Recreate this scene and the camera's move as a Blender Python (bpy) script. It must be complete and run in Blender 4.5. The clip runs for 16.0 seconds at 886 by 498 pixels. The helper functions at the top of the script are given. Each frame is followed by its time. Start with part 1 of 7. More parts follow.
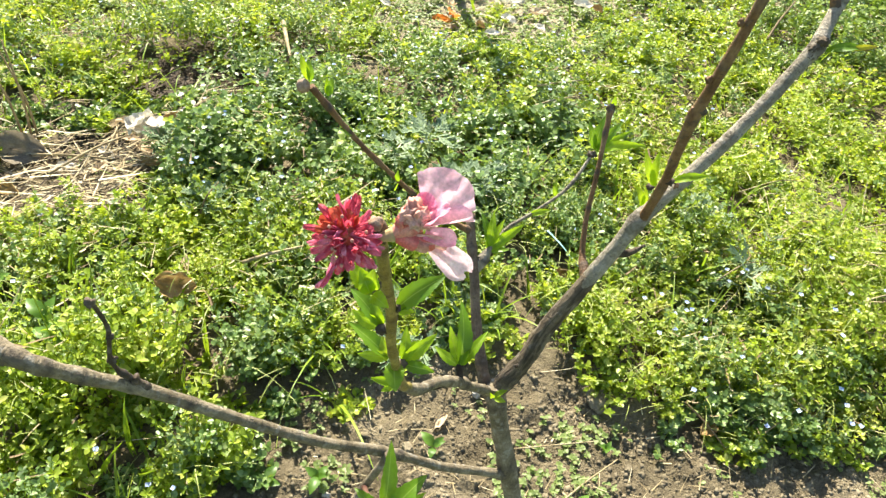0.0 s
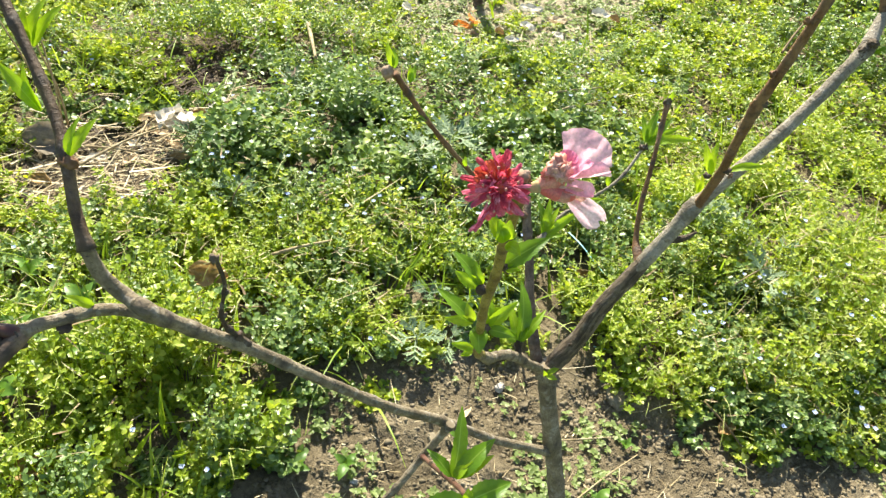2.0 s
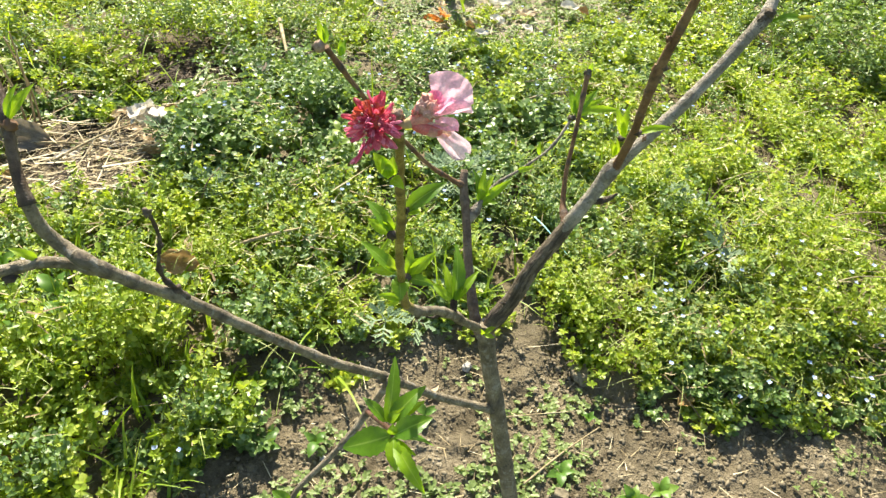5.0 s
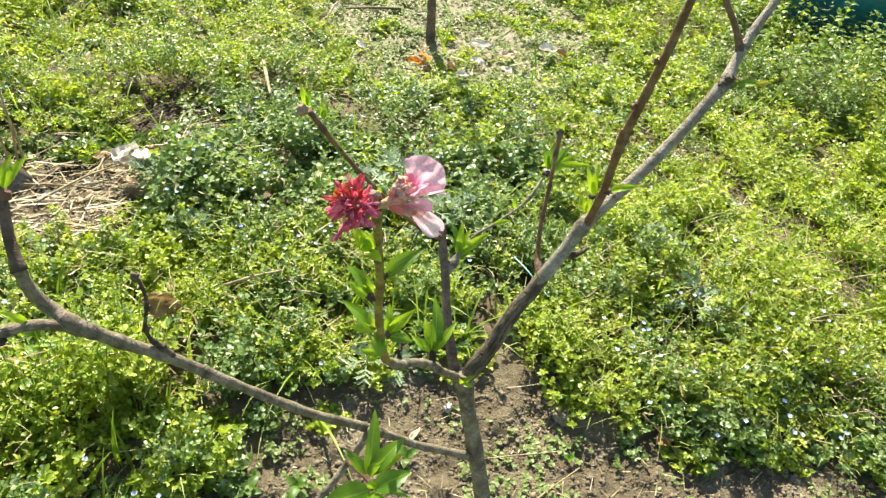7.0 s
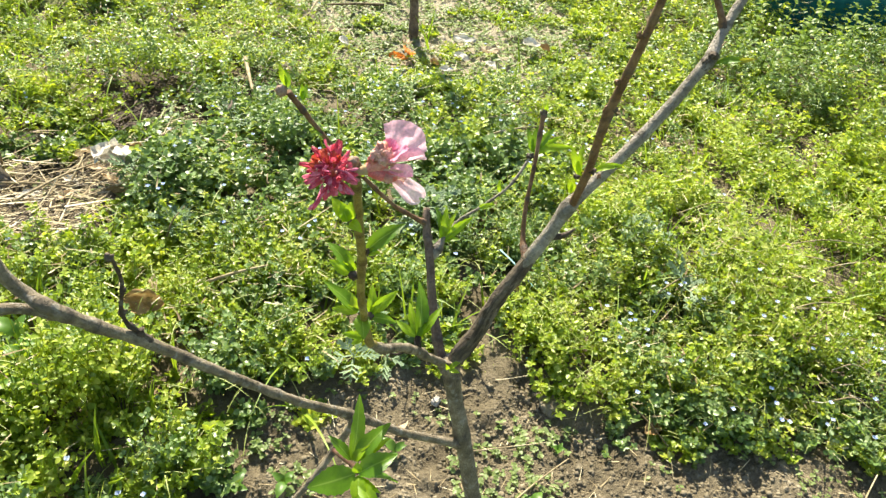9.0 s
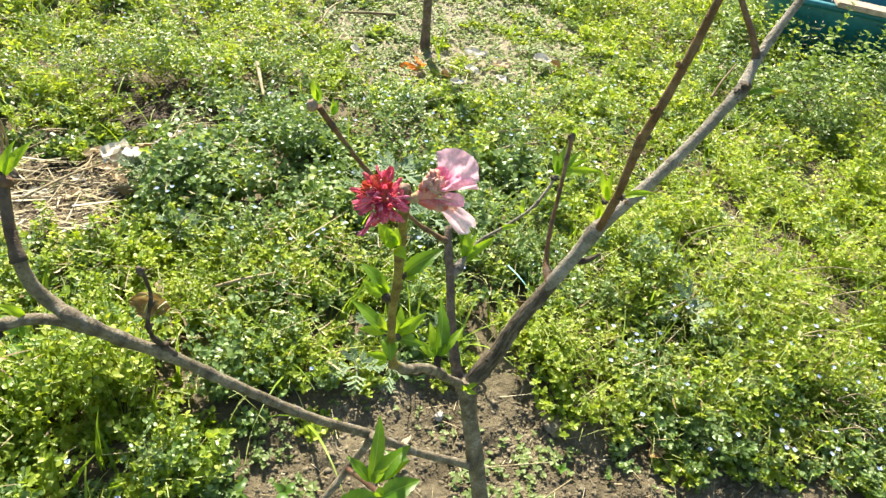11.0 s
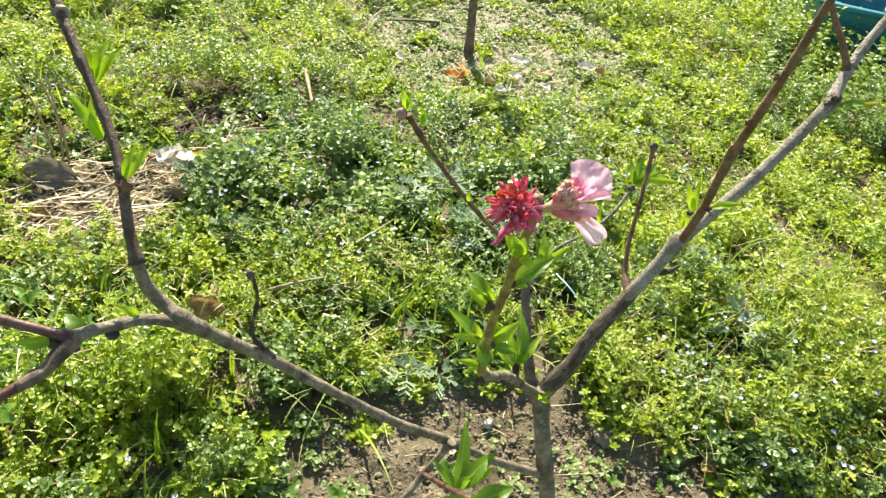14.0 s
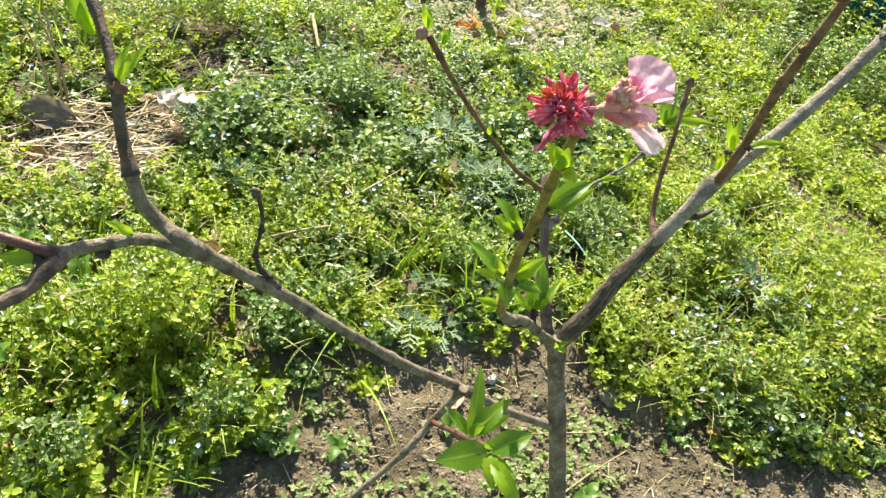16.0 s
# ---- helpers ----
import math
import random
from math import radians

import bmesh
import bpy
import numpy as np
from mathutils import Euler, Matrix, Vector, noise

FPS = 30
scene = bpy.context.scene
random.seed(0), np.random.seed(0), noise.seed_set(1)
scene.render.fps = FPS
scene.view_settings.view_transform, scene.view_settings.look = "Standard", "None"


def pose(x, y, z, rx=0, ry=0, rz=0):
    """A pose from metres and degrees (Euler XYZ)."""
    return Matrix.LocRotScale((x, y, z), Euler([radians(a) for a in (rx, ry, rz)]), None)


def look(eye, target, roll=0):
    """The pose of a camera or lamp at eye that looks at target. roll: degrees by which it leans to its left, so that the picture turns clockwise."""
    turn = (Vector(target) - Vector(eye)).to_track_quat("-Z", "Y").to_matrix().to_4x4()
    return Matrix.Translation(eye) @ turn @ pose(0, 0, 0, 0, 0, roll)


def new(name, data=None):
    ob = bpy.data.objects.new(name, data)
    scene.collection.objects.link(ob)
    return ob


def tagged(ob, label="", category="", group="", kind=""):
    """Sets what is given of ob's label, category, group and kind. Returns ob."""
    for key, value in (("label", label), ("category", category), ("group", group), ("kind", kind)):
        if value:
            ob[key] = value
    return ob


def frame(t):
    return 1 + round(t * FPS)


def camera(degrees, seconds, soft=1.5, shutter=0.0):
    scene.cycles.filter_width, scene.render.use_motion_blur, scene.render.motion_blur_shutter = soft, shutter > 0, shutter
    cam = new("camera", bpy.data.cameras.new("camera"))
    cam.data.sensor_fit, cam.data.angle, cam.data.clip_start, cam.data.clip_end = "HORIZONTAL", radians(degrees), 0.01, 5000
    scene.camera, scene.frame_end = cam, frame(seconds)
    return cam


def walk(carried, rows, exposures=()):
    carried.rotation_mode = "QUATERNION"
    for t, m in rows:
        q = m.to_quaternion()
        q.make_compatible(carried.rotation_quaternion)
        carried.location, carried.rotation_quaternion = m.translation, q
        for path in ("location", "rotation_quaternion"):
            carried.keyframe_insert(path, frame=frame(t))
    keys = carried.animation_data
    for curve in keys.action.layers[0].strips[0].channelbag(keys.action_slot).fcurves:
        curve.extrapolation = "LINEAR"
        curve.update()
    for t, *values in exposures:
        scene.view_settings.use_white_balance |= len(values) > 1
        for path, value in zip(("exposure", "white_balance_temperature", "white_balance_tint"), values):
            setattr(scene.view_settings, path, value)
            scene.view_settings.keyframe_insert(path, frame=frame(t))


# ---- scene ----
cam = camera(63.2, 16.0, soft=1.4)
PATH = [
    (0, (0.044, 0.012, 1.065), (0.042, 1.508, -0.262), 6.2),
    (0.5, (0.038, 0.004, 1.062), (0.039, 1.508, -0.256), 6.8),
    (1, (0.031, -0.008, 1.052), (0.035, 1.48, -0.285), 7.2),
    (1.5, (0.028, -0.019, 1.045), (0.045, 1.459, -0.302), 8.4),
    (2, (-0.004, -0.031, 1.066), (-0.008, 1.48, -0.244), 7.6),
    (2.5, (-0.053, -0.049, 1.066), (-0.1, 1.465, -0.241), 7.5),
    (3, (-0.033, -0.064, 1.061), (-0.059, 1.43, -0.268), 8.7),
    (3.5, (0.015, -0.067, 1.06), (-0.008, 1.417, -0.28), 6.4),
    (3.7, (0.031, -0.073, 1.064), (0.033, 1.409, -0.279), 6.6),
    (5.8, (0.05, -0.075, 1.081), (0.102, 1.489, -0.164), 7.6),
    (6, (0.053, -0.069, 1.087), (0.134, 1.508, -0.14), 7.3),
    (6.5, (0.052, -0.074, 1.099), (0.128, 1.508, -0.122), 7.4),
    (7, (0.044, -0.079, 1.1), (0.109, 1.493, -0.135), 7.8),
    (7.5, (0.045, -0.08, 1.098), (0.135, 1.499, -0.127), 7.5),
    (8, (0.046, -0.079, 1.089), (0.157, 1.484, -0.153), 8.2),
    (8.5, (0.047, -0.081, 1.084), (0.163, 1.472, -0.172), 8.6),
    (8.7, (0.048, -0.081, 1.083), (0.151, 1.479, -0.165), 7.9),
    (10.8, (0.031, -0.074, 1.093), (0.134, 1.523, -0.106), 9.3),
    (11, (0.025, -0.072, 1.085), (0.13, 1.516, -0.125), 10.0),
    (11.5, (0.005, -0.065, 1.068), (0.046, 1.517, -0.156), 9.5),
    (12, (-0.012, -0.058, 1.075), (-0.058, 1.534, -0.135), 7.1),
    (12.5, (-0.013, -0.059, 1.069), (-0.046, 1.515, -0.165), 7.7),
    (13, (-0.019, -0.064, 1.069), (-0.038, 1.509, -0.166), 8.6),
    (13.5, (-0.025, -0.069, 1.077), (-0.026, 1.519, -0.139), 9.0),
    (14, (-0.02, -0.077, 1.082), (0.004, 1.518, -0.125), 9.2),
    (14.5, (-0.017, -0.085, 1.079), (0.025, 1.499, -0.141), 10.0),
    (15, (-0.038, -0.085, 1.052), (-0.024, 1.467, -0.209), 10.1),
    (15.5, (-0.039, -0.069, 1.045), (-0.03, 1.468, -0.235), 10.5),
    (16, (-0.028, -0.061, 1.04), (0.01, 1.47, -0.247), 11.3),
]
walk(cam, [(t, look(eye, target, roll)) for t, eye, target, roll in PATH], [(0.0, 1.68, 7250.0, 6.0), (1.5, 1.64, 7250.0, 6.0), (2.5, 1.52, 7250.0, 6.0), (16.0, 1.52, 7250.0, 6.0)])

# ---------------------------------------------------------------- light
world = bpy.data.worlds.new("sky_world")
scene.world = world
world.use_nodes = True
wt = world.node_tree
sky = wt.nodes.new("ShaderNodeTexSky")
sky.sky_type = "NISHITA"
sky.sun_disc = False
SUN_AZ, SUN_EL = -16.0, 45.0           # degrees clockwise from +y, and above the horizon
sky.sun_elevation = radians(SUN_EL)
sky.sun_rotation = radians(SUN_AZ)
sky.air_density, sky.dust_density = 1.0, 0.6
wt.links.new(sky.outputs[0], wt.nodes["Background"].inputs[0])
wt.nodes["Background"].inputs[1].default_value = 0.09
sun_data = bpy.data.lights.new("sun", "SUN")
sun_data.energy, sun_data.angle, sun_data.color = 5.0, radians(0.53), (1.0, 0.95, 0.87)
sun = new("sun", sun_data)
to_sun = Vector((math.sin(radians(SUN_AZ)) * math.cos(radians(SUN_EL)), math.cos(radians(SUN_AZ)) * math.cos(radians(SUN_EL)), math.sin(radians(SUN_EL))))
sun.matrix_world = look(to_sun * 30, (0, 0, 0))


# ---------------------------------------------------------------- materials
def material(name):
    m = bpy.data.materials.new(name)
    m.use_nodes = True
    return m, m.node_tree, m.node_tree.nodes["Principled BSDF"], m.node_tree.nodes["Material Output"]


def node(nt, kind, **inputs):
    n = nt.nodes.new(kind)
    for k, v in inputs.items():
        n.inputs[k.replace("_", " ")].default_value = v
    return n


def ramp(nt, factor, stops):
    r = nt.nodes.new("ShaderNodeValToRGB")
    nt.links.new(factor, r.inputs[0])
    while len(r.color_ramp.elements) < len(stops):
        r.color_ramp.elements.new(0.5)
    for e, (p, c) in zip(r.color_ramp.elements, stops):
        e.position, e.color = p, (*c, 1)
    return r.outputs[0]


def mixed(nt, kind, factor, a, b):
    m = nt.nodes.new("ShaderNodeMix")
    m.data_type, m.blend_type = "RGBA", kind
    for sock, v in ((m.inputs[0], factor), (m.inputs[6], a), (m.inputs[7], b)):
        if isinstance(v, (int, float)):
            sock.default_value = v
        elif isinstance(v, tuple):
            sock.default_value = (*v, 1)
        else:
            nt.links.new(v, sock)
    return m.outputs[2]


def bump(nt, height, bsdf, strength, distance):
    b = node(nt, "ShaderNodeBump", Strength=strength, Distance=distance)
    nt.links.new(height, b.inputs["Height"])
    nt.links.new(b.outputs[0], bsdf.inputs["Normal"])


def leafy(name, stops, rough=0.45, spec=0.5, through_light=0.45, per="island", patch=7.0, vein=False, tint=(1.0, 1.0, 0.55), swing=1.1, own=0.24):
    """Thin green matter: gloss on top, light passing through."""
    m, nt, bsdf, out = material(name)
    geo = nt.nodes.new("ShaderNodeNewGeometry")
    info = nt.nodes.new("ShaderNodeObjectInfo")
    rnd = geo.outputs["Random Per Island"] if per == "island" else info.outputs["Random"]
    big = node(nt, "ShaderNodeTexNoise", Scale=patch, Detail=3.0)
    nt.links.new(geo.outputs["Position"], big.inputs["Vector"])
    add = nt.nodes.new("ShaderNodeMath")
    add.operation = "MULTIPLY_ADD"
    nt.links.new(big.outputs[0], add.inputs[0])
    add.inputs[1].default_value = swing
    sub = nt.nodes.new("ShaderNodeMath")
    sub.operation = "MULTIPLY_ADD"
    nt.links.new(rnd, sub.inputs[0])
    sub.inputs[1].default_value, sub.inputs[2].default_value = own, -0.05 - 0.5 * own - 0.5 * (swing - 1.1)
    nt.links.new(sub.outputs[0], add.inputs[2])
    col = ramp(nt, add.outputs[0], stops)
    fine = node(nt, "ShaderNodeTexNoise", Scale=420.0, Detail=2.0)
    nt.links.new(geo.outputs["Position"], fine.inputs["Vector"])
    col = mixed(nt, "MULTIPLY", 0.5, col, ramp(nt, fine.outputs[0], [(0.3, (0.7, 0.72, 0.7)), (0.7, (1.12, 1.1, 1.05))]))
    if vein:
        uv = nt.nodes.new("ShaderNodeUVMap")
        sep = nt.nodes.new("ShaderNodeSeparateXYZ")
        nt.links.new(uv.outputs[0], sep.inputs[0])
        mid = nt.nodes.new("ShaderNodeMath")
        mid.operation = "ABSOLUTE"
        nt.links.new(sep.outputs[0], mid.inputs[0])
        col = mixed(nt, "MIX", ramp(nt, mid.outputs[0], [(0.03, (0.40, 0.40, 0.40)), (0.09, (0, 0, 0))]), col, (0.42, 0.55, 0.14))
        wave = node(nt, "ShaderNodeTexWave", Scale=1.0, Distortion=0.6)
        wave.bands_direction = "Y"
        skew = nt.nodes.new("ShaderNodeCombineXYZ")
        sk = nt.nodes.new("ShaderNodeMath")
        sk.operation = "MULTIPLY_ADD"
        nt.links.new(mid.outputs[0], sk.inputs[0])
        sk.inputs[1].default_value = -0.35
        nt.links.new(sep.outputs[1], sk.inputs[2])
        sc = nt.nodes.new("ShaderNodeMath")
        sc.operation = "MULTIPLY"
        nt.links.new(sk.outputs[0], sc.inputs[0])
        sc.inputs[1].default_value = 3.2
        nt.links.new(sc.outputs[0], skew.inputs[1])
        nt.links.new(skew.outputs[0], wave.inputs["Vector"])
        col = mixed(nt, "MULTIPLY", 0.16, col, ramp(nt, wave.outputs[1], [(0.2, (0.78, 0.82, 0.75)), (0.8, (1.1, 1.1, 1.0))]))
        bump(nt, wave.outputs[1], bsdf, 0.18, 0.0005)
    nt.links.new(col, bsdf.inputs["Base Color"])
    bsdf.inputs["Roughness"].default_value = rough
    bsdf.inputs["Specular IOR Level"].default_value = spec
    tr = nt.nodes.new("ShaderNodeBsdfTranslucent")
    nt.links.new(mixed(nt, "MULTIPLY", 1.0, mixed(nt, "MIX", 0.15, col, (0.6, 0.75, 0.1)), tint), tr.inputs[0])
    mx = nt.nodes.new("ShaderNodeMixShader")
    mx.inputs[0].default_value = through_light
    nt.links.new(bsdf.outputs[0], mx.inputs[1])
    nt.links.new(tr.outputs[0], mx.inputs[2])
    nt.links.new(mx.outputs[0], out.inputs[0])
    return m


def bark(name, stops, ring=(0.05, 0.04, 0.035), lichen=0.25, rough=0.8, relief=0.7, cracks=0.0):
    """Bark with long cracks, short cross marks and pale grey patches; the map's v runs along the wood in metres."""
    m, nt, bsdf, out = material(name)
    uv = nt.nodes.new("ShaderNodeUVMap")
    geo = nt.nodes.new("ShaderNodeNewGeometry")
    scale = nt.nodes.new("ShaderNodeMapping")
    scale.inputs["Scale"].default_value = (1.0, 3.2, 1.0)
    nt.links.new(uv.outputs[0], scale.inputs[0])
    marks = node(nt, "ShaderNodeTexNoise", Scale=150.0, Detail=5.0, Roughness=0.68)
    nt.links.new(scale.outputs[0], marks.inputs["Vector"])
    grain = node(nt, "ShaderNodeTexNoise", Scale=420.0, Detail=4.0, Roughness=0.65)
    streak = nt.nodes.new("ShaderNodeMapping")
    streak.inputs["Scale"].default_value = (1.0, 0.6, 1.0)
    nt.links.new(uv.outputs[0], streak.inputs[0])
    nt.links.new(streak.outputs[0], grain.inputs["Vector"])
    big = node(nt, "ShaderNodeTexNoise", Scale=62.0, Detail=5.0)
    nt.links.new(geo.outputs["Position"], big.inputs["Vector"])
    col = ramp(nt, big.outputs[0], stops)
    col = mixed(nt, "MULTIPLY", 0.6, col, ramp(nt, grain.outputs[0], [(0.36, (0.55, 0.53, 0.50)), (0.62, (1.2, 1.2, 1.2))]))
    col = mixed(nt, "MIX", ramp(nt, marks.outputs[0], [(0.33, (0.85, 0.85, 0.85)), (0.43, (0, 0, 0))]), col, ring)
    spots = node(nt, "ShaderNodeTexNoise", Scale=170.0, Detail=4.0)
    nt.links.new(geo.outputs["Position"], spots.inputs["Vector"])
    col = mixed(nt, "MIX", ramp(nt, spots.outputs[0], [(0.56, (0, 0, 0)), (0.70, (lichen,) * 3)]), col, (0.46, 0.44, 0.40))
    hgt = mixed(nt, "ADD", 0.6, marks.outputs[0], grain.outputs[0])
    if cracks:
        stretch = nt.nodes.new("ShaderNodeMapping")
        stretch.inputs["Scale"].default_value = (1.0, 0.16, 1.0)
        nt.links.new(uv.outputs[0], stretch.inputs[0])
        split = node(nt, "ShaderNodeTexNoise", Scale=240.0, Detail=4.0, Distortion=0.8)
        nt.links.new(stretch.outputs[0], split.inputs["Vector"])
        col = mixed(nt, "MIX", ramp(nt, split.outputs[0], [(0.40, (cracks,) * 3), (0.52, (0, 0, 0))]), col, (0.035, 0.024, 0.016))
        hgt = mixed(nt, "ADD", 1.0, hgt, split.outputs[0])
    scar = nt.nodes.new("ShaderNodeAttribute")
    scar.attribute_name = "scar"
    col = mixed(nt, "MIX", scar.outputs["Fac"], col, ring)
    nt.links.new(col, bsdf.inputs["Base Color"])
    bsdf.inputs["Roughness"].default_value = rough
    bsdf.inputs["Specular IOR Level"].default_value = 0.3
    bump(nt, hgt, bsdf, relief, 0.002)
    return m


def plain(name, stops, scale=60.0, rough=0.8, spec=0.3, relief=0.4, dist=0.001, thin=0.0, own=0.4):
    """Mottled matter in two scales of noise; thin: the part of light that passes through."""
    m, nt, bsdf, out = material(name)
    geo = nt.nodes.new("ShaderNodeNewGeometry")
    a = node(nt, "ShaderNodeTexNoise", Scale=scale, Detail=5.0)
    b = node(nt, "ShaderNodeTexNoise", Scale=scale * 7, Detail=3.0)
    for n in (a, b):
        nt.links.new(geo.outputs["Position"], n.inputs["Vector"])
    rnd = nt.nodes.new("ShaderNodeMath")
    rnd.operation = "MULTIPLY_ADD"
    nt.links.new(geo.outputs["Random Per Island"], rnd.inputs[0])
    rnd.inputs[1].default_value = own
    half = nt.nodes.new("ShaderNodeMath")
    half.operation = "SUBTRACT"
    nt.links.new(a.outputs[0], half.inputs[0])
    half.inputs[1].default_value = own / 2
    nt.links.new(half.outputs[0], rnd.inputs[2])
    col = ramp(nt, rnd.outputs[0], stops)
    col = mixed(nt, "MULTIPLY", 0.6, col, ramp(nt, b.outputs[0], [(0.3, (0.62, 0.6, 0.58)), (0.7, (1.15, 1.15, 1.15))]))
    nt.links.new(col, bsdf.inputs["Base Color"])
    bsdf.inputs["Roughness"].default_value = rough
    bsdf.inputs["Specular IOR Level"].default_value = spec
    bump(nt, b.outputs[0], bsdf, relief, dist)
    if thin:
        tr = nt.nodes.new("ShaderNodeBsdfTranslucent")
        nt.links.new(col, tr.inputs[0])
        mx = nt.nodes.new("ShaderNodeMixShader")
        mx.inputs[0].default_value = thin
        nt.links.new(bsdf.outputs[0], mx.inputs[1])
        nt.links.new(tr.outputs[0], mx.inputs[2])
        nt.links.new(mx.outputs[0], out.inputs[0])
    return m


def soil_material():
    m, nt, bsdf, out = material("garden_soil")
    geo = nt.nodes.new("ShaderNodeNewGeometry")
    n1 = node(nt, "ShaderNodeTexNoise", Scale=9.0, Detail=5.0)
    n2 = node(nt, "ShaderNodeTexNoise", Scale=75.0, Detail=8.0, Roughness=0.75)
    n3 = node(nt, "ShaderNodeTexNoise", Scale=340.0, Detail=4.0)
    for n in (n1, n2, n3):
        nt.links.new(geo.outputs["Position"], n.inputs["Vector"])
    col = ramp(nt, n1.outputs[0], [(0.3, (0.122, 0.100, 0.063)), (0.52, (0.182, 0.152, 0.099)), (0.7, (0.262, 0.222, 0.150))])
    col = mixed(nt, "MULTIPLY", 0.8, col, ramp(nt, n2.outputs[0], [(0.32, (0.5, 0.47, 0.45)), (0.62, (1.2, 1.18, 1.15))]))
    col = mixed(nt, "MULTIPLY", 0.5, col, ramp(nt, n3.outputs[0], [(0.3, (0.6, 0.6, 0.6)), (0.7, (1.2, 1.2, 1.2))]))
    # trodden dry soil by the further sapling
    dry = nt.nodes.new("ShaderNodeVectorMath")
    dry.operation = "DISTANCE"
    dry.inputs[1].default_value = (0.12, 2.8, 0.0)
    nt.links.new(geo.outputs["Position"], dry.inputs[0])
    dr = node(nt, "ShaderNodeMapRange")
    dr.inputs[1].default_value, dr.inputs[2].default_value, dr.inputs[3].default_value, dr.inputs[4].default_value = 0.45, 0.95, 0.75, 0.0
    nt.links.new(dry.outputs["Value"], dr.inputs[0])
    pale = ramp(nt, n2.outputs[0], [(0.3, (0.25, 0.215, 0.14)), (0.5, (0.39, 0.345, 0.24)), (0.72, (0.52, 0.47, 0.35))])
    col = mixed(nt, "MIX", dr.outputs[0], col, pale)
    # rotted litter and the hollows' shade, painted as one dark soil tone
    rot = nt.nodes.new("ShaderNodeVectorMath")
    rot.operation = "DISTANCE"
    rot.inputs[1].default_value = (-0.68, 1.78, 0.0)
    nt.links.new(geo.outputs["Position"], rot.inputs[0])
    rr = node(nt, "ShaderNodeMapRange")
    rr.inputs[1].default_value, rr.inputs[2].default_value, rr.inputs[3].default_value, rr.inputs[4].default_value = 0.22, 0.38, 0.9, 0.0
    nt.links.new(rot.outputs["Value"], rr.inputs[0])
    litter_shade = ramp(nt, n2.outputs[0], [(0.3, (0.030, 0.022, 0.013)), (0.6, (0.075, 0.056, 0.034))])
    col = mixed(nt, "MIX", rr.outputs[0], col, litter_shade)
    # past the garden bed the sheet is meadow
    dist = nt.nodes.new("ShaderNodeVectorMath")
    dist.operation = "DISTANCE"
    dist.inputs[1].default_value = (0.4, 1.6, 0.0)
    nt.links.new(geo.outputs["Position"], dist.inputs[0])
    wob = nt.nodes.new("ShaderNodeMath")
    wob.operation = "MULTIPLY_ADD"
    nt.links.new(n1.outputs[0], wob.inputs[0])
    wob.inputs[1].default_value = 1.2
    nt.links.new(dist.outputs["Value"], wob.inputs[2])
    mr = node(nt, "ShaderNodeMapRange")
    mr.inputs[1].default_value, mr.inputs[2].default_value = 2.3, 3.1
    nt.links.new(wob.outputs[0], mr.inputs[0])
    meadow = ramp(nt, n2.outputs[0], [(0.3, (0.03, 0.06, 0.015)), (0.55, (0.09, 0.15, 0.03)), (0.75, (0.17, 0.22, 0.06))])
    turf = node(nt, "ShaderNodeTexNoise", Scale=2.3, Detail=6.0, Roughness=0.7)
    nt.links.new(geo.outputs["Position"], turf.inputs["Vector"])
    meadow = mixed(nt, "MULTIPLY", 0.9, meadow, ramp(nt, turf.outputs[0], [(0.34, (0.50, 0.62, 0.45)), (0.5, (0.95, 1.0, 0.9)), (0.66, (1.5, 1.25, 1.2))]))
    col = mixed(nt, "MIX", mr.outputs[0], col, meadow)
    nt.links.new(col, bsdf.inputs["Base Color"])
    bsdf.inputs["Roughness"].default_value = 0.95
    bsdf.inputs["Specular IOR Level"].default_value = 0.15
    bump(nt, mixed(nt, "ADD", 0.5, n2.outputs[0], n3.outputs[0]), bsdf, 1.0, 0.009)
    return m


M_SOIL = soil_material()
M_SPEEDWELL = leafy("speedwell_leaf", [(0.10, (0.050, 0.100, 0.023)), (0.40, (0.128, 0.222, 0.060)), (0.66, (0.240, 0.355, 0.125)), (0.98, (0.42, 0.49, 0.25))], rough=0.40, spec=0.5, through_light=0.40, patch=13.0, tint=(1.04, 1.0, 0.52), swing=1.15, own=0.55)
M_CHICKWEED = leafy("chickweed_leaf", [(0.1, (0.118, 0.206, 0.020)), (0.38, (0.262, 0.382, 0.038)), (0.66, (0.424, 0.527, 0.074)), (0.98, (0.66, 0.67, 0.21))], rough=0.41, spec=0.5, through_light=0.50, patch=13.0, tint=(1.08, 1.0, 0.46), swing=1.15, own=0.55)
M_SEEDLING = leafy("seedling_leaf", [(0.2, (0.15, 0.22, 0.06)), (0.6, (0.26, 0.34, 0.12)), (0.9, (0.38, 0.44, 0.21))], rough=0.45, spec=0.4)
M_CAPSULE = leafy("seed_capsule", [(0.2, (0.30, 0.34, 0.07)), (0.6, (0.46, 0.46, 0.14)), (0.9, (0.6, 0.58, 0.28))], rough=0.5, spec=0.4, through_light=0.3)
M_GRASS = leafy("grass_blade_green", [(0.15, (0.13, 0.24, 0.02)), (0.6, (0.28, 0.42, 0.04)), (0.9, (0.50, 0.54, 0.08))], rough=0.4, spec=0.4, through_light=0.5)
M_MUGWORT = leafy("mugwort_silver", [(0.2, (0.13, 0.21, 0.11)), (0.55, (0.22, 0.31, 0.18)), (0.9, (0.34, 0.42, 0.28))], rough=0.6, spec=0.3, through_light=0.25, per="object")
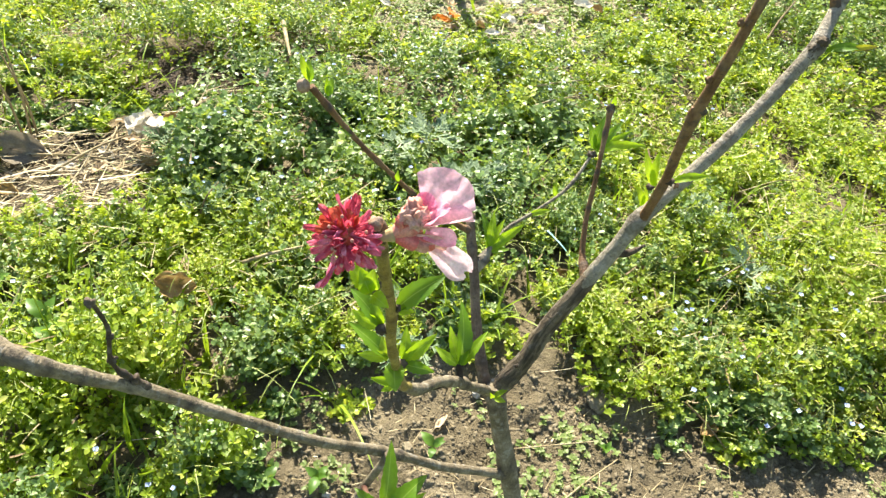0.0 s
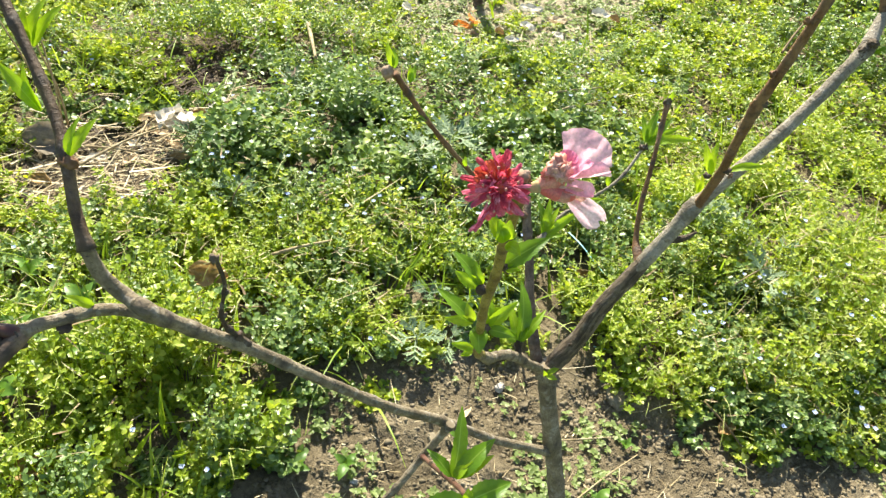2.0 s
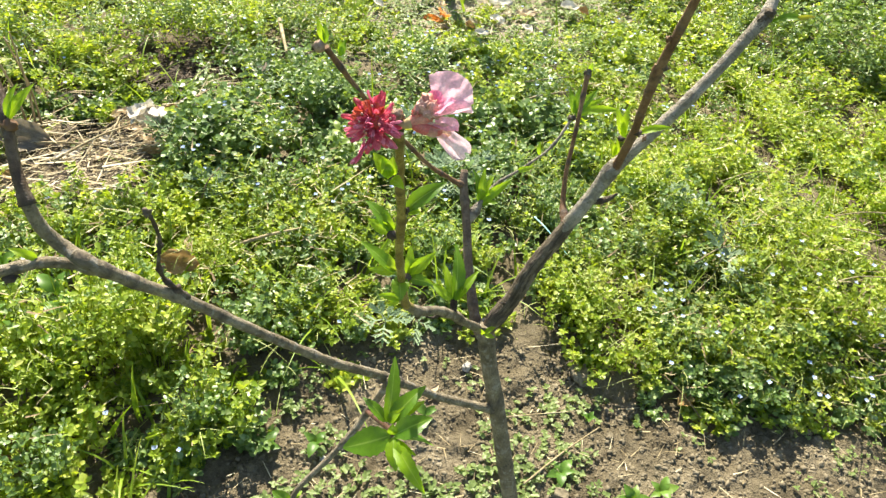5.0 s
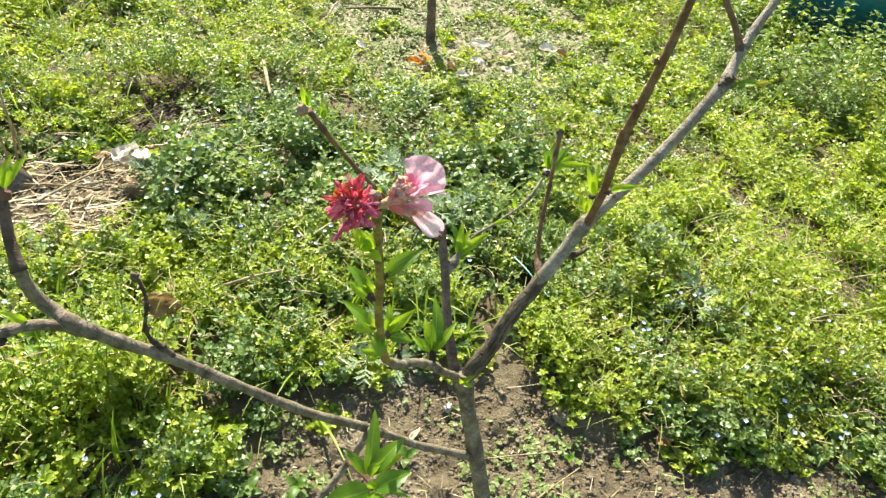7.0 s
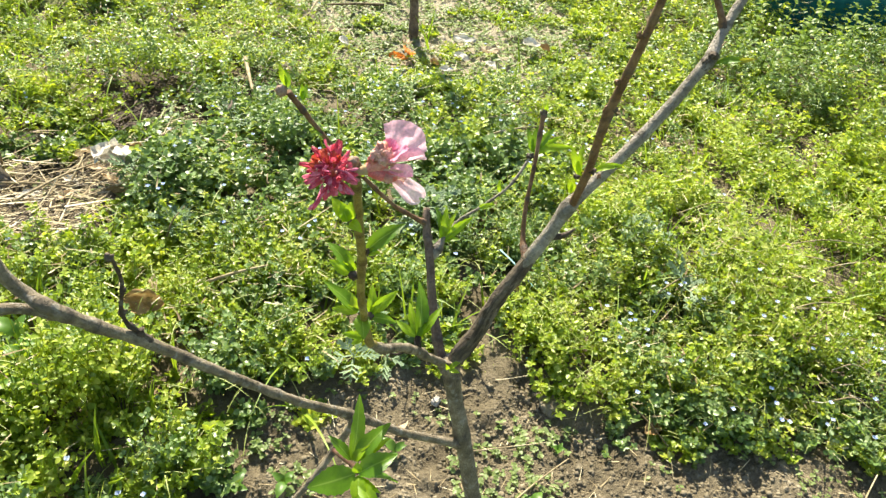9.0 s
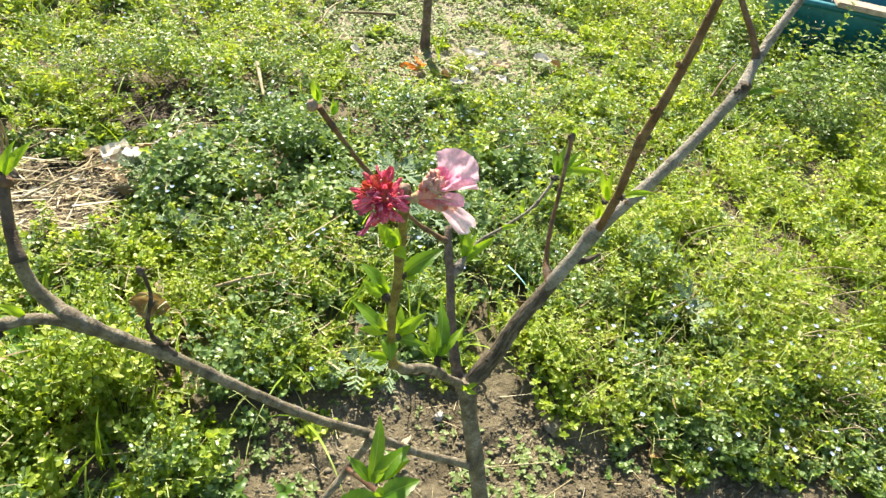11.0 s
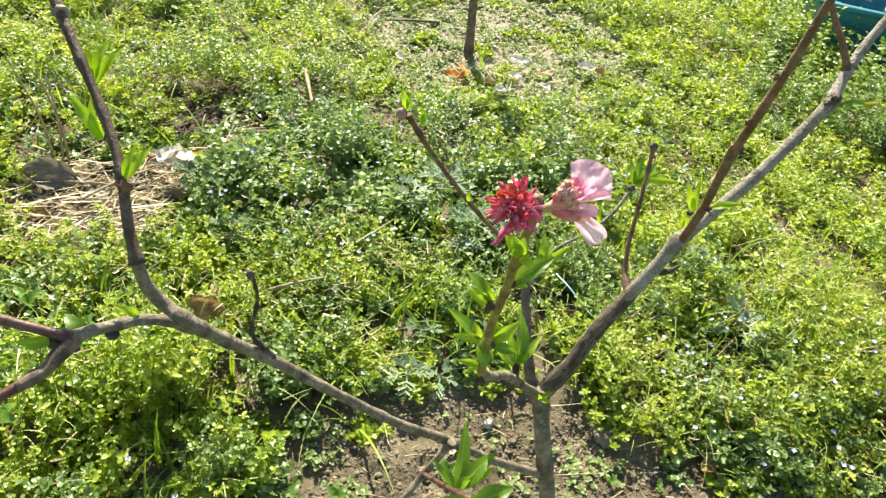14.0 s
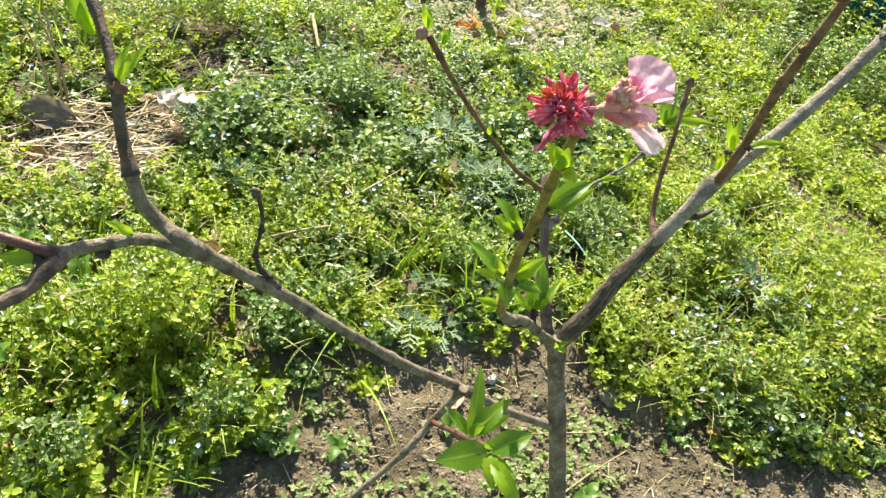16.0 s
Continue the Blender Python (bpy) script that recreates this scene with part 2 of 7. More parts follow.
M_BROAD = leafy("broad_weed_leaf", [(0.2, (0.06, 0.15, 0.02)), (0.6, (0.14, 0.28, 0.04)), (0.9, (0.26, 0.38, 0.07))], rough=0.42, spec=0.45, through_light=0.45, per="object")
M_PEACH = leafy("peach_leaf_green", [(0.15, (0.060, 0.160, 0.008)), (0.5, (0.110, 0.245, 0.014)), (0.9, (0.20, 0.35, 0.025))], rough=0.33, spec=0.5, through_light=0.50, per="object", patch=18, vein=True)
M_PEACH_YOUNG = leafy("peach_leaf_young", [(0.15, (0.17, 0.33, 0.012)), (0.5, (0.28, 0.45, 0.020)), (0.9, (0.44, 0.55, 0.045))], rough=0.36, spec=0.45, through_light=0.54, per="object", patch=18, vein=True)
M_BARK = bark("peach_bark_grey", [(0.34, (0.130, 0.104, 0.067)), (0.5, (0.200, 0.162, 0.108)), (0.66, (0.282, 0.238, 0.168))], relief=1.0, lichen=0.40)
M_BARK_PALE = bark("peach_bark_pale_grey", [(0.34, (0.185, 0.158, 0.118)), (0.5, (0.270, 0.236, 0.184)), (0.66, (0.37, 0.33, 0.27))], relief=1.0, lichen=0.40)
M_BARK_DARK = bark("peach_bark_dark", [(0.32, (0.034, 0.023, 0.015)), (0.5, (0.070, 0.049, 0.033)), (0.68, (0.135, 0.105, 0.078))], relief=1.0, lichen=0.22)
M_BARK_BROWN = bark("peach_bark_brown", [(0.3, (0.108, 0.052, 0.023)), (0.5, (0.176, 0.092, 0.043)), (0.7, (0.25, 0.155, 0.083))], lichen=0.07, rough=0.6, relief=0.6)
M_BARK_SHOOT = bark("peach_shoot_dark_brown", [(0.3, (0.048, 0.028, 0.016)), (0.5, (0.082, 0.049, 0.027)), (0.7, (0.132, 0.088, 0.053))], lichen=0.10, rough=0.6, relief=0.6)
M_BARK_RED = bark("peach_shoot_red", [(0.3, (0.072, 0.032, 0.024)), (0.5, (0.112, 0.052, 0.040)), (0.7, (0.165, 0.088, 0.066))], ring=(0.05, 0.02, 0.02), lichen=0.04, rough=0.42, relief=0.25)
M_BARK_LIMB = bark("peach_bark_rough_brown", [(0.32, (0.085, 0.062, 0.040)), (0.5, (0.155, 0.120, 0.082)), (0.68, (0.24, 0.195, 0.14))], relief=1.0, lichen=0.2, cracks=0.75)
M_BARK_OLIVE = bark("peach_shoot_olive", [(0.3, (0.145, 0.108, 0.028)), (0.5, (0.225, 0.172, 0.046)), (0.7, (0.31, 0.25, 0.080))], ring=(0.07, 0.04, 0.02), lichen=0.06, rough=0.5, relief=0.35)
M_BARK_STEM = bark("peach_stem_grey_brown", [(0.3, (0.105, 0.070, 0.048)), (0.5, (0.165, 0.112, 0.078)), (0.7, (0.24, 0.175, 0.125))], lichen=0.15, relief=0.7)
M_CRIMSON = plain("withered_petal_crimson", [(0.2, (0.50, 0.03, 0.065)), (0.5, (0.78, 0.12, 0.19)), (0.8, (0.90, 0.42, 0.47))], scale=260, rough=0.5, spec=0.4, thin=0.4)
M_MAGENTA = plain("withered_petal_magenta", [(0.2, (0.62, 0.065, 0.16)), (0.5, (0.83, 0.19, 0.31)), (0.8, (0.91, 0.52, 0.59))], scale=260, rough=0.5, spec=0.4, thin=0.4)
M_RUST = plain("withered_sepal_rust", [(0.2, (0.46, 0.05, 0.03)), (0.5, (0.66, 0.12, 0.07)), (0.8, (0.68, 0.26, 0.14))], scale=260, rough=0.6, thin=0.3)
M_ANTHER = plain("anther_tan", [(0.2, (0.40, 0.14, 0.11)), (0.6, (0.58, 0.28, 0.22))], scale=400, rough=0.7)
M_PINK = plain("petal_pale_pink", [(0.2, (0.93, 0.48, 0.63)), (0.5, (0.95, 0.60, 0.72)), (0.8, (0.97, 0.77, 0.84))], scale=130, rough=0.5, spec=0.35, relief=0.2, dist=0.0004, thin=0.5)
M_PINK_DEEP = plain("petal_deep_pink", [(0.2, (0.88, 0.24, 0.44)), (0.5, (0.92, 0.38, 0.55)), (0.8, (0.95, 0.58, 0.70))], scale=160, rough=0.5, spec=0.35, thin=0.45)
M_CRUMPLE = plain("petal_withered_brown", [(0.2, (0.50, 0.17, 0.14)), (0.5, (0.70, 0.36, 0.29)), (0.8, (0.82, 0.58, 0.48))], scale=220, rough=0.7, relief=0.15, dist=0.0003, thin=0.2)
M_CALYX = plain("calyx_red", [(0.2, (0.64, 0.10, 0.09)), (0.5, (0.75, 0.20, 0.17)), (0.8, (0.78, 0.38, 0.28))], scale=180, rough=0.5, relief=0.12, dist=0.0003, thin=0.2)
M_BUD = plain("bud_scale_brown", [(0.2, (0.16, 0.09, 0.06)), (0.5, (0.28, 0.18, 0.12)), (0.8, (0.42, 0.32, 0.25))], scale=260, rough=0.75)
M_WIRY = leafy("weed_stalk_pale", [(0.2, (0.26, 0.33, 0.07)), (0.5, (0.38, 0.43, 0.13)), (0.9, (0.54, 0.54, 0.23))], rough=0.5, spec=0.4, through_light=0.3)
M_SPEED_FLOWER = plain("speedwell_petal_blue", [(0.2, (0.38, 0.50, 0.88)), (0.5, (0.55, 0.66, 0.94)), (0.8, (0.74, 0.81, 0.97))], scale=300, rough=0.5, thin=0.3)
M_STRAW = plain("dry_straw", [(0.08, (0.15, 0.105, 0.052)), (0.42, (0.38, 0.30, 0.165)), (0.66, (0.60, 0.52, 0.33)), (0.90, (0.82, 0.77, 0.60))], scale=40, rough=0.7, thin=0.1)
M_STALK = plain("dry_stalk_brown", [(0.2, (0.12, 0.085, 0.042)), (0.6, (0.23, 0.165, 0.085))], scale=60, rough=0.75)
M_STALK_TAN = plain("dry_stalk_tan", [(0.2, (0.24, 0.16, 0.075)), (0.5, (0.40, 0.28, 0.135)), (0.8, (0.52, 0.40, 0.22))], scale=60, rough=0.75)
M_TWIG_DARK = plain("dead_twig_dark", [(0.2, (0.030, 0.021, 0.013)), (0.6, (0.080, 0.056, 0.034)), (0.9, (0.17, 0.125, 0.08))], scale=60, rough=0.8)
M_DEAD = {
    "orange": plain("dead_leaf_orange", [(0.2, (0.5, 0.13, 0.02)), (0.5, (0.75, 0.25, 0.04)), (0.8, (0.8, 0.42, 0.14))], scale=50, rough=0.6, thin=0.35),
    "brown": plain("dead_leaf_brown", [(0.2, (0.21, 0.125, 0.045)), (0.5, (0.37, 0.235, 0.09)), (0.8, (0.52, 0.36, 0.17))], scale=50, rough=0.7, thin=0.2),
    "grey": plain("dead_leaf_grey", [(0.2, (0.15, 0.125, 0.085)), (0.5, (0.24, 0.20, 0.145)), (0.8, (0.34, 0.29, 0.21))], scale=40, rough=0.75, thin=0.3),
    "tan": plain("dead_leaf_tan", [(0.2, (0.42, 0.30, 0.17)), (0.5, (0.58, 0.45, 0.29)), (0.8, (0.70, 0.60, 0.44))], scale=50, rough=0.65, thin=0.2),
    "bleached": plain("dead_leaf_bleached", [(0.2, (0.46, 0.41, 0.32)), (0.5, (0.64, 0.60, 0.51)), (0.8, (0.78, 0.75, 0.68))], scale=50, rough=0.6, thin=0.2),
}
M_STONE = plain("pale_stone", [(0.2, (0.27, 0.245, 0.20)), (0.6, (0.42, 0.39, 0.34)), (0.9, (0.54, 0.51, 0.46))], scale=90, rough=0.85)
M_CLOD = plain("soil_clod", [(0.3, (0.122, 0.101, 0.063)), (0.5, (0.182, 0.152, 0.100)), (0.7, (0.265, 0.226, 0.155))], scale=9, rough=0.95, relief=0.9, dist=0.003, own=0.10)
M_TWINE = plain("turquoise_twine", [(0.2, (0.22, 0.58, 0.60)), (0.6, (0.45, 0.78, 0.80))], scale=300, rough=0.5)
M_TEAL = plain("teal_plastic", [(0.2, (0.008, 0.10, 0.115)), (0.5, (0.013, 0.145, 0.165)), (0.8, (0.02, 0.19, 0.21))], scale=6, rough=0.42, spec=0.4, relief=0.1)
M_BOARD = plain("weathered_board", [(0.2, (0.26, 0.18, 0.12)), (0.5, (0.38, 0.28, 0.2)), (0.8, (0.5, 0.4, 0.3))], scale=25, rough=0.8)


# ---------------------------------------------------------------- helpers of this scene
def part(name, bm, mat, parent=None, label=""):
    me = bpy.data.meshes.new(name)
    bm.normal_update()
    bm.to_mesh(me)
    bm.free()
    me.materials.append(mat)
    ob = new(name, me)
    if parent is not None:
        ob.parent = parent
    if label:
        ob["label"] = label
    return ob


def smooth(ob):
    ob.data.polygons.foreach_set("use_smooth", [True] * len(ob.data.polygons))
    return ob


def thing(name, at=(0, 0, 0), label="", category="", group="", kind="", turn=0.0):
    ob = new(name)
    ob.empty_display_size = 0.02
    ob.matrix_world = pose(*at, 0, 0, turn)
    return tagged(ob, label, category, group, kind)


def triangles(name, verts, tris, mat):
    """One mesh out of arrays of points and of triangles."""
    me = bpy.data.meshes.new(name)
    me.vertices.add(len(verts))
    me.vertices.foreach_set("co", np.ascontiguousarray(verts, dtype=np.float32).ravel())
    me.loops.add(tris.size)
    me.loops.foreach_set("vertex_index", np.ascontiguousarray(tris, dtype=np.int32).ravel())
    me.polygons.add(len(tris))
    me.polygons.foreach_set("loop_start", np.arange(0, tris.size, 3, dtype=np.int32))
    me.update(calc_edges=True)
    me.materials.append(mat)
    return new(name, me)


LATTICE = {}


def vnoise(x, y, scale, seed=0):
    """Smooth value noise in 0..1 for arrays."""
    if seed not in LATTICE:
        LATTICE[seed] = np.random.default_rng(100 + seed).random((256, 256))
    g = LATTICE[seed]
    u, v = np.asarray(x) / scale + 71.3, np.asarray(y) / scale + 37.9
    i, j = np.floor(u).astype(int), np.floor(v).astype(int)
    a, b = u - i, v - j
    a, b = a * a * (3 - 2 * a), b * b * (3 - 2 * b)
    i0, i1, j0, j1 = i % 256, (i + 1) % 256, j % 256, (j + 1) % 256
    return (g[i0, j0] * (1 - a) + g[i1, j0] * a) * (1 - b) + (g[i0, j1] * (1 - a) + g[i1, j1] * a) * b


# the bare bed round the sapling, as an outline on the ground
BED = [(-0.43, 0.30), (-0.36, 0.49), (-0.30, 0.58), (-0.24, 0.655), (-0.19, 0.71), (-0.12, 0.775), (-0.06, 0.825), (0.0, 0.87), (0.06, 0.905), (0.14, 0.925), (0.24, 0.915), (0.31, 0.89), (0.38, 0.86), (0.45, 0.83), (0.52, 0.81), (0.61, 0.80), (0.72, 0.79), (0.83, 0.762), (0.98, 0.74), (1.15, 0.55), (1.15, 0.0), (-0.43, 0.0)]


def edge_distance(x, y, outline):
    """Signed distance of points to an outline, positive inside."""
    x, y = np.asarray(x, float), np.asarray(y, float)
    best, inside = np.full(x.shape, 1e9), np.zeros(x.shape, bool)
    for (ax, ay), (bx, by) in zip(outline, outline[1:] + outline[:1]):
        dx, dy = bx - ax, by - ay
        s = np.clip(((x - ax) * dx + (y - ay) * dy) / (dx * dx + dy * dy), 0, 1)
        best = np.minimum(best, np.hypot(x - ax - s * dx, y - ay - s * dy))
        cross = (ay > y) != (by > y)
        with np.errstate(divide="ignore", invalid="ignore"):
            inside ^= cross & (x < (bx - ax) * (y - ay) / (by - ay + 1e-12) + ax)
    return np.where(inside, best, -best)


def spot(x, y, cx, cy, rx, ry, turn=0.0):
    """1 in the middle of an ellipse, 0 past its rim."""
    c, s = math.cos(radians(turn)), math.sin(radians(turn))
    u, v = (x - cx) * c + (y - cy) * s, -(x - cx) * s + (y - cy) * c
    return np.clip(1.6 - 1.6 * ((u / rx) ** 2 + (v / ry) ** 2), 0, 1)


def hollow(x, y):
    """Dark hollows with rotten stems behind the straw."""
    return np.maximum(np.maximum(spot(x, y, -0.77, 1.82, 0.19, 0.16, 15), spot(x, y, -0.60, 1.70, 0.14, 0.11)), spot(x, y, -0.49, 2.04, 0.11, 0.07))


def bare(x, y):
    """How bare the ground is, 0..1: the bed, the straw litter, the trodden soil by the further sapling."""
    wob = (vnoise(x, y, 0.07, 3) - 0.5) * 0.09
    b = np.clip((edge_distance(x, y, BED) + wob) / 0.035 + 0.5, 0, 1)
    wob2 = 0.55 + 0.9 * vnoise(x, y, 0.11, 4)
    b = np.maximum(b, np.clip(spot(x, y, -0.85, 1.36, 0.27, 0.28, 15) * (0.1 + 1.3 * vnoise(x, y, 0.07, 20)), 0, 1))
    b = np.maximum(b, hollow(x, y) * (0.45 + 0.6 * vnoise(x, y, 0.06, 38)))
    b = np.maximum(b, np.clip(spot(x, y, 0.12, 2.80, 0.60, 0.66, -10) * wob2 * 0.95, 0, 1))
    b = np.maximum(b, np.clip(spot(x, y, -0.87, 1.32, 0.25, 0.22, 15) * (0.72 + 0.6 * vnoise(x, y, 0.05, 37)), 0, 0.97))
    b = np.maximum(b, np.clip(spot(x, y, -0.72, 1.49, 0.14, 0.11, 20) * 1.1, 0, 1))
    b = np.maximum(b, np.clip(spot(x, y, -0.172, 1.325, 0.05, 0.05) * 0.9, 0, 1))
    b = np.maximum(b, np.clip(spot(x, y, 0.28, 1.14, 0.06, 0.04, 30) * 0.7, 0, 1))
    b = np.maximum(b, np.clip(spot(x, y, 0.93, 1.09, 0.05, 0.035) * 0.8, 0, 1))
    return b


def ground_height(x, y):
    near_bed = np.clip(edge_distance(x, y, BED) / 0.08 + 0.5, 0, 1)
    z = (vnoise(x, y, 0.45, 5) - 0.5) * 0.035 * (1 - near_bed)
    lumps = bare(x, y)
    z = z + lumps * ((vnoise(x, y, 0.09, 6) - 0.5) * 0.022 + (vnoise(x, y, 0.031, 7) - 0.5) * 0.014 + (vnoise(x, y, 0.015, 8) - 0.5) * 0.008 + (vnoise(x, y, 0.007, 18) - 0.5) * 0.005)
    return z - near_bed * 0.008 - 0.015 * hollow(x, y)


def canopy(x, y):
    """Height of the weeds above the ground in metres."""
    h = 0.038 + 0.095 * vnoise(x, y, 0.15, 9) ** 1.1 + 0.045 * vnoise(x, y, 0.06, 39)
    h = h + 0.025 * np.clip((0.05 - x) / 0.35, 0, 1) * np.clip((1.0 - y) / 0.3, 0, 1)
    h = h + 0.10 * np.clip((x - 0.90) / 0.7, 0, 1) * np.clip((y - 1.5) / 0.9, 0, 1)
    h = h + 0.07 * spot(x, y, -0.52, 0.64, 0.40, 0.20) * (0.55 + 0.9 * vnoise(x, y, 0.10, 59))
    h = h + 0.05 * spot(x, y, 1.0, 1.35, 0.5, 0.45) * vnoise(x, y, 0.11, 33)
    h = h + 0.12 * spot(x, y, -0.82, 2.04, 0.22, 0.09, 10) + 0.11 * spot(x, y, -0.62, 1.85, 0.12, 0.07) + 0.10 * spot(x, y, -0.50, 2.15, 0.12, 0.06)
    h = h + 0.05 * spot(x, y, 0.16, 1.62, 0.22, 0.10) + 0.04 * spot(x, y, -0.30, 1.66, 0.25, 0.10)
    pits = np.clip((vnoise(x, y, 0.085, 35) - 0.42) / 0.12, 0, 1)
    h = h * (1 - pits * np.clip(0.45 + 0.45 * spot(x, y, -0.50, 0.60, 0.62, 0.36) + 0.25 * spot(x, y, -0.10, 1.62, 0.65, 0.5) + 0.3 * spot(x, y, 1.4, 2.5, 0.6, 0.6) + 0.42 * spot(x, y, 1.05, 1.35, 0.5, 0.45) - 0.36 * spot(x, y, -0.20, 1.05, 0.50, 0.30) - 0.25 * spot(x, y, 0.75, 1.0, 0.6, 0.4), 0, 0.88))
    h = h * (1 - 0.6 * spot(x, y, -0.73, 1.61, 0.18, 0.12))
    h = h * (1 - 0.70 * spot(x, y, 0.12, 2.8, 0.85, 0.75))
    h = h * np.where(x < 0.30, np.clip(0.42 - edge_distance(x, y, BED) / 0.26, 0.30, 1), np.clip(0.65 - edge_distance(x, y, BED) / 0.26, 0.5, 1))
    h = h * (1 - 0.62 * spot(x, y, 0.08, 0.97, 0.26, 0.13)) * (1 - 0.85 * spot(x, y, -0.76, 1.60, 0.15, 0.11)) * (1 - 0.6 * spot(x, y, -0.66, 1.38, 0.12, 0.08))
    return h * np.clip(1.15 - 0.75 * bare(x, y), 0.2, 1)


def axis_steps(low, fine_a, fine_b, high, fine, mid_a, mid_b, mid):
    """Grid lines: fine in one stretch, middling in a wider one, then ever wider to the ends."""
    out = list(np.arange(fine_a, fine_b, fine)) + list(np.arange(fine_b, mid_b, mid)) + list(np.arange(mid_a, fine_a - mid * 0.4, mid))
    s, p = mid, mid_b
    while p < high:
        out.append(p)
        s *= 1.35
        p += s
    s, p = mid, mid_a - mid
    while p > low:
        out.append(p)
        s *= 1.35
        p -= s
    return np.array(sorted(set(np.round(out, 4))) + [high])


def grow_ground():
    xs = axis_steps(-400, -0.50, 1.00, 400, 0.0065, -1.8, 2.8, 0.03)
    ys = axis_steps(-400, 0.42, 0.96, 400, 0.0065, -0.5, 4.6, 0.03)
    gx, gy = np.meshgrid(xs, ys, indexing="ij")
    gz = ground_height(gx, gy)
    nx, ny = gx.shape
    k = np.arange(nx * ny).reshape(nx, ny)
    a, b, c, d = k[:-1, :-1].ravel(), k[1:, :-1].ravel(), k[1:, 1:].ravel(), k[:-1, 1:].ravel()
    ob = triangles("ground", np.stack([gx.ravel(), gy.ravel(), gz.ravel()], 1), np.concatenate([np.stack([a, b, c], 1), np.stack([a, c, d], 1)]), M_SOIL)
    smooth(ob)
    return tagged(ob, "crumbly grey-brown garden soil running out into meadow", "ground", kind="structure")


grow_ground()


# ---------------------------------------------------------------- the sapling
def spline(points, radii, step=0.003):
    """Points and radii along a smooth curve through the given ones."""
    p = [Vector(q) for q in points]
    p = [p[0] * 2 - p[1]] + p + [p[-1] * 2 - p[-2]]
    r = [radii[0]] + list(radii) + [radii[-1]]
    out = []
    for i in range(1, len(p) - 2):
        n = max(2, int((p[i + 1] - p[i]).length / step))
        for j in range(n):
            t = j / n
            a, b, c, d = p[i - 1], p[i], p[i + 1], p[i + 2]
            q = 0.5 * ((2 * b) + (c - a) * t + (2 * a - 5 * b + 4 * c - d) * t * t + (3 * b - a - 3 * c + d) * t ** 3)
            out.append((q, r[i] + (r[i + 1] - r[i]) * t))
    out.append((p[-2], r[-2]))
    return out


def limb(name, points, radii, mat, parent, nodes=(), sides=12, rough=0.07, step=0.003, cap=True, label="", girth_scale=1.0):
    """A stretch of wood: a tube on a curve, uneven, with swollen rings at the given distances (m) from its foot."""
    path = spline(points, [r * girth_scale for r in radii], step)
    bm = bmesh.new()
    uvl = bm.loops.layers.uv.new("UVMap")
    scar = bm.verts.layers.float.new("scar")
    along, rings, coords = 0.0, [], []
    ref = Vector((0.31, 0.22, 0.93))
    side = None
    for i, (q, r) in enumerate(path):
        if i:
            along += (q - path[i - 1][0]).length
        t = (path[min(i + 1, len(path) - 1)][0] - path[max(i - 1, 0)][0]).normalized()
        side = (ref - t * ref.dot(t)).normalized() if side is None else (side - t * side.dot(t)).normalized()
        up = t.cross(side)
        swell = 1 + sum(k * math.exp(-((along - d) / w) ** 2) for d, w, k in nodes)
        ring = []
        for k in range(sides):
            a = 2 * math.pi * k / sides
            n = side * math.cos(a) + up * math.sin(a)
            f = 1 + rough * (noise.noise((q + n * r) * 160) + 0.8 * noise.noise((q + n * r) * 55)) + (swell - 1) * (1 + 0.6 * noise.noise((q + n * r) * 300))
            v = bm.verts.new(q + n * r * f)
            grain = noise.noise((q + n * r) * 420)
            v[scar] = max(0.0, min(0.85, sum(5.5 * k * math.exp(-((along - d - w * 0.5 * grain) / (0.45 * w)) ** 2) for d, w, k in nodes) * (0.8 + 1.2 * grain)))
            ring.append(v)
        rings.append(ring)
        coords.append(along)
    girth = 2 * math.pi * (sum(radii) / len(radii))
    for i in range(len(rings) - 1):
        for k in range(sides):
            f = bm.faces.new((rings[i][k], rings[i][(k + 1) % sides], rings[i + 1][(k + 1) % sides], rings[i + 1][k]))
            f.smooth = True
            for lp, (u, v) in zip(f.loops, ((k, i), (k + 1, i), (k + 1, i + 1), (k, i + 1))):
                lp[uvl].uv = (girth * u / sides, coords[v])
    if cap:
        bm.faces.new(rings[-1])
        bm.faces.new(list(reversed(rings[0])))
    return part(name, bm, mat, parent, label)


# leaves without a facing of their own are turned towards the camera
TOWARDS_CAMERA = Vector((-0.03, -0.70, 0.71))
leaf_count = 0


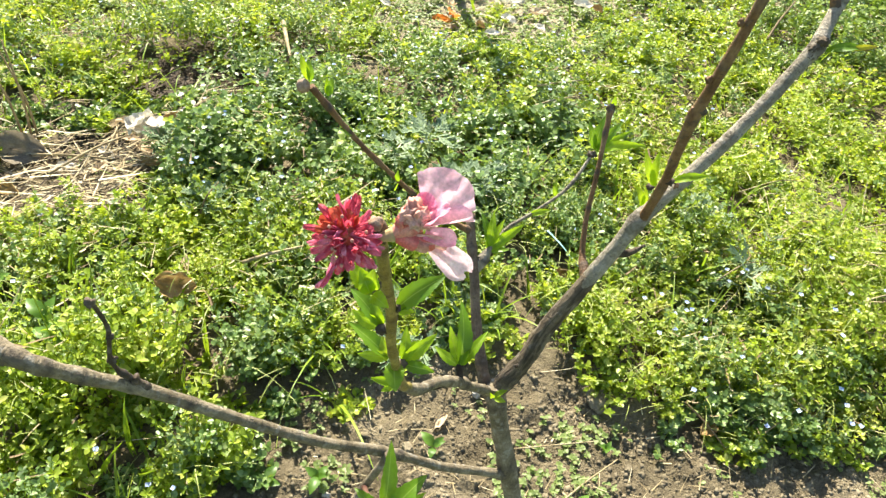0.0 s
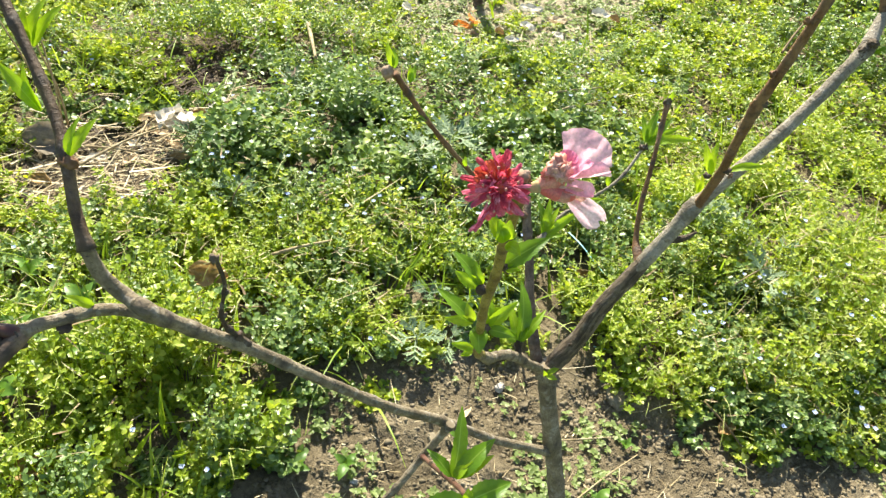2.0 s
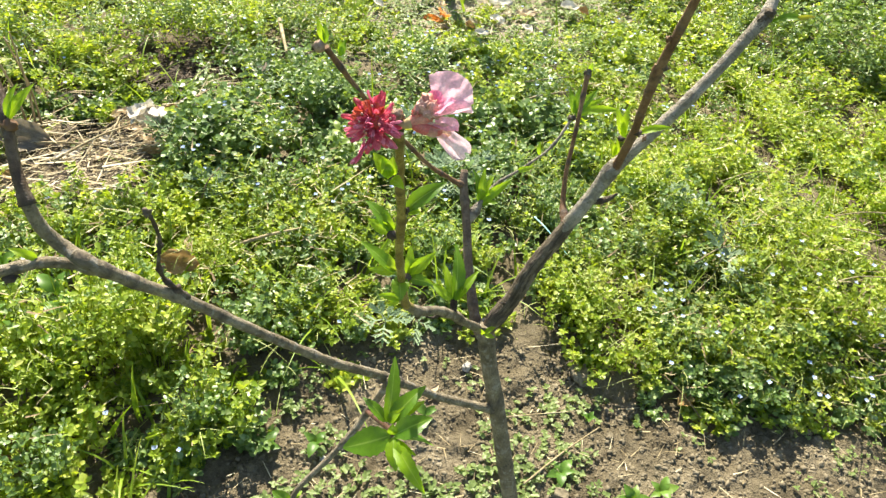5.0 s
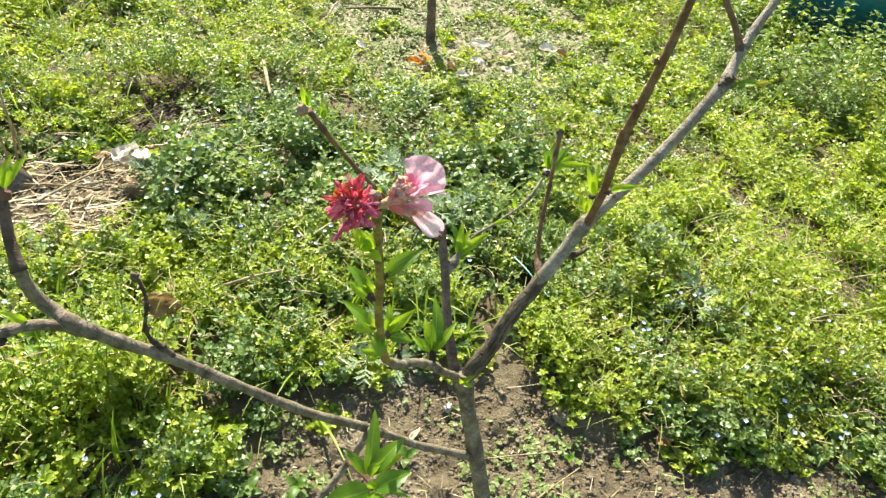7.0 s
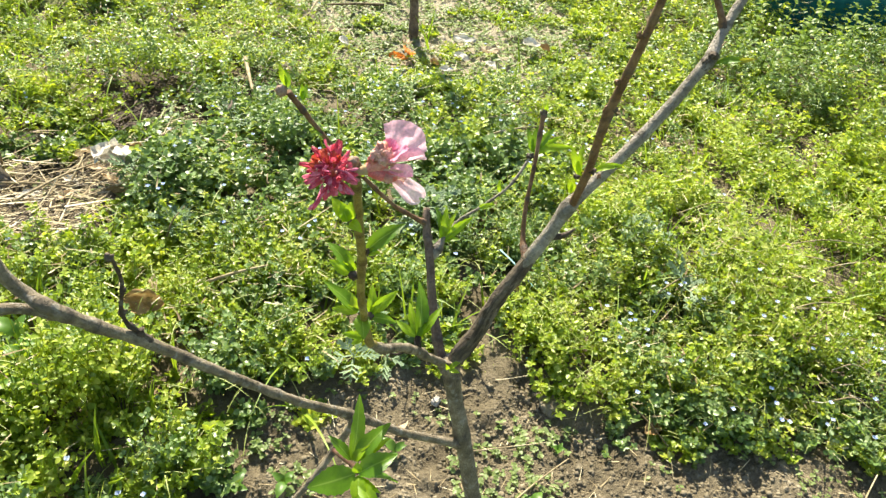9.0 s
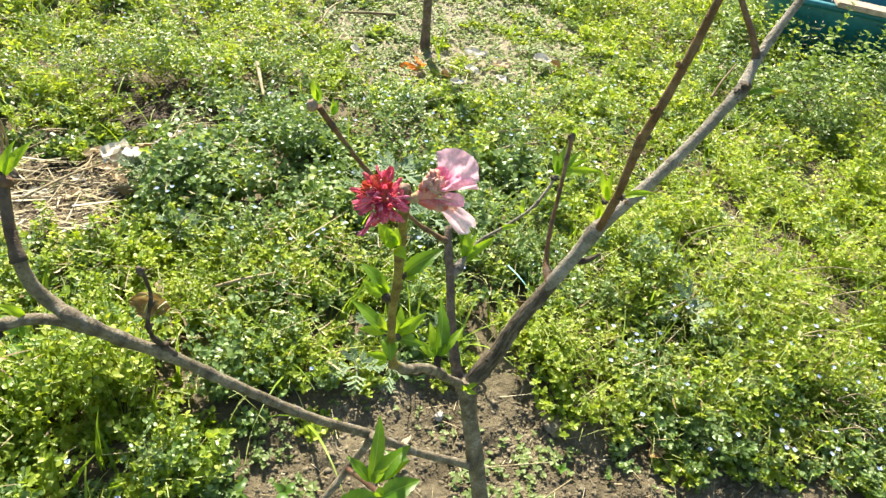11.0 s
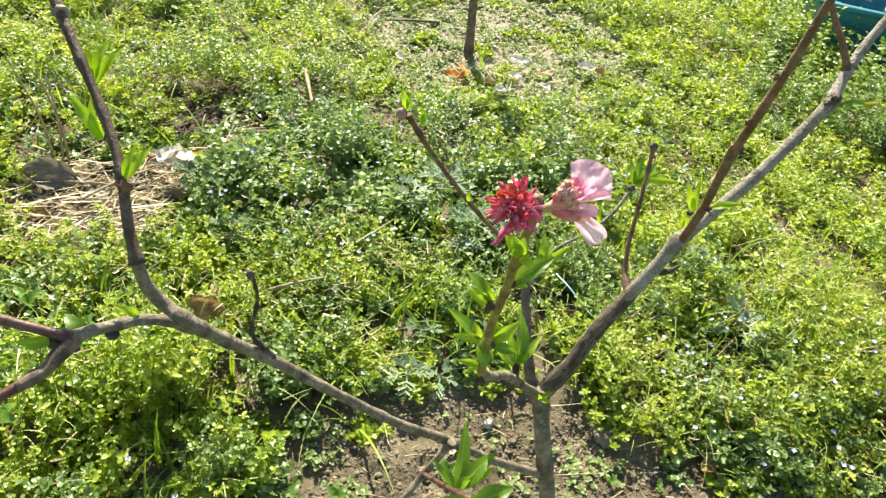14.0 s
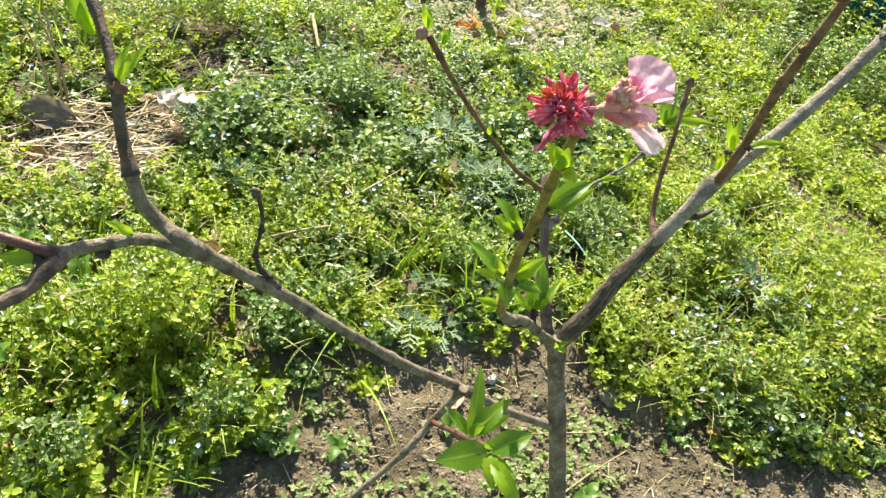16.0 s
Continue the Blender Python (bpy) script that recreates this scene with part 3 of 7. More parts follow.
def leaf(parent, base, tip, width, mat=None, droop=0.12, facing=None, fold=0.35, roll=0.0, name="leaf"):
    """A lance-shaped serrated leaf from base to tip, folded along its midrib."""
    global leaf_count
    leaf_count += 1
    rnd = random.Random(leaf_count * 7 + 1)
    base, tip = Vector(base), Vector(tip)
    a = tip - base
    length = a.length
    a = a.normalized()
    face = Vector(facing) if facing else TOWARDS_CAMERA + Vector((rnd.uniform(-0.45, 0.45), rnd.uniform(-0.3, 0.3), rnd.uniform(-0.1, 0.5)))
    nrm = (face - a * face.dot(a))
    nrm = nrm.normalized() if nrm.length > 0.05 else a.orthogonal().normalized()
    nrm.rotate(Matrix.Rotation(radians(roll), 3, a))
    side = a.cross(nrm)
    bm = bmesh.new()
    uvl = bm.loops.layers.uv.new("UVMap")
    rows, n = [], 15
    twist = rnd.uniform(-0.35, 0.35)
    for i in range(n):
        s = i / (n - 1)
        w = width * 0.5 * (math.sin(math.pi * min(1, s ** 0.78)) ** 0.85 if 0 < s < 1 else 0.0) + 0.0004 * (1 - s)
        serr = 1 + (0.07 if i % 2 else -0.05)
        bend = droop * length * (math.sin(math.pi * s) * 0.9 - 0.6 * s * s)
        c = base + a * (length * s) + nrm * bend
        sd = side * math.cos(twist * s) + nrm * math.sin(twist * s)
        nn = nrm * math.cos(twist * s) - side * math.sin(twist * s)
        row = []
        for u in (-1, -0.5, 0, 0.5, 1):
            k = serr if abs(u) == 1 else 1
            row.append((bm.verts.new(c + sd * (w * u * k) + nn * (fold * w * abs(u) ** 1.3 + 0.06 * w * math.sin(9 * s + 2 * u + leaf_count))), u, s))
        rows.append(row)
    for i in range(n - 1):
        for j in range(4):
            q = (rows[i][j], rows[i][j + 1], rows[i + 1][j + 1], rows[i + 1][j])
            f = bm.faces.new([v[0] for v in q])
            f.smooth = True
            for lp, v in zip(f.loops, q):
                lp[uvl].uv = (v[1], v[2] * length * 100)
    return part(name, bm, mat or M_PEACH, parent)


def knob(name, at, size, mat, parent, stretch=(1, 1, 1), rough=0.25, direction=None, label=""):
    """A lumpy bud, scar or snag."""
    bm = bmesh.new()
    bmesh.ops.create_icosphere(bm, subdivisions=3, radius=1.0)
    at = Vector(at)
    rot = Vector(direction).to_track_quat("Z", "Y").to_matrix() if direction else Matrix.Identity(3)
    for v in bm.verts:
        d = v.co.copy()
        f = 1 + rough * noise.noise(d * 2.3 + at * 400)
        v.co = at + rot @ Vector((d.x * stretch[0], d.y * stretch[1], d.z * stretch[2])) * (size * f)
    for f in bm.faces:
        f.smooth = True
    return part(name, bm, mat, parent, label)


sapling = thing("peach_sapling", (0, 0, 0), "young peach sapling with grey bark, fresh leaves and fading blossom", "tree")
WOOD = 0.76
trunk = limb("trunk", [(0.262, 0.300, -0.02), (0.222, 0.322, 0.12), (0.182, 0.345, 0.26), (0.148, 0.364, 0.39), (0.126, 0.376, 0.476), (0.107, 0.387, 0.545), (0.100, 0.391, 0.585)],
             [0.0150, 0.0132, 0.0122, 0.0113, 0.0107, 0.0103, 0.0100], M_BARK, sapling, girth_scale=WOOD, nodes=[(0.36, 0.006, 0.06), (0.44, 0.005, 0.07), (0.535, 0.012, 0.12), (0.61, 0.01, 0.1)], sides=20, step=0.004)

# left limb with a forked side branch
limb("branch", [(0.127, 0.376, 0.474), (0.092, 0.358, 0.504), (0.059, 0.3405, 0.534), (0.0137, 0.3212, 0.577), (-0.025, 0.2965, 0.6185), (-0.060, 0.281, 0.654), (-0.093, 0.267, 0.689), (-0.119, 0.256, 0.7168), (-0.1415, 0.241, 0.7435), (-0.159, 0.2305, 0.7655), (-0.175, 0.235, 0.7725), (-0.1845, 0.2345, 0.787), (-0.1885, 0.2355, 0.804)],
     [0.0060, 0.0052, 0.0049, 0.0053, 0.0050, 0.0049, 0.0051, 0.0055, 0.0053, 0.0059, 0.0056, 0.0054, 0.0053], M_BARK, sapling, girth_scale=WOOD,
     nodes=[(0.012, 0.01, 0.15), (0.145, 0.004, 0.25), (0.165, 0.004, 0.12), (0.205, 0.003, 0.1), (0.25, 0.004, 0.09), (0.29, 0.004, 0.08), (0.335, 0.006, 0.15), (0.375, 0.005, 0.12), (0.405, 0.006, 0.2), (0.425, 0.005, 0.15), (0.44, 0.004, 0.2)], sides=18, rough=0.12)
limb("branch", [(-0.188, 0.235, 0.802), (-0.192, 0.2405, 0.812), (-0.197, 0.2485, 0.821), (-0.2035, 0.262, 0.837), (-0.212, 0.276, 0.851), (-0.228, 0.295, 0.871), (-0.247, 0.314, 0.893), (-0.262, 0.330, 0.909), (-0.29, 0.357, 0.94), (-0.32, 0.385, 0.975)],
     [0.0054, 0.0047, 0.0043, 0.0043, 0.0040, 0.0038, 0.0040, 0.0046, 0.004, 0.003], M_BARK_SHOOT, sapling, girth_scale=WOOD,
     nodes=[(0.0, 0.006, 0.25), (0.053, 0.005, 0.3), (0.092, 0.005, 0.2), (0.125, 0.005, 0.25)], label="dark brown upright shoot of the limb")
limb("branch", [(-0.155, 0.234, 0.757), (-0.1641, 0.2358, 0.7556), (-0.1752, 0.2352, 0.759), (-0.1877, 0.2271, 0.765), (-0.199, 0.216, 0.768), (-0.210, 0.2066, 0.7695), (-0.216, 0.199, 0.7695)],
     [0.0046, 0.0047, 0.0045, 0.0045, 0.0045, 0.0049, 0.0060], M_BARK, sapling, girth_scale=WOOD, nodes=[(0.022, 0.003, 0.15), (0.05, 0.004, 0.18), (0.078, 0.006, 0.2)], rough=0.12)
limb("branch", [(-0.213, 0.201, 0.770), (-0.2195, 0.189, 0.7645), (-0.223, 0.182, 0.761), (-0.232, 0.169, 0.7595)],
     [0.0056, 0.0051, 0.0046, 0.0040], M_BARK_STEM, sapling, girth_scale=WOOD, nodes=[(0.012, 0.008, 0.25), (0.03, 0.004, 0.2), (0.042, 0.003, 0.2)], rough=0.15)
limb("branch", [(-0.230, 0.172, 0.7597), (-0.242, 0.156, 0.758), (-0.258, 0.135, 0.759), (-0.285, 0.100, 0.764)],
     [0.0038, 0.0034, 0.0031, 0.0028], M_BARK_RED, sapling, girth_scale=WOOD, nodes=[(0.004, 0.004, 0.15)], label="reddish young shoot")
limb("branch", [(-0.214, 0.200, 0.7705), (-0.230, 0.196, 0.778), (-0.248, 0.192, 0.786), (-0.273, 0.184, 0.802), (-0.31, 0.172, 0.826)],
     [0.0042, 0.0037, 0.0036, 0.0035, 0.003], M_BARK_RED, sapling, girth_scale=WOOD, nodes=[(0.004, 0.005, 0.3), (0.035, 0.003, 0.12)], label="reddish young shoot")
for at, r in (((-0.1210, 0.2545, 0.7275), 0.0024), ((-0.1275, 0.2500, 0.7480), 0.0021), ((-0.1236, 0.2495, 0.7690), 0.0018), ((-0.1255, 0.2455, 0.7975), 0.0022)):
    knob("node", at, r, M_BARK_DARK, sapling, (1.1, 1, 1.2), 0.9)
knob("node", (-0.2600, 0.3285, 0.9065), 0.0046, M_BARK, sapling, (1.1, 1, 0.9), 0.6)
knob("node", (-0.2020, 0.2610, 0.8370), 0.0040, M_BARK_BROWN, sapling, (1.2, 1, 0.9), 0.5)
knob("bud", (-0.2235, 0.1955, 0.7695), 0.0032, M_BARK_DARK, sapling, (1.3, 1, 0.9), 0.5)
knob("bud", (-0.1985, 0.2125, 0.7645), 0.0034, M_BARK_DARK, sapling, (1.2, 1, 0.6), 0.5)
knob("bud", (-0.2125, 0.198, 0.7645), 0.0022, M_BARK_DARK, sapling, (1.0, 1, 0.9), 0.5)
# dead spur standing on the left limb
limb("dead_spur", [(-0.1165, 0.257, 0.717), (-0.1215, 0.2545, 0.7275), (-0.1265, 0.2515, 0.7375), (-0.1275, 0.2496, 0.751), (-0.1232, 0.2493, 0.774), (-0.1240, 0.2475, 0.7897), (-0.1250, 0.2456, 0.7985)],
     [0.0032, 0.0025, 0.0020, 0.0018, 0.0016, 0.0015, 0.0021], M_BARK_DARK, sapling, girth_scale=WOOD, nodes=[(0.002, 0.003, 0.4), (0.02, 0.003, 0.4), (0.036, 0.002, 0.4), (0.055, 0.002, 0.5), (0.072, 0.002, 0.3)], rough=0.25, step=0.0016, label="dry dark dead spur")

# right limb, forking in a brown shoot and a grey branch
limb("branch", [(0.098, 0.389, 0.566), (0.107, 0.393, 0.588), (0.119, 0.398, 0.610), (0.135, 0.408, 0.648), (0.152, 0.416, 0.680), (0.158, 0.4185, 0.692)],
     [0.0098, 0.0098, 0.0100, 0.0092, 0.0083, 0.0078], M_BARK_LIMB, sapling, girth_scale=WOOD, nodes=[(0.03, 0.012, 0.12), (0.125, 0.006, 0.06)], sides=18, rough=0.14, label="rough dark lower limb")
limb("branch", [(0.184, 0.431, 0.736), (0.1872, 0.427, 0.760), (0.1894, 0.422, 0.785), (0.1896, 0.418, 0.814), (0.1906, 0.414, 0.843), (0.1936, 0.411, 0.866), (0.1966, 0.409, 0.886), (0.2016, 0.407, 0.920), (0.2056, 0.406, 0.953), (0.2146, 0.404, 1.02), (0.2276, 0.403, 1.10)],
     [0.0056, 0.0044, 0.0042, 0.0043, 0.0050, 0.0044, 0.0042, 0.0041, 0.0039, 0.0036, 0.003], M_BARK_BROWN, sapling, girth_scale=WOOD,
     nodes=[(0.045, 0.003, 0.12), (0.068, 0.003, 0.15), (0.092, 0.004, 0.12), (0.104, 0.005, 0.18), (0.145, 0.005, 0.12), (0.185, 0.005, 0.1)], rough=0.1, label="brown upright shoot")
limb("branch", [(0.146, 0.413, 0.669), (0.157, 0.418, 0.690), (0.172, 0.425, 0.719), (0.184, 0.4315, 0.743), (0.204, 0.442, 0.765), (0.232, 0.457, 0.796), (0.257, 0.473, 0.826), (0.276, 0.486, 0.852), (0.285, 0.493, 0.862)],
     [0.0068, 0.0078, 0.0077, 0.0081, 0.0070, 0.0065, 0.0062, 0.0063, 0.0070], M_BARK_PALE, sapling, girth_scale=WOOD, nodes=[(0.035, 0.004, 0.06), (0.083, 0.007, 0.15), (0.13, 0.003, 0.05), (0.17, 0.003, 0.05), (0.25, 0.010, 0.12)], sides=18, rough=0.09)
limb("branch", [(0.284, 0.492, 0.861), (0.289, 0.502, 0.871), (0.295, 0.512, 0.880), (0.304, 0.523, 0.896), (0.319, 0.538, 0.919), (0.34, 0.558, 0.95), (0.37, 0.58, 1.0)],
     [0.0068, 0.0060, 0.0056, 0.0053, 0.0047, 0.0043, 0.003], M_BARK_PALE, sapling, girth_scale=WOOD, nodes=[(0.003, 0.004, 0.15), (0.036, 0.004, 0.2), (0.05, 0.004, 0.15)], rough=0.12)
limb("branch", [(0.296, 0.512, 0.879), (0.291, 0.516, 0.890), (0.285, 0.522, 0.901), (0.274, 0.532, 0.918), (0.257, 0.548, 0.95)], [0.0046, 0.0040, 0.0037, 0.0034, 0.0025], M_BARK_BROWN, sapling, girth_scale=WOOD, nodes=[(0.003, 0.005, 0.3)], label="thin brown twig")
for at, r in (((0.2800, 0.4880, 0.8600), 0.0036), ((0.2850, 0.4890, 0.8660), 0.0034), ((0.2785, 0.4850, 0.8560), 0.0026)):
    knob("scar", at, r, M_BARK_LIMB, sapling, (1.1, 0.9, 0.9), 0.9)
for at, r in (((0.1885, 0.4165, 0.8205), 0.0046), ((0.1882, 0.4140, 0.8440), 0.0040), ((0.1890, 0.4085, 0.8690), 0.0032), ((0.1975, 0.4075, 0.8905), 0.0034), ((0.1945, 0.4065, 0.9060), 0.0030), ((0.2030, 0.4045, 0.9420), 0.0030), ((0.3030, 0.5205, 0.8950), 0.0042), ((0.2045, 0.4400, 0.7690), 0.0036)):
    knob("node", at, r * 0.66, M_BARK_BROWN, sapling, (0.85, 0.85, 1.25), 0.9)
# short snag under the right limb
limb("dead_spur", [(0.170, 0.425, 0.712), (0.180, 0.427, 0.712), (0.188, 0.429, 0.715), (0.194, 0.430, 0.720)], [0.0046, 0.0036, 0.0028, 0.0014], M_BARK_DARK, sapling, girth_scale=WOOD, rough=0.25, step=0.0016)
limb("dead_spur", [(0.113, 0.388, 0.615), (0.109, 0.381, 0.623)], [0.0026, 0.0012], M_BARK_DARK, sapling, girth_scale=WOOD, rough=0.3, step=0.0016)
# twig on the right limb
limb("twig", [(0.156, 0.419, 0.686), (0.1545, 0.430, 0.690), (0.1525, 0.440, 0.696), (0.152, 0.456, 0.719), (0.155, 0.474, 0.751), (0.157, 0.490, 0.777), (0.158, 0.498, 0.792)],
     [0.0058, 0.0046, 0.0034, 0.0026, 0.0024, 0.0026, 0.0032], M_BARK_BROWN, sapling, girth_scale=WOOD, nodes=[(0.014, 0.005, 0.3), (0.06, 0.003, 0.15), (0.088, 0.003, 0.2), (0.118, 0.004, 0.3), (0.14, 0.003, 0.3)], label="thin dark twig with a bud")

# central stem with a cut top, its bud twig and its leafy side twig
limb("branch", [(0.096, 0.391, 0.570), (0.088, 0.401, 0.587), (0.078, 0.430, 0.618), (0.072, 0.456, 0.646), (0.065, 0.480, 0.674), (0.064, 0.490, 0.685)],
     [0.0075, 0.0064, 0.0056, 0.0054, 0.0052, 0.0044], M_BARK_STEM, sapling, girth_scale=WOOD, nodes=[(0.012, 0.006, 0.2), (0.03, 0.005, 0.15), (0.128, 0.005, 0.15)])
limb("twig", [(0.066, 0.480, 0.673), (0.050, 0.476, 0.684), (0.030, 0.469, 0.701), (-0.001, 0.459, 0.738), (-0.027, 0.450, 0.772), (-0.047, 0.444, 0.802), (-0.057, 0.441, 0.817)],
     [0.0038, 0.0030, 0.0028, 0.0026, 0.0026, 0.0028, 0.0036], M_BARK_BROWN, sapling, girth_scale=WOOD, nodes=[(0.004, 0.004, 0.35), (0.03, 0.003, 0.2), (0.07, 0.003, 0.2), (0.115, 0.003, 0.25), (0.15, 0.003, 0.3), (0.175, 0.004, 0.35)], rough=0.22)
limb("twig", [(0.072, 0.461, 0.647), (0.079, 0.468, 0.656), (0.082, 0.471, 0.662), (0.096, 0.485, 0.677), (0.120, 0.497, 0.691), (0.144, 0.511, 0.709), (0.161, 0.531, 0.732)],
     [0.0060, 0.0056, 0.0034, 0.0021, 0.0018, 0.0017, 0.0022], M_BARK_PALE, sapling, girth_scale=WOOD, nodes=[(0.012, 0.006, 0.3), (0.05, 0.003, 0.2), (0.08, 0.003, 0.2), (0.112, 0.004, 0.4)])
knob("bud", (-0.0615, 0.4385, 0.8185), 0.0046, M_BUD, sapling, (1.0, 1.0, 1.1), 0.15, label="round brown bud")
knob("bud", (0.160, 0.529, 0.731), 0.0030, M_BARK_DARK, sapling, (1.3, 1, 0.8), 0.95)
knob("bud", (0.158, 0.499, 0.793), 0.0034, M_BARK_DARK, sapling, (1, 1, 1.5), 0.4)

# front shoot that carries the blossom
limb("branch", [(0.098, 0.391, 0.574), (0.088, 0.382, 0.588), (0.076, 0.370, 0.606), (0.067, 0.361, 0.621), (0.051, 0.336, 0.650), (0.038, 0.309, 0.675), (0.029, 0.296, 0.692)],
     [0.0062, 0.0055, 0.0053, 0.0056, 0.0050, 0.0048, 0.0046], M_BARK, sapling, girth_scale=WOOD, nodes=[(0.02, 0.004, 0.12), (0.055, 0.005, 0.2), (0.09, 0.004, 0.15), (0.13, 0.005, 0.15), (0.15, 0.004, 0.2)], rough=0.18)
limb("branch", [(0.031, 0.299, 0.689), (0.0275, 0.293, 0.698), (0.0245, 0.274, 0.738), (0.0225, 0.254, 0.783), (0.0235, 0.237, 0.822), (0.0225, 0.220, 0.857), (0.0225, 0.203, 0.888), (0.0215, 0.191, 0.912)],
     [0.0044, 0.0042, 0.0037, 0.0035, 0.0035, 0.0031, 0.0029, 0.0032], M_BARK_OLIVE, sapling, girth_scale=WOOD, nodes=[(0.01, 0.004, 0.12), (0.085, 0.004, 0.18), (0.145, 0.004, 0.22), (0.18, 0.004, 0.2), (0.205, 0.004, 0.2), (0.232, 0.004, 0.25)], label="olive-brown flowering shoot")
knob("cut_end", (0.0213, 0.1897, 0.9150), 0.0024, M_BUD, sapling, (1.0, 1, 1.1), 0.4)
knob("node", (0.0215, 0.1915, 0.9105), 0.0033, M_BARK_DARK, sapling, (1.15, 1, 1.3), 0.5)
knob("bud", (0.0285, 0.2345, 0.8295), 0.0030, M_BARK_DARK, sapling, (1.2, 1, 1), 0.4)
knob("bud", (0.0185, 0.2465, 0.8010), 0.0030, M_BARK_DARK, sapling, (1.2, 1, 1), 0.4)
knob("bud", (0.0280, 0.276, 0.7405), 0.0028, M_BARK_DARK, sapling, (1.2, 1, 1), 0.4)
limb("spur", [(0.067, 0.362, 0.620), (0.0665, 0.366, 0.627), (0.066, 0.369, 0.633)], [0.0052, 0.0040, 0.0036], M_BARK_DARK, sapling, girth_scale=WOOD, rough=0.25, step=0.0016)
limb("dead_spur", [(0.055, 0.342, 0.640), (0.049, 0.341, 0.636), (0.043, 0.338, 0.640)], [0.0028, 0.0022, 0.001], M_BARK_DARK, sapling, girth_scale=WOOD, rough=0.3, step=0.0016)

# low twig under the left limb, with its red shoot
limb("twig", [(0.020, 0.319, 0.578), (0.011, 0.316, 0.557), (0.001, 0.3145, 0.533), (-0.015, 0.299, 0.511), (-0.031, 0.289, 0.490), (-0.055, 0.272, 0.465), (-0.060, 0.264, 0.452)],
     [0.0052, 0.0044, 0.0043, 0.0040, 0.0038, 0.0034, 0.0032], M_BARK, sapling, girth_scale=WOOD, nodes=[(0.003, 0.004, 0.3), (0.05, 0.003, 0.2), (0.085, 0.003, 0.3)], rough=0.12)
limb("twig", [(0.001, 0.3145, 0.533), (0.006, 0.298, 0.552), (0.015, 0.268, 0.588), (0.024, 0.243, 0.616), (0.028, 0.220, 0.646), (0.030, 0.201, 0.669)],
     [0.0030, 0.0026, 0.0026, 0.0027, 0.0023, 0.0021], M_BARK_RED, sapling, girth_scale=WOOD, nodes=[(0.004, 0.004, 0.3), (0.105, 0.003, 0.2)], label="reddish young shoot")

YOUNG = M_PEACH_YOUNG
M_LEAF_YELLOW = leafy("peach_leaf_yellowing", [(0.2, (0.24, 0.30, 0.02)), (0.5, (0.42, 0.36, 0.03)), (0.9, (0.52, 0.30, 0.05))], rough=0.45, through_light=0.45, per="object", patch=60)
# leaves up the flowering shoot
leaf(sapling, (0.0193, 0.193, 0.8815), (0.0112, 0.196, 0.8905), 0.0062, YOUNG, facing=(0.2, -0.8, 0.5))
leaf(sapling, (0.0200, 0.193, 0.8815), (0.0205, 0.194, 0.8905), 0.0060, YOUNG, facing=(0, -0.9, 0.4))
leaf(sapling, (0.0205, 0.192, 0.8800), (0.0265, 0.188, 0.8785), 0.0052, YOUNG, droop=0.4)
leaf(sapling, (0.0195, 0.192, 0.8805), (0.0157, 0.194, 0.8895), 0.0056, YOUNG)
knob("bud", (0.0203, 0.196, 0.8805), 0.0024, M_BARK_DARK, sapling, (1.2, 1, 1), 0.4)
leaf(sapling, (0.026, 0.234, 0.830), (0.046, 0.241, 0.847), 0.0092, facing=(-0.25, -0.6, 0.7))
leaf(sapling, (0.027, 0.233, 0.830), (0.034, 0.230, 0.833), 0.0040, YOUNG)
leaf(sapling, (0.0175, 0.2475, 0.802), (0.0015, 0.2565, 0.8170), 0.0085, facing=(0.5, -0.5, 0.7))
leaf(sapling, (0.0175, 0.2475, 0.802), (0.0030, 0.250, 0.8080), 0.0070, YOUNG)
leaf(sapling, (0.0180, 0.2475, 0.802), (0.0120, 0.253, 0.8130), 0.0055, YOUNG)
leaf(sapling, (0.0195, 0.2775, 0.7425), (-0.0055, 0.288, 0.7580), 0.0088, facing=(0.4, -0.5, 0.8), droop=0.05)
leaf(sapling, (0.0195, 0.2775, 0.742), (0.0015, 0.276, 0.7445), 0.0062, YOUNG)
leaf(sapling, (0.0200, 0.2780, 0.743), (0.0140, 0.284, 0.7525), 0.0062, YOUNG)
leaf(sapling, (0.0200, 0.2780, 0.743), (0.0000, 0.293, 0.7490), 0.0070)
leaf(sapling, (0.0280, 0.2765, 0.741), (0.0455, 0.287, 0.7565), 0.0074, YOUNG)
leaf(sapling, (0.0280, 0.2770, 0.741), (0.0280, 0.289, 0.7580), 0.0062, YOUNG)
leaf(sapling, (0.0280, 0.2770, 0.741), (0.0355, 0.284, 0.7530), 0.0072, YOUNG)
leaf(sapling, (0.0225, 0.2760, 0.7415), (0.0256, 0.261, 0.7330), 0.0110, facing=(0.1, -0.9, 0.3), fold=0.15)
leaf(sapling, (0.0290, 0.2755, 0.740), (0.0465, 0.273, 0.7395), 0.0068, droop=0.25)
leaf(sapling, (0.0235, 0.284, 0.711), (0.0082, 0.284, 0.7135), 0.0052, YOUNG)
leaf(sapling, (0.0230, 0.283, 0.710), (0.0155, 0.279, 0.7080), 0.0040, YOUNG)
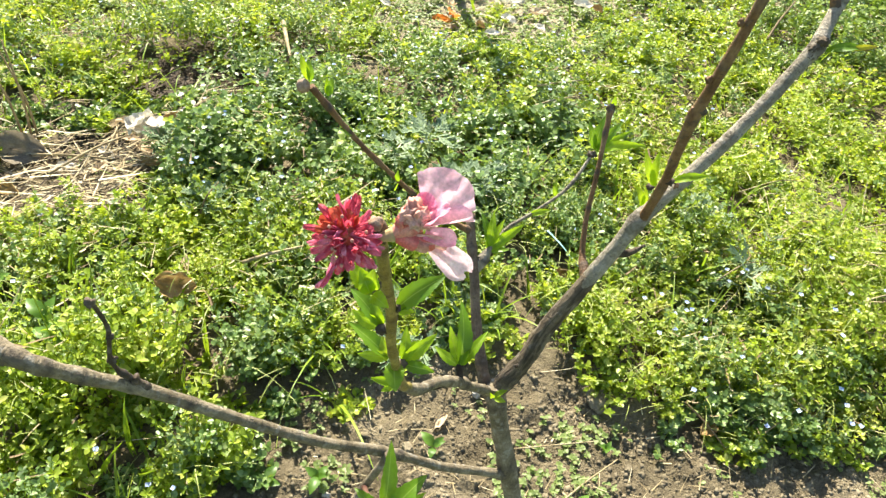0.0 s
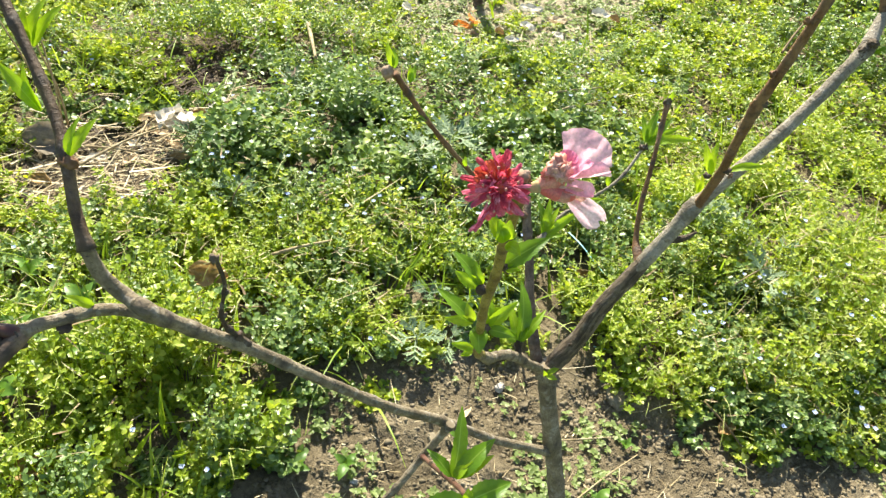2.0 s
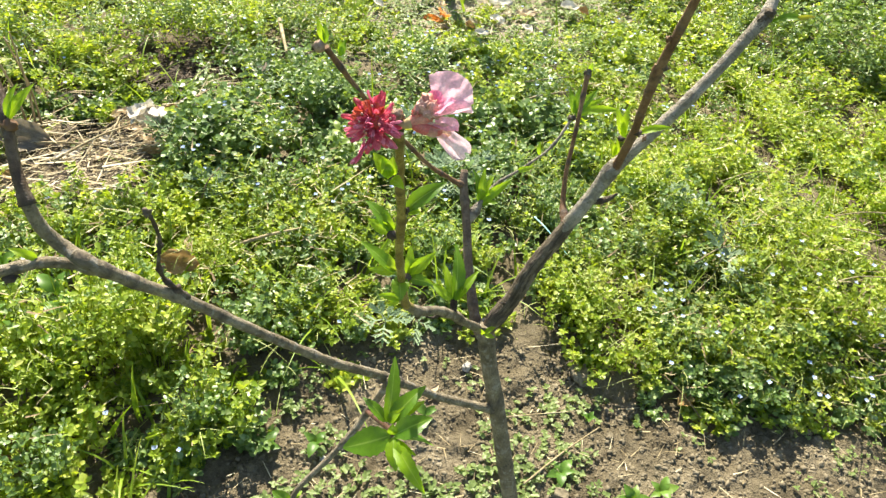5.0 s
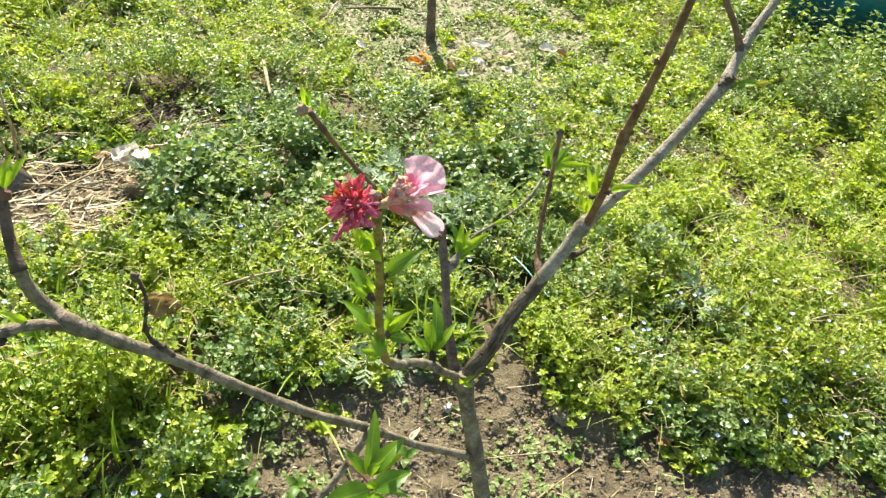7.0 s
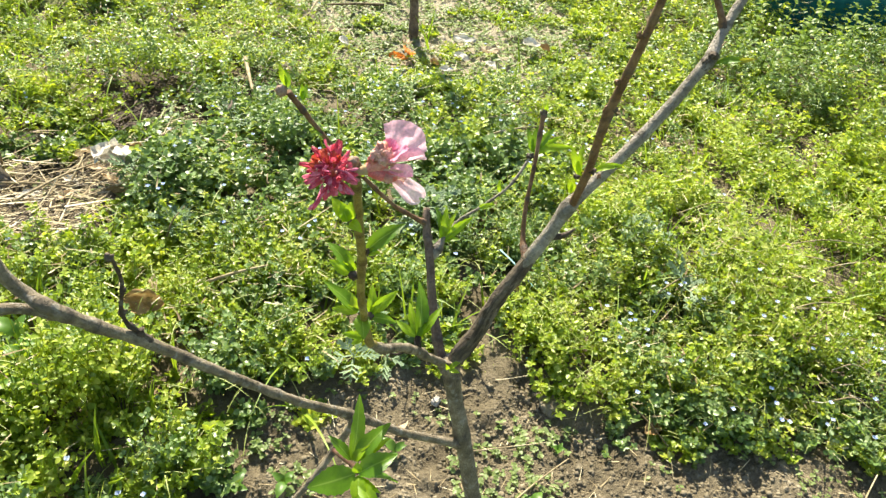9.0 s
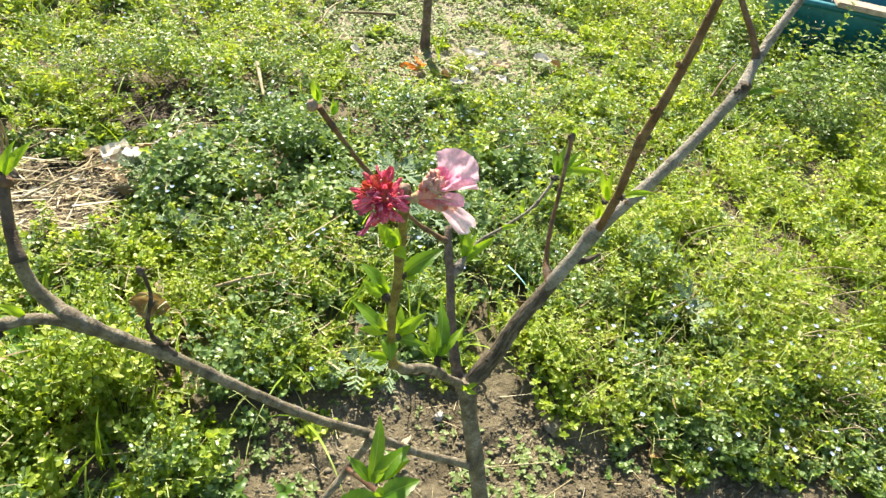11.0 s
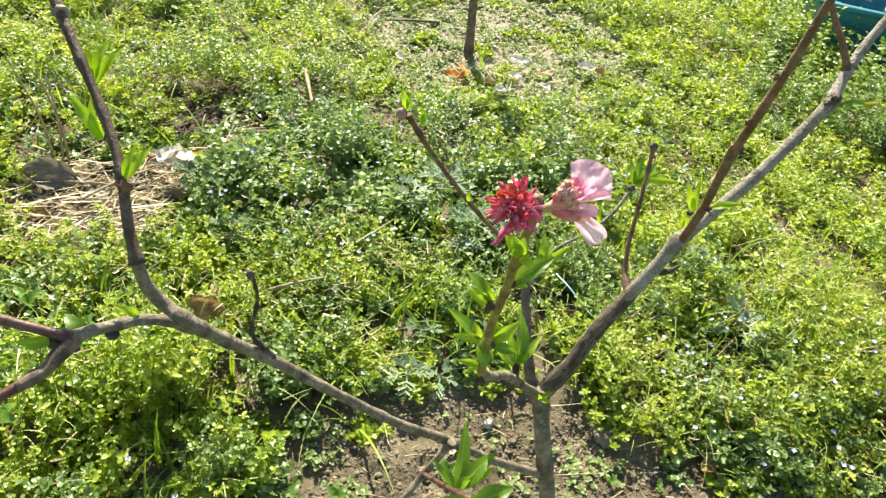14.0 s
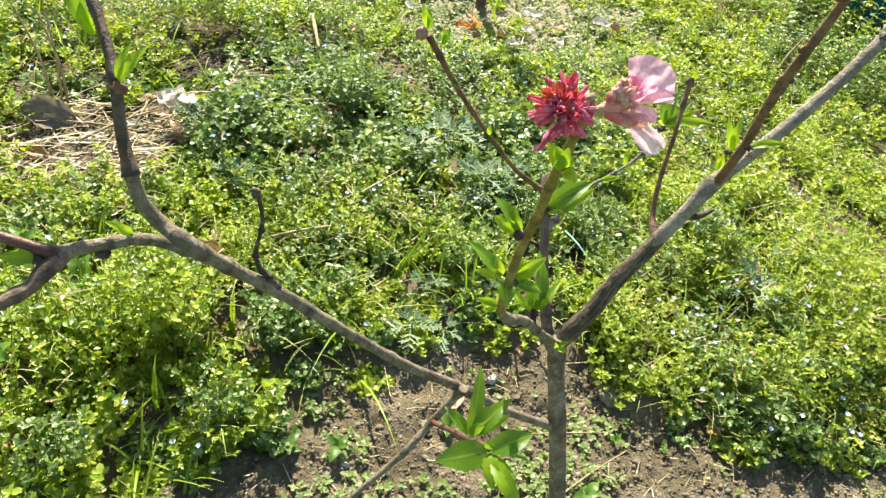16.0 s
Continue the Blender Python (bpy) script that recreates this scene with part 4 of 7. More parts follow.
# rosette on the spur below it
leaf(sapling, (0.066, 0.368, 0.632), (0.063, 0.402, 0.669), 0.0120, facing=(0.35, -0.75, 0.5), fold=0.5)
leaf(sapling, (0.067, 0.368, 0.632), (0.085, 0.388, 0.653), 0.0075, YOUNG)
leaf(sapling, (0.0645, 0.368, 0.632), (0.045, 0.377, 0.641), 0.0070, YOUNG)
leaf(sapling, (0.066, 0.368, 0.632), (0.055, 0.389, 0.653), 0.0075, YOUNG)
leaf(sapling, (0.066, 0.367, 0.632), (0.072, 0.382, 0.648), 0.0080, YOUNG)
leaf(sapling, (0.099, 0.381, 0.581), (0.110, 0.386, 0.588), 0.0042, YOUNG)
leaf(sapling, (0.099, 0.380, 0.580), (0.109, 0.378, 0.580), 0.0042, YOUNG)
leaf(sapling, (0.098, 0.380, 0.581), (0.095, 0.378, 0.589), 0.0036, YOUNG)
# rosette on the central stem's side knot
leaf(sapling, (0.082, 0.471, 0.662), (0.109, 0.482, 0.686), 0.0085, YOUNG)
leaf(sapling, (0.082, 0.472, 0.663), (0.083, 0.488, 0.692), 0.0070, YOUNG)
leaf(sapling, (0.081, 0.472, 0.663), (0.073, 0.486, 0.690), 0.0090, facing=(0.5, -0.6, 0.5))
leaf(sapling, (0.083, 0.471, 0.662), (0.099, 0.469, 0.667), 0.0060)
leaf(sapling, (0.082, 0.472, 0.663), (0.092, 0.484, 0.687), 0.0065, YOUNG)
leaf(sapling, (0.083, 0.472, 0.662), (0.101, 0.476, 0.679), 0.0070, YOUNG)
# leaves of the side twig
leaf(sapling, (0.163, 0.531, 0.733), (0.201, 0.525, 0.749), 0.0075, YOUNG, droop=0.2)
leaf(sapling, (0.163, 0.532, 0.735), (0.180, 0.538, 0.760), 0.0075)
leaf(sapling, (0.162, 0.532, 0.734), (0.166, 0.543, 0.763), 0.0075)
leaf(sapling, (0.162, 0.532, 0.734), (0.153, 0.540, 0.757), 0.0055)
leaf(sapling, (0.163, 0.532, 0.734), (0.187, 0.533, 0.755), 0.0060, YOUNG)
leaf(sapling, (0.133, 0.504, 0.702), (0.132, 0.509, 0.714), 0.0042, YOUNG)
leaf(sapling, (0.114, 0.494, 0.688), (0.130, 0.493, 0.695), 0.0050, YOUNG)
leaf(sapling, (0.158, 0.499, 0.794), (0.160, 0.500, 0.803), 0.0040, YOUNG)
leaf(sapling, (0.158, 0.499, 0.794), (0.154, 0.499, 0.799), 0.0034, YOUNG)
# brown shoot of the right limb
leaf(sapling, (0.184, 0.425, 0.778), (0.173, 0.432, 0.802), 0.0058, YOUNG)
leaf(sapling, (0.184, 0.425, 0.778), (0.182, 0.431, 0.804), 0.0056, YOUNG)
leaf(sapling, (0.181, 0.428, 0.758), (0.174, 0.431, 0.773), 0.0058, YOUNG)
leaf(sapling, (0.181, 0.428, 0.758), (0.181, 0.432, 0.773), 0.0046, YOUNG)
leaf(sapling, (0.194, 0.421, 0.786), (0.215, 0.417, 0.797), 0.0056, YOUNG)
knob("bud", (0.1925, 0.4215, 0.7855), 0.0032, M_BARK_DARK, sapling, (1.3, 1, 0.8), 0.5)
knob("bud", (0.1825, 0.4265, 0.776), 0.0026, M_BARK_DARK, sapling, (1.1, 1, 1), 0.5)
knob("bud", (0.1935, 0.4125, 0.846), 0.0026, M_BARK_DARK, sapling, (1.2, 1, 0.8), 0.6)
# bud twig
leaf(sapling, (-0.058, 0.441, 0.822), (-0.064, 0.446, 0.838), 0.0052, YOUNG)
leaf(sapling, (-0.057, 0.441, 0.821), (-0.059, 0.445, 0.835), 0.0046)
leaf(sapling, (-0.045, 0.438, 0.813), (-0.042, 0.442, 0.825), 0.0048)
leaf(sapling, (-0.045, 0.439, 0.813), (-0.046, 0.442, 0.825), 0.0042, YOUNG)
leaf(sapling, (-0.030, 0.447, 0.778), (-0.039, 0.447, 0.785), 0.0060)
leaf(sapling, (0.004, 0.456, 0.735), (0.003, 0.458, 0.744), 0.0040, YOUNG)
# grey branch
leaf(sapling, (0.289, 0.490, 0.859), (0.312, 0.481, 0.869), 0.0062)
leaf(sapling, (0.303, 0.4845, 0.865), (0.316, 0.4795, 0.871), 0.0036, M_LEAF_YELLOW)
# left limb's shoot
leaf(sapling, (-0.236, 0.309, 0.874), (-0.230, 0.322, 0.897), 0.0068, YOUNG)
leaf(sapling, (-0.235, 0.309, 0.874), (-0.222, 0.323, 0.894), 0.0060, YOUNG)
leaf(sapling, (-0.237, 0.309, 0.875), (-0.239, 0.315, 0.893), 0.0055, YOUNG)
leaf(sapling, (-0.217, 0.273, 0.858), (-0.233, 0.274, 0.884), 0.0066, YOUNG)
leaf(sapling, (-0.217, 0.273, 0.858), (-0.223, 0.278, 0.882), 0.0060, YOUNG)
leaf(sapling, (-0.202, 0.262, 0.840), (-0.190, 0.276, 0.857), 0.0058, YOUNG)
leaf(sapling, (-0.202, 0.262, 0.840), (-0.198, 0.273, 0.858), 0.0046, YOUNG)
leaf(sapling, (-0.2235, 0.194, 0.771), (-0.238, 0.186, 0.776), 0.0065, YOUNG)
leaf(sapling, (-0.2235, 0.194, 0.771), (-0.236, 0.188, 0.769), 0.0050, YOUNG)
leaf(sapling, (-0.188, 0.227, 0.768), (-0.200, 0.222, 0.779), 0.0050, YOUNG)
leaf(sapling, (-0.258, 0.1355, 0.761), (-0.270, 0.128, 0.757), 0.0090)
# rosettes on the low red shoot
leaf(sapling, (0.023, 0.246, 0.618), (0.024, 0.283, 0.651), 0.0112, facing=(0.4, -0.75, 0.5), droop=0.06)
leaf(sapling, (0.025, 0.246, 0.618), (0.049, 0.268, 0.639), 0.0130, facing=(-0.2, -0.5, 0.85), fold=0.2)
leaf(sapling, (0.025, 0.246, 0.618), (0.050, 0.259, 0.632), 0.0075, YOUNG)
leaf(sapling, (0.022, 0.246, 0.618), (0.003, 0.259, 0.629), 0.0080, facing=(0.3, -0.4, 0.9))
leaf(sapling, (0.024, 0.246, 0.618), (0.033, 0.251, 0.628), 0.0075, YOUNG)
leaf(sapling, (0.029, 0.200, 0.669), (-0.001, 0.189, 0.665), 0.0180, facing=(0, -0.7, 0.75), fold=0.15)
leaf(sapling, (0.031, 0.200, 0.670), (0.055, 0.209, 0.681), 0.0140, facing=(-0.35, -0.6, 0.7))
leaf(sapling, (0.031, 0.199, 0.669), (0.058, 0.196, 0.671), 0.0080, facing=(0.2, 0.2, 0.95), fold=0.15)
leaf(sapling, (0.031, 0.199, 0.669), (0.035, 0.180, 0.659), 0.0100, YOUNG)
leaf(sapling, (0.032, 0.197, 0.667), (0.055, 0.169, 0.655), 0.0100, YOUNG, droop=0.2)
leaf(sapling, (0.032, 0.198, 0.668), (0.047, 0.190, 0.664), 0.0050, YOUNG)
leaf(sapling, (0.030, 0.200, 0.670), (0.0295, 0.204, 0.676), 0.0060, YOUNG)
leaf(sapling, (-0.060, 0.264, 0.452), (-0.079, 0.270, 0.459), 0.0130)
leaf(sapling, (-0.060, 0.264, 0.452), (-0.064, 0.250, 0.449), 0.0100)
leaf(sapling, (-0.060, 0.264, 0.452), (-0.034, 0.262, 0.447), 0.0130)
leaf(sapling, (-0.060, 0.264, 0.452), (-0.052, 0.274, 0.458), 0.0080, YOUNG)

# ---- blossoms, fitted to the camera's view: axes to its right, up and towards it
FX, FY, FZ = Vector((0.990, 0.046, 0.109)).normalized(), Vector((-0.139, 0.617, 0.778)).normalized(), Vector((-0.03, -0.786, 0.617)).normalized()
HEAD = Vector((0.0215, 0.190, 0.913))


def at_head(x, y, z=0.0):
    """A place by the shoot's tip, in millimetres to the camera's right, up and towards it."""
    return HEAD + (FX * x + FY * y + FZ * z) * 0.001


def petal(name, parent, base, direction, normal, length, w0, w1, mat, cup=0.0, curl=0.0, ruffle=0.12, seed=1, notch=0.0, nu=9, nv=9):
    """A petal: w0 wide at its claw, w1 at its widest; cup across, curl along, ruffled rim."""
    d = direction.normalized()
    n = (normal - d * normal.dot(d)).normalized()
    s = d.cross(n)
    bm = bmesh.new()
    grid = []
    for i in range(nv):
        t = i / (nv - 1)
        w = w0 + (w1 - w0) * math.sin(min(1.0, t * 1.12) * math.pi * 0.5) ** 1.1
        if t > 0.72:
            w *= math.sqrt(max(0.12, 1 - ((t - 0.72) / 0.31) ** 2))
        row = []
        for j in range(nu):
            u = 2 * j / (nu - 1) - 1
            rr = ruffle * length * (noise.noise(Vector((u * 1.6 + seed * 3.1, t * 2.2, seed))) * (0.3 + t))
            bend = curl * length * t * t + cup * w * (u * u)
            reach = length * (t - notch * t * t * max(0, 1 - (u * 2.2) ** 2)) + 0.05 * length * t * noise.noise(Vector((u * 4, seed * 1.7, 3)))
            row.append(bm.verts.new(base + d * reach + s * (w * 0.5 * u) + n * (bend + rr)))
        grid.append(row)
    for i in range(nv - 1):
        for j in range(nu - 1):
            bm.faces.new((grid[i][j], grid[i][j + 1], grid[i + 1][j + 1], grid[i + 1][j])).smooth = True
    return part(name, bm, mat, parent)


def fan_petal(parent, base, a0, a1, reach, mat, seed, lift, ruffle):
    """A broad fan-shaped petal: spread between two angles in the camera's picture plane, its rim wavy, its sheet
    folded.
    """
    nu, nv = 25, 17
    bm = bmesh.new()
    grid = []
    for i in range(nv):
        t = i / (nv - 1)
        row = []
        for j in range(nu):
            u = j / (nu - 1)
            a = radians(a0 + (a1 - a0) * (0.5 + (u - 0.5) * (0.55 + 0.45 * min(1.0, t * 1.8))))
            r = reach * t * (0.84 + 0.16 * math.sin(math.pi * u) + 0.05 * noise.noise(Vector((u * 5, seed, 2.0))) + 0.02 * noise.noise(Vector((u * 17, seed, 5.0))))
            out = lift * reach * t * t + ruffle * reach * t * (noise.noise(Vector((u * 3.1 + seed, t * 1.6, seed))) + 0.4 * noise.noise(Vector((u * 8 + seed, t * 3, seed))))
            row.append(bm.verts.new(base + FX * (r * math.cos(a)) + FY * (r * math.sin(a)) + FZ * out))
        grid.append(row)
    for i in range(nv - 1):
        for j in range(nu - 1):
            bm.faces.new((grid[i][j], grid[i + 1][j], grid[i + 1][j + 1], grid[i][j + 1])).smooth = True
    bmesh.ops.remove_doubles(bm, verts=bm.verts[:], dist=1e-6)
    return part("petal", bm, mat, parent)


# withered crimson bloom
core = at_head(-9.5, -2.8, 2.0)
bloom = knob("withered_bloom", core, 0.0042, M_RUST, sapling, (1.2, 1.0, 1.0), 0.5, label="withered crimson double bloom")
rb = random.Random(5)


def strip(name, x0, y0, x1, y1, wid, mat, seed, out=0.0, curl=0.0, cup=0.5):
    """A shrivelled petal between two places, in millimetres across and up from the bloom's middle."""
    p, q = core + (FX * x0 + FY * y0 + FZ * 1.5) * 0.001, core + (FX * (x1 * 1.1 - 0.4) + FY * y1 + FZ * out) * 0.001
    petal(name, bloom, p, q - p, FZ + FX * rb.uniform(-0.5, 0.5) + FY * rb.uniform(-0.5, 0.5), (q - p).length, wid * 0.0007, wid * 0.001, mat, cup=cup, curl=curl, ruffle=0.2, seed=seed, nu=7, nv=10)


for k, (x0, y0, x1, y1, wid, mat) in enumerate((
        (-1, 2, -3.5, 9.5, 5.0, M_RUST), (1, 2, 3.5, 11.5, 5.2, M_CRIMSON), (0, 3, 0.5, 9.0, 5.5, M_RUST), (2, 1, 6.5, 7.5, 4.6, M_CRIMSON), (3.0, 5, 3.6, 14.0, 2.4, M_CRIMSON), (0.5, 5, 0.6, 13.0, 2.0, M_MAGENTA), (-2, 3, -7.0, 10.5, 2.6, M_CRIMSON), (-2, 1, -7.5, 6.0, 4.2, M_RUST),
        (-3, 1, -12.0, 3.4, 2.6, M_CRIMSON), (-3, -1, -11.8, -2.2, 2.2, M_MAGENTA), (-3, -2, -10.8, -4.6, 2.6, M_MAGENTA), (-3, 0, -9.5, 0.4, 2.4, M_CRIMSON), (-2, -3, -8.8, -7.2, 2.2, M_MAGENTA),
        (-1, -3, -4.2, -12.0, 3.0, M_CRIMSON), (-2, -6, -8.2, -15.5, 1.7, M_MAGENTA), (-3, -9, -9.0, -16.5, 1.0, M_PINK_DEEP), (0, -4, -1.5, -11.0, 3.2, M_CRIMSON), (1, -3, 1.8, -10.5, 3.4, M_MAGENTA), (2, -3, 5.2, -10.0, 3.4, M_CRIMSON), (3, -3, 8.2, -8.4, 3.0, M_MAGENTA),
        (3, -1, 10.6, -5.5, 3.2, M_MAGENTA), (3, 0, 11.0, -2.0, 3.0, M_CRIMSON), (5, -2, 11.2, -4.0, 1.6, M_PINK_DEEP), (1, 6, -1.2, 14.0, 1.6, M_MAGENTA), (3, 6, 4.8, 13.0, 1.8, M_CRIMSON), (5, 4, 8.4, 8.6, 1.8, M_MAGENTA), (4, 3, 10.2, 5.2, 1.6, M_PINK_DEEP), (6, 0, 11.6, 1.0, 1.4, M_PINK_DEEP), (-4, -6, -6.2, -13.2, 1.6, M_PINK_DEEP), (3, 1, 9.0, 2.4, 3.6, M_CRIMSON), (4, -6, 8.8, -10.2, 1.8, M_PINK_DEEP))):
    strip("petal", x0, y0, x1, y1, wid, mat, k + 1, out=rb.uniform(-2.0, 3.0), curl=rb.uniform(-0.2, 0.25), cup=rb.uniform(-0.6, 0.7))
for k in range(48):
    ang = 2 * math.pi * (k * 0.381966) + rb.uniform(-0.4, 0.4)
    far = rb.uniform(3.0, 9.5)
    x1, y1 = far * math.cos(ang), far * math.sin(ang) - 0.6
    strip("petal", x1 * 0.15, y1 * 0.15, x1, y1, rb.uniform(1.5, 3.6), rb.choice([M_CRIMSON, M_MAGENTA, M_CRIMSON, M_PINK_DEEP] if y1 < 2 else [M_CRIMSON, M_RUST, M_CRIMSON]), 40 + k, out=rb.uniform(3.0, 7.5), curl=rb.uniform(-0.5, 0.5), cup=rb.uniform(-0.8, 0.9))
for k in range(22):
    ang = rb.uniform(0, 2 * math.pi)
    d = (FX * math.cos(ang) + FY * math.sin(ang)) * rb.uniform(0.2, 1.1) + FZ * rb.uniform(0.3, 1.0) - FY * 0.25
    d = d.normalized()
    lng = rb.uniform(0.006, 0.0105)
    p0, p1, p2 = core, core + d * lng * 0.55 + FY * 0.0006, core + d * lng
    stamen = limb("stamen", [p0, p1, p2], [0.00028, 0.00022, 0.00020], M_MAGENTA, bloom, sides=5, step=0.0016, rough=0.0)
    if k % 3 == 0:
        knob("anther", p2, 0.00055, M_ANTHER, stamen, (1, 1, 1.3), 0.2)

# fading pink blossom
cup = limb("pink_blossom", [at_head(1.0, -2.6), at_head(4.0, -2.4, 0.5), at_head(7.5, -1.2, 0.8), at_head(11.5, 0.2, 1.0), at_head(15.0, 0.8, 1.0)], [0.0011, 0.0018, 0.0029, 0.0035, 0.0026], M_CALYX, sapling, sides=14, step=0.0012, rough=0.12, label="fading pale pink blossom with a reddish calyx")
for k, (x, y, z, dx, dy, dz, lng, wid, mat) in enumerate((
        (7.0, -0.5, 3.5, 1.0, 0.45, 0.35, 0.0068, 0.0046, M_CALYX), (7.0, 1.5, 2.5, 0.8, 0.7, 0.3, 0.0055, 0.0042, M_CALYX), (6.5, -3.0, 2.5, 1.0, -0.35, 0.35, 0.0075, 0.0052, M_CALYX),
        (9.5, -3.8, 1.5, 1.0, -0.25, 0.3, 0.0080, 0.0060, M_CRUMPLE), (8.0, 1.0, -2.0, 1.0, 0.3, -0.5, 0.0060, 0.0045, M_CALYX))):
    petal("sepal", cup, at_head(x, y, z), FX * dx + FY * dy + FZ * dz, FZ, lng, wid * 0.7, wid, mat, cup=-0.35, curl=-0.15, seed=80 + k, nu=7, nv=8)
for k, (x, y, z, r) in enumerate(((10.2, 3.4, 2.6, 0.0023), (12.0, 5.0, 2.6, 0.0025), (14.2, 5.9, 2.6, 0.0024), (12.4, 2.4, 3.6, 0.0022), (14.4, 3.6, 3.4, 0.0023), (9.0, 1.6, 3.0, 0.0018), (16.0, 4.6, 2.2, 0.0020), (15.4, 1.6, 2.8, 0.0018), (11.0, 6.0, 1.4, 0.0016), (13.2, 7.0, 1.6, 0.0017))):
    knob("crumpled_petal", at_head(x, y, z), r * 1.3, (M_CRUMPLE, M_CRUMPLE, M_CALYX)[k % 3], cup, (1.0, 1.3, 0.75), 0.9, direction=(FX + FY * (0.5 * (k % 4) - 0.7) + FZ * 0.3))
fan_petal(cup, at_head(16.0, 0.6, 0.6), 97, 17, 0.0205, M_PINK, 3, 0.10, 0.16)
petal("petal", cup, at_head(16.8, 0.6, 2.4), FX * 1.0 + FY * 0.22 + FZ * 0.05, FZ * 0.75 + FY * 0.65, 0.0150, 0.0046, 0.0076, M_PINK, cup=0.55, curl=-0.10, ruffle=0.2, seed=44, nu=11, nv=12)
fan_petal(cup, at_head(14.2, 0.6, 1.6), 100, 50, 0.0112, M_PINK_DEEP, 9, 0.05, 0.18)
petal("petal", cup, at_head(14.8, 0.4, 2.0), FX * 0.9 + FY * 0.45 + FZ * 0.35, FY * 0.8 + FZ * 0.6, 0.0120, 0.0050, 0.0090, M_PINK_DEEP, cup=0.25, curl=0.12, ruffle=0.14, seed=12, nu=11, nv=12)
petal("petal", cup, at_head(15.8, -2.0, 1.0), FX * 1.0 - FY * 0.25 + FZ * 0.15, FZ + FY * 0.4, 0.0105, 0.0045, 0.0066, M_PINK_DEEP, cup=0.3, curl=-0.05, ruffle=0.16, seed=17, nu=11, nv=12)
petal("petal", cup, at_head(17.0, -4.0, -1.0), FX * 0.85 - FY * 0.80 - FZ * 0.08, FZ + FX * 0.2, 0.0172, 0.0050, 0.0105, M_PINK, cup=-0.15, curl=0.04, ruffle=0.12, seed=23, notch=0.1, nu=13, nv=14)
petal("petal", cup, at_head(8.0, -4.0, 1.2), FX * 1.0 - FY * 0.16 + FZ * 0.05, FZ * 0.8 - FY * 0.5, 0.0150, 0.0050, 0.0070, M_CRUMPLE, cup=-0.3, curl=-0.04, ruffle=0.2, seed=31, nu=11, nv=12)
petal("sepal", cup, at_head(9.0, -3.2, 1.4), FX * 1.0 - FY * 0.22 + FZ * 0.2, FZ, 0.0105, 0.0045, 0.0056, M_CALYX, cup=-0.3, curl=-0.1, seed=91, nu=7, nv=9)

limb("receptacle", [at_head(0.4, -3.0), at_head(3.0, -2.7, 0.4), at_head(6.2, -1.9, 0.8)], [0.0013, 0.0019, 0.0026], M_STALK_TAN, cup, sides=12, step=0.001, rough=0.1, label="yellowish tan base of the blossom")

# ---------------------------------------------------------------- the further sapling
far_tree = thing("fruit_sapling", (-0.012, 2.60, 0.0), "further bare young sapling with a dark trunk on pale soil", "tree")
limb("trunk", [(0.010, 0.0, -0.02), (0.004, 0.0, 0.10), (-0.004, 0.0, 0.25), (0.0, 0.01, 0.45), (0.01, 0.01, 0.62)], [0.019, 0.0165, 0.0155, 0.0145, 0.013], M_BARK_STEM, far_tree, nodes=[(0.05, 0.02, 0.12), (0.3, 0.01, 0.12)], sides=16, step=0.01)
for az, lean, lng in ((20, 0.6, 0.55), (140, 0.55, 0.5), (255, 0.65, 0.6), (320, 0.3, 0.65)):
    dx, dy = math.cos(radians(az)) * lean, math.sin(radians(az)) * lean
    limb("branch", [(0.008, 0.01, 0.59), (0.008 + dx * lng * 0.3, 0.01 + dy * lng * 0.3, 0.59 + lng * 0.35), (0.008 + dx * lng * 0.75, 0.01 + dy * lng * 0.75, 0.59 + lng)], [0.0095, 0.006, 0.003], M_BARK_BROWN, far_tree, sides=9, step=0.012)


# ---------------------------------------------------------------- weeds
# dense weeds fill only the wedge of ground that the camera sees
def in_view_wedge(x, y):
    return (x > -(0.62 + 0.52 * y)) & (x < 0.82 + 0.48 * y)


def scatter(n_per_m2, y0, y1, keep, seed):
    """Random ground places in a stretch of the camera's view wedge, kept with the given chance."""
    rng = np.random.default_rng(seed)
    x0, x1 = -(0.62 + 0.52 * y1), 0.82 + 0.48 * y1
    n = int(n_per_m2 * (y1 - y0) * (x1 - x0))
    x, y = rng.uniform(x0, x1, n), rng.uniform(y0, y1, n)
    ok = in_view_wedge(x, y) & (rng.random(n) < keep(x, y))
    return x[ok], y[ok], rng


FINE = (np.array([(0, 0, 0), (0.34, 0.36, 0.10), (0.72, 0.30, 0.06), (1, 0, -0.10), (0.72, -0.30, 0.06), (0.34, -0.36, 0.10), (0.5, 0, -0.02)], float), np.array([(6, k + 1, k) for k in range(5)] + [(6, 0, 5)]))
COARSE = (np.array([(0, 0, 0), (0.5, 0.36, 0.10), (0.5, -0.36, 0.10), (0.5, 0, 0), (1, 0, -0.08)], float), np.array([(0, 3, 1), (0, 2, 3), (1, 3, 4), (2, 4, 3)]))


# a roundish leaf with a scalloped rim
CREN = (np.array([(0, 0, 0), (0.28, 0.48, 0.10), (0.46, 0.36, 0.07), (0.70, 0.46, 0.06), (0.97, 0.14, -0.04), (0.97, -0.14, -0.04), (0.70, -0.46, 0.06), (0.46, -0.36, 0.07), (0.28, -0.48, 0.10), (0.5, 0, -0.02)], float),
        np.array([(9, k + 1, k) for k in range(8)] + [(9, 0, 8)]))


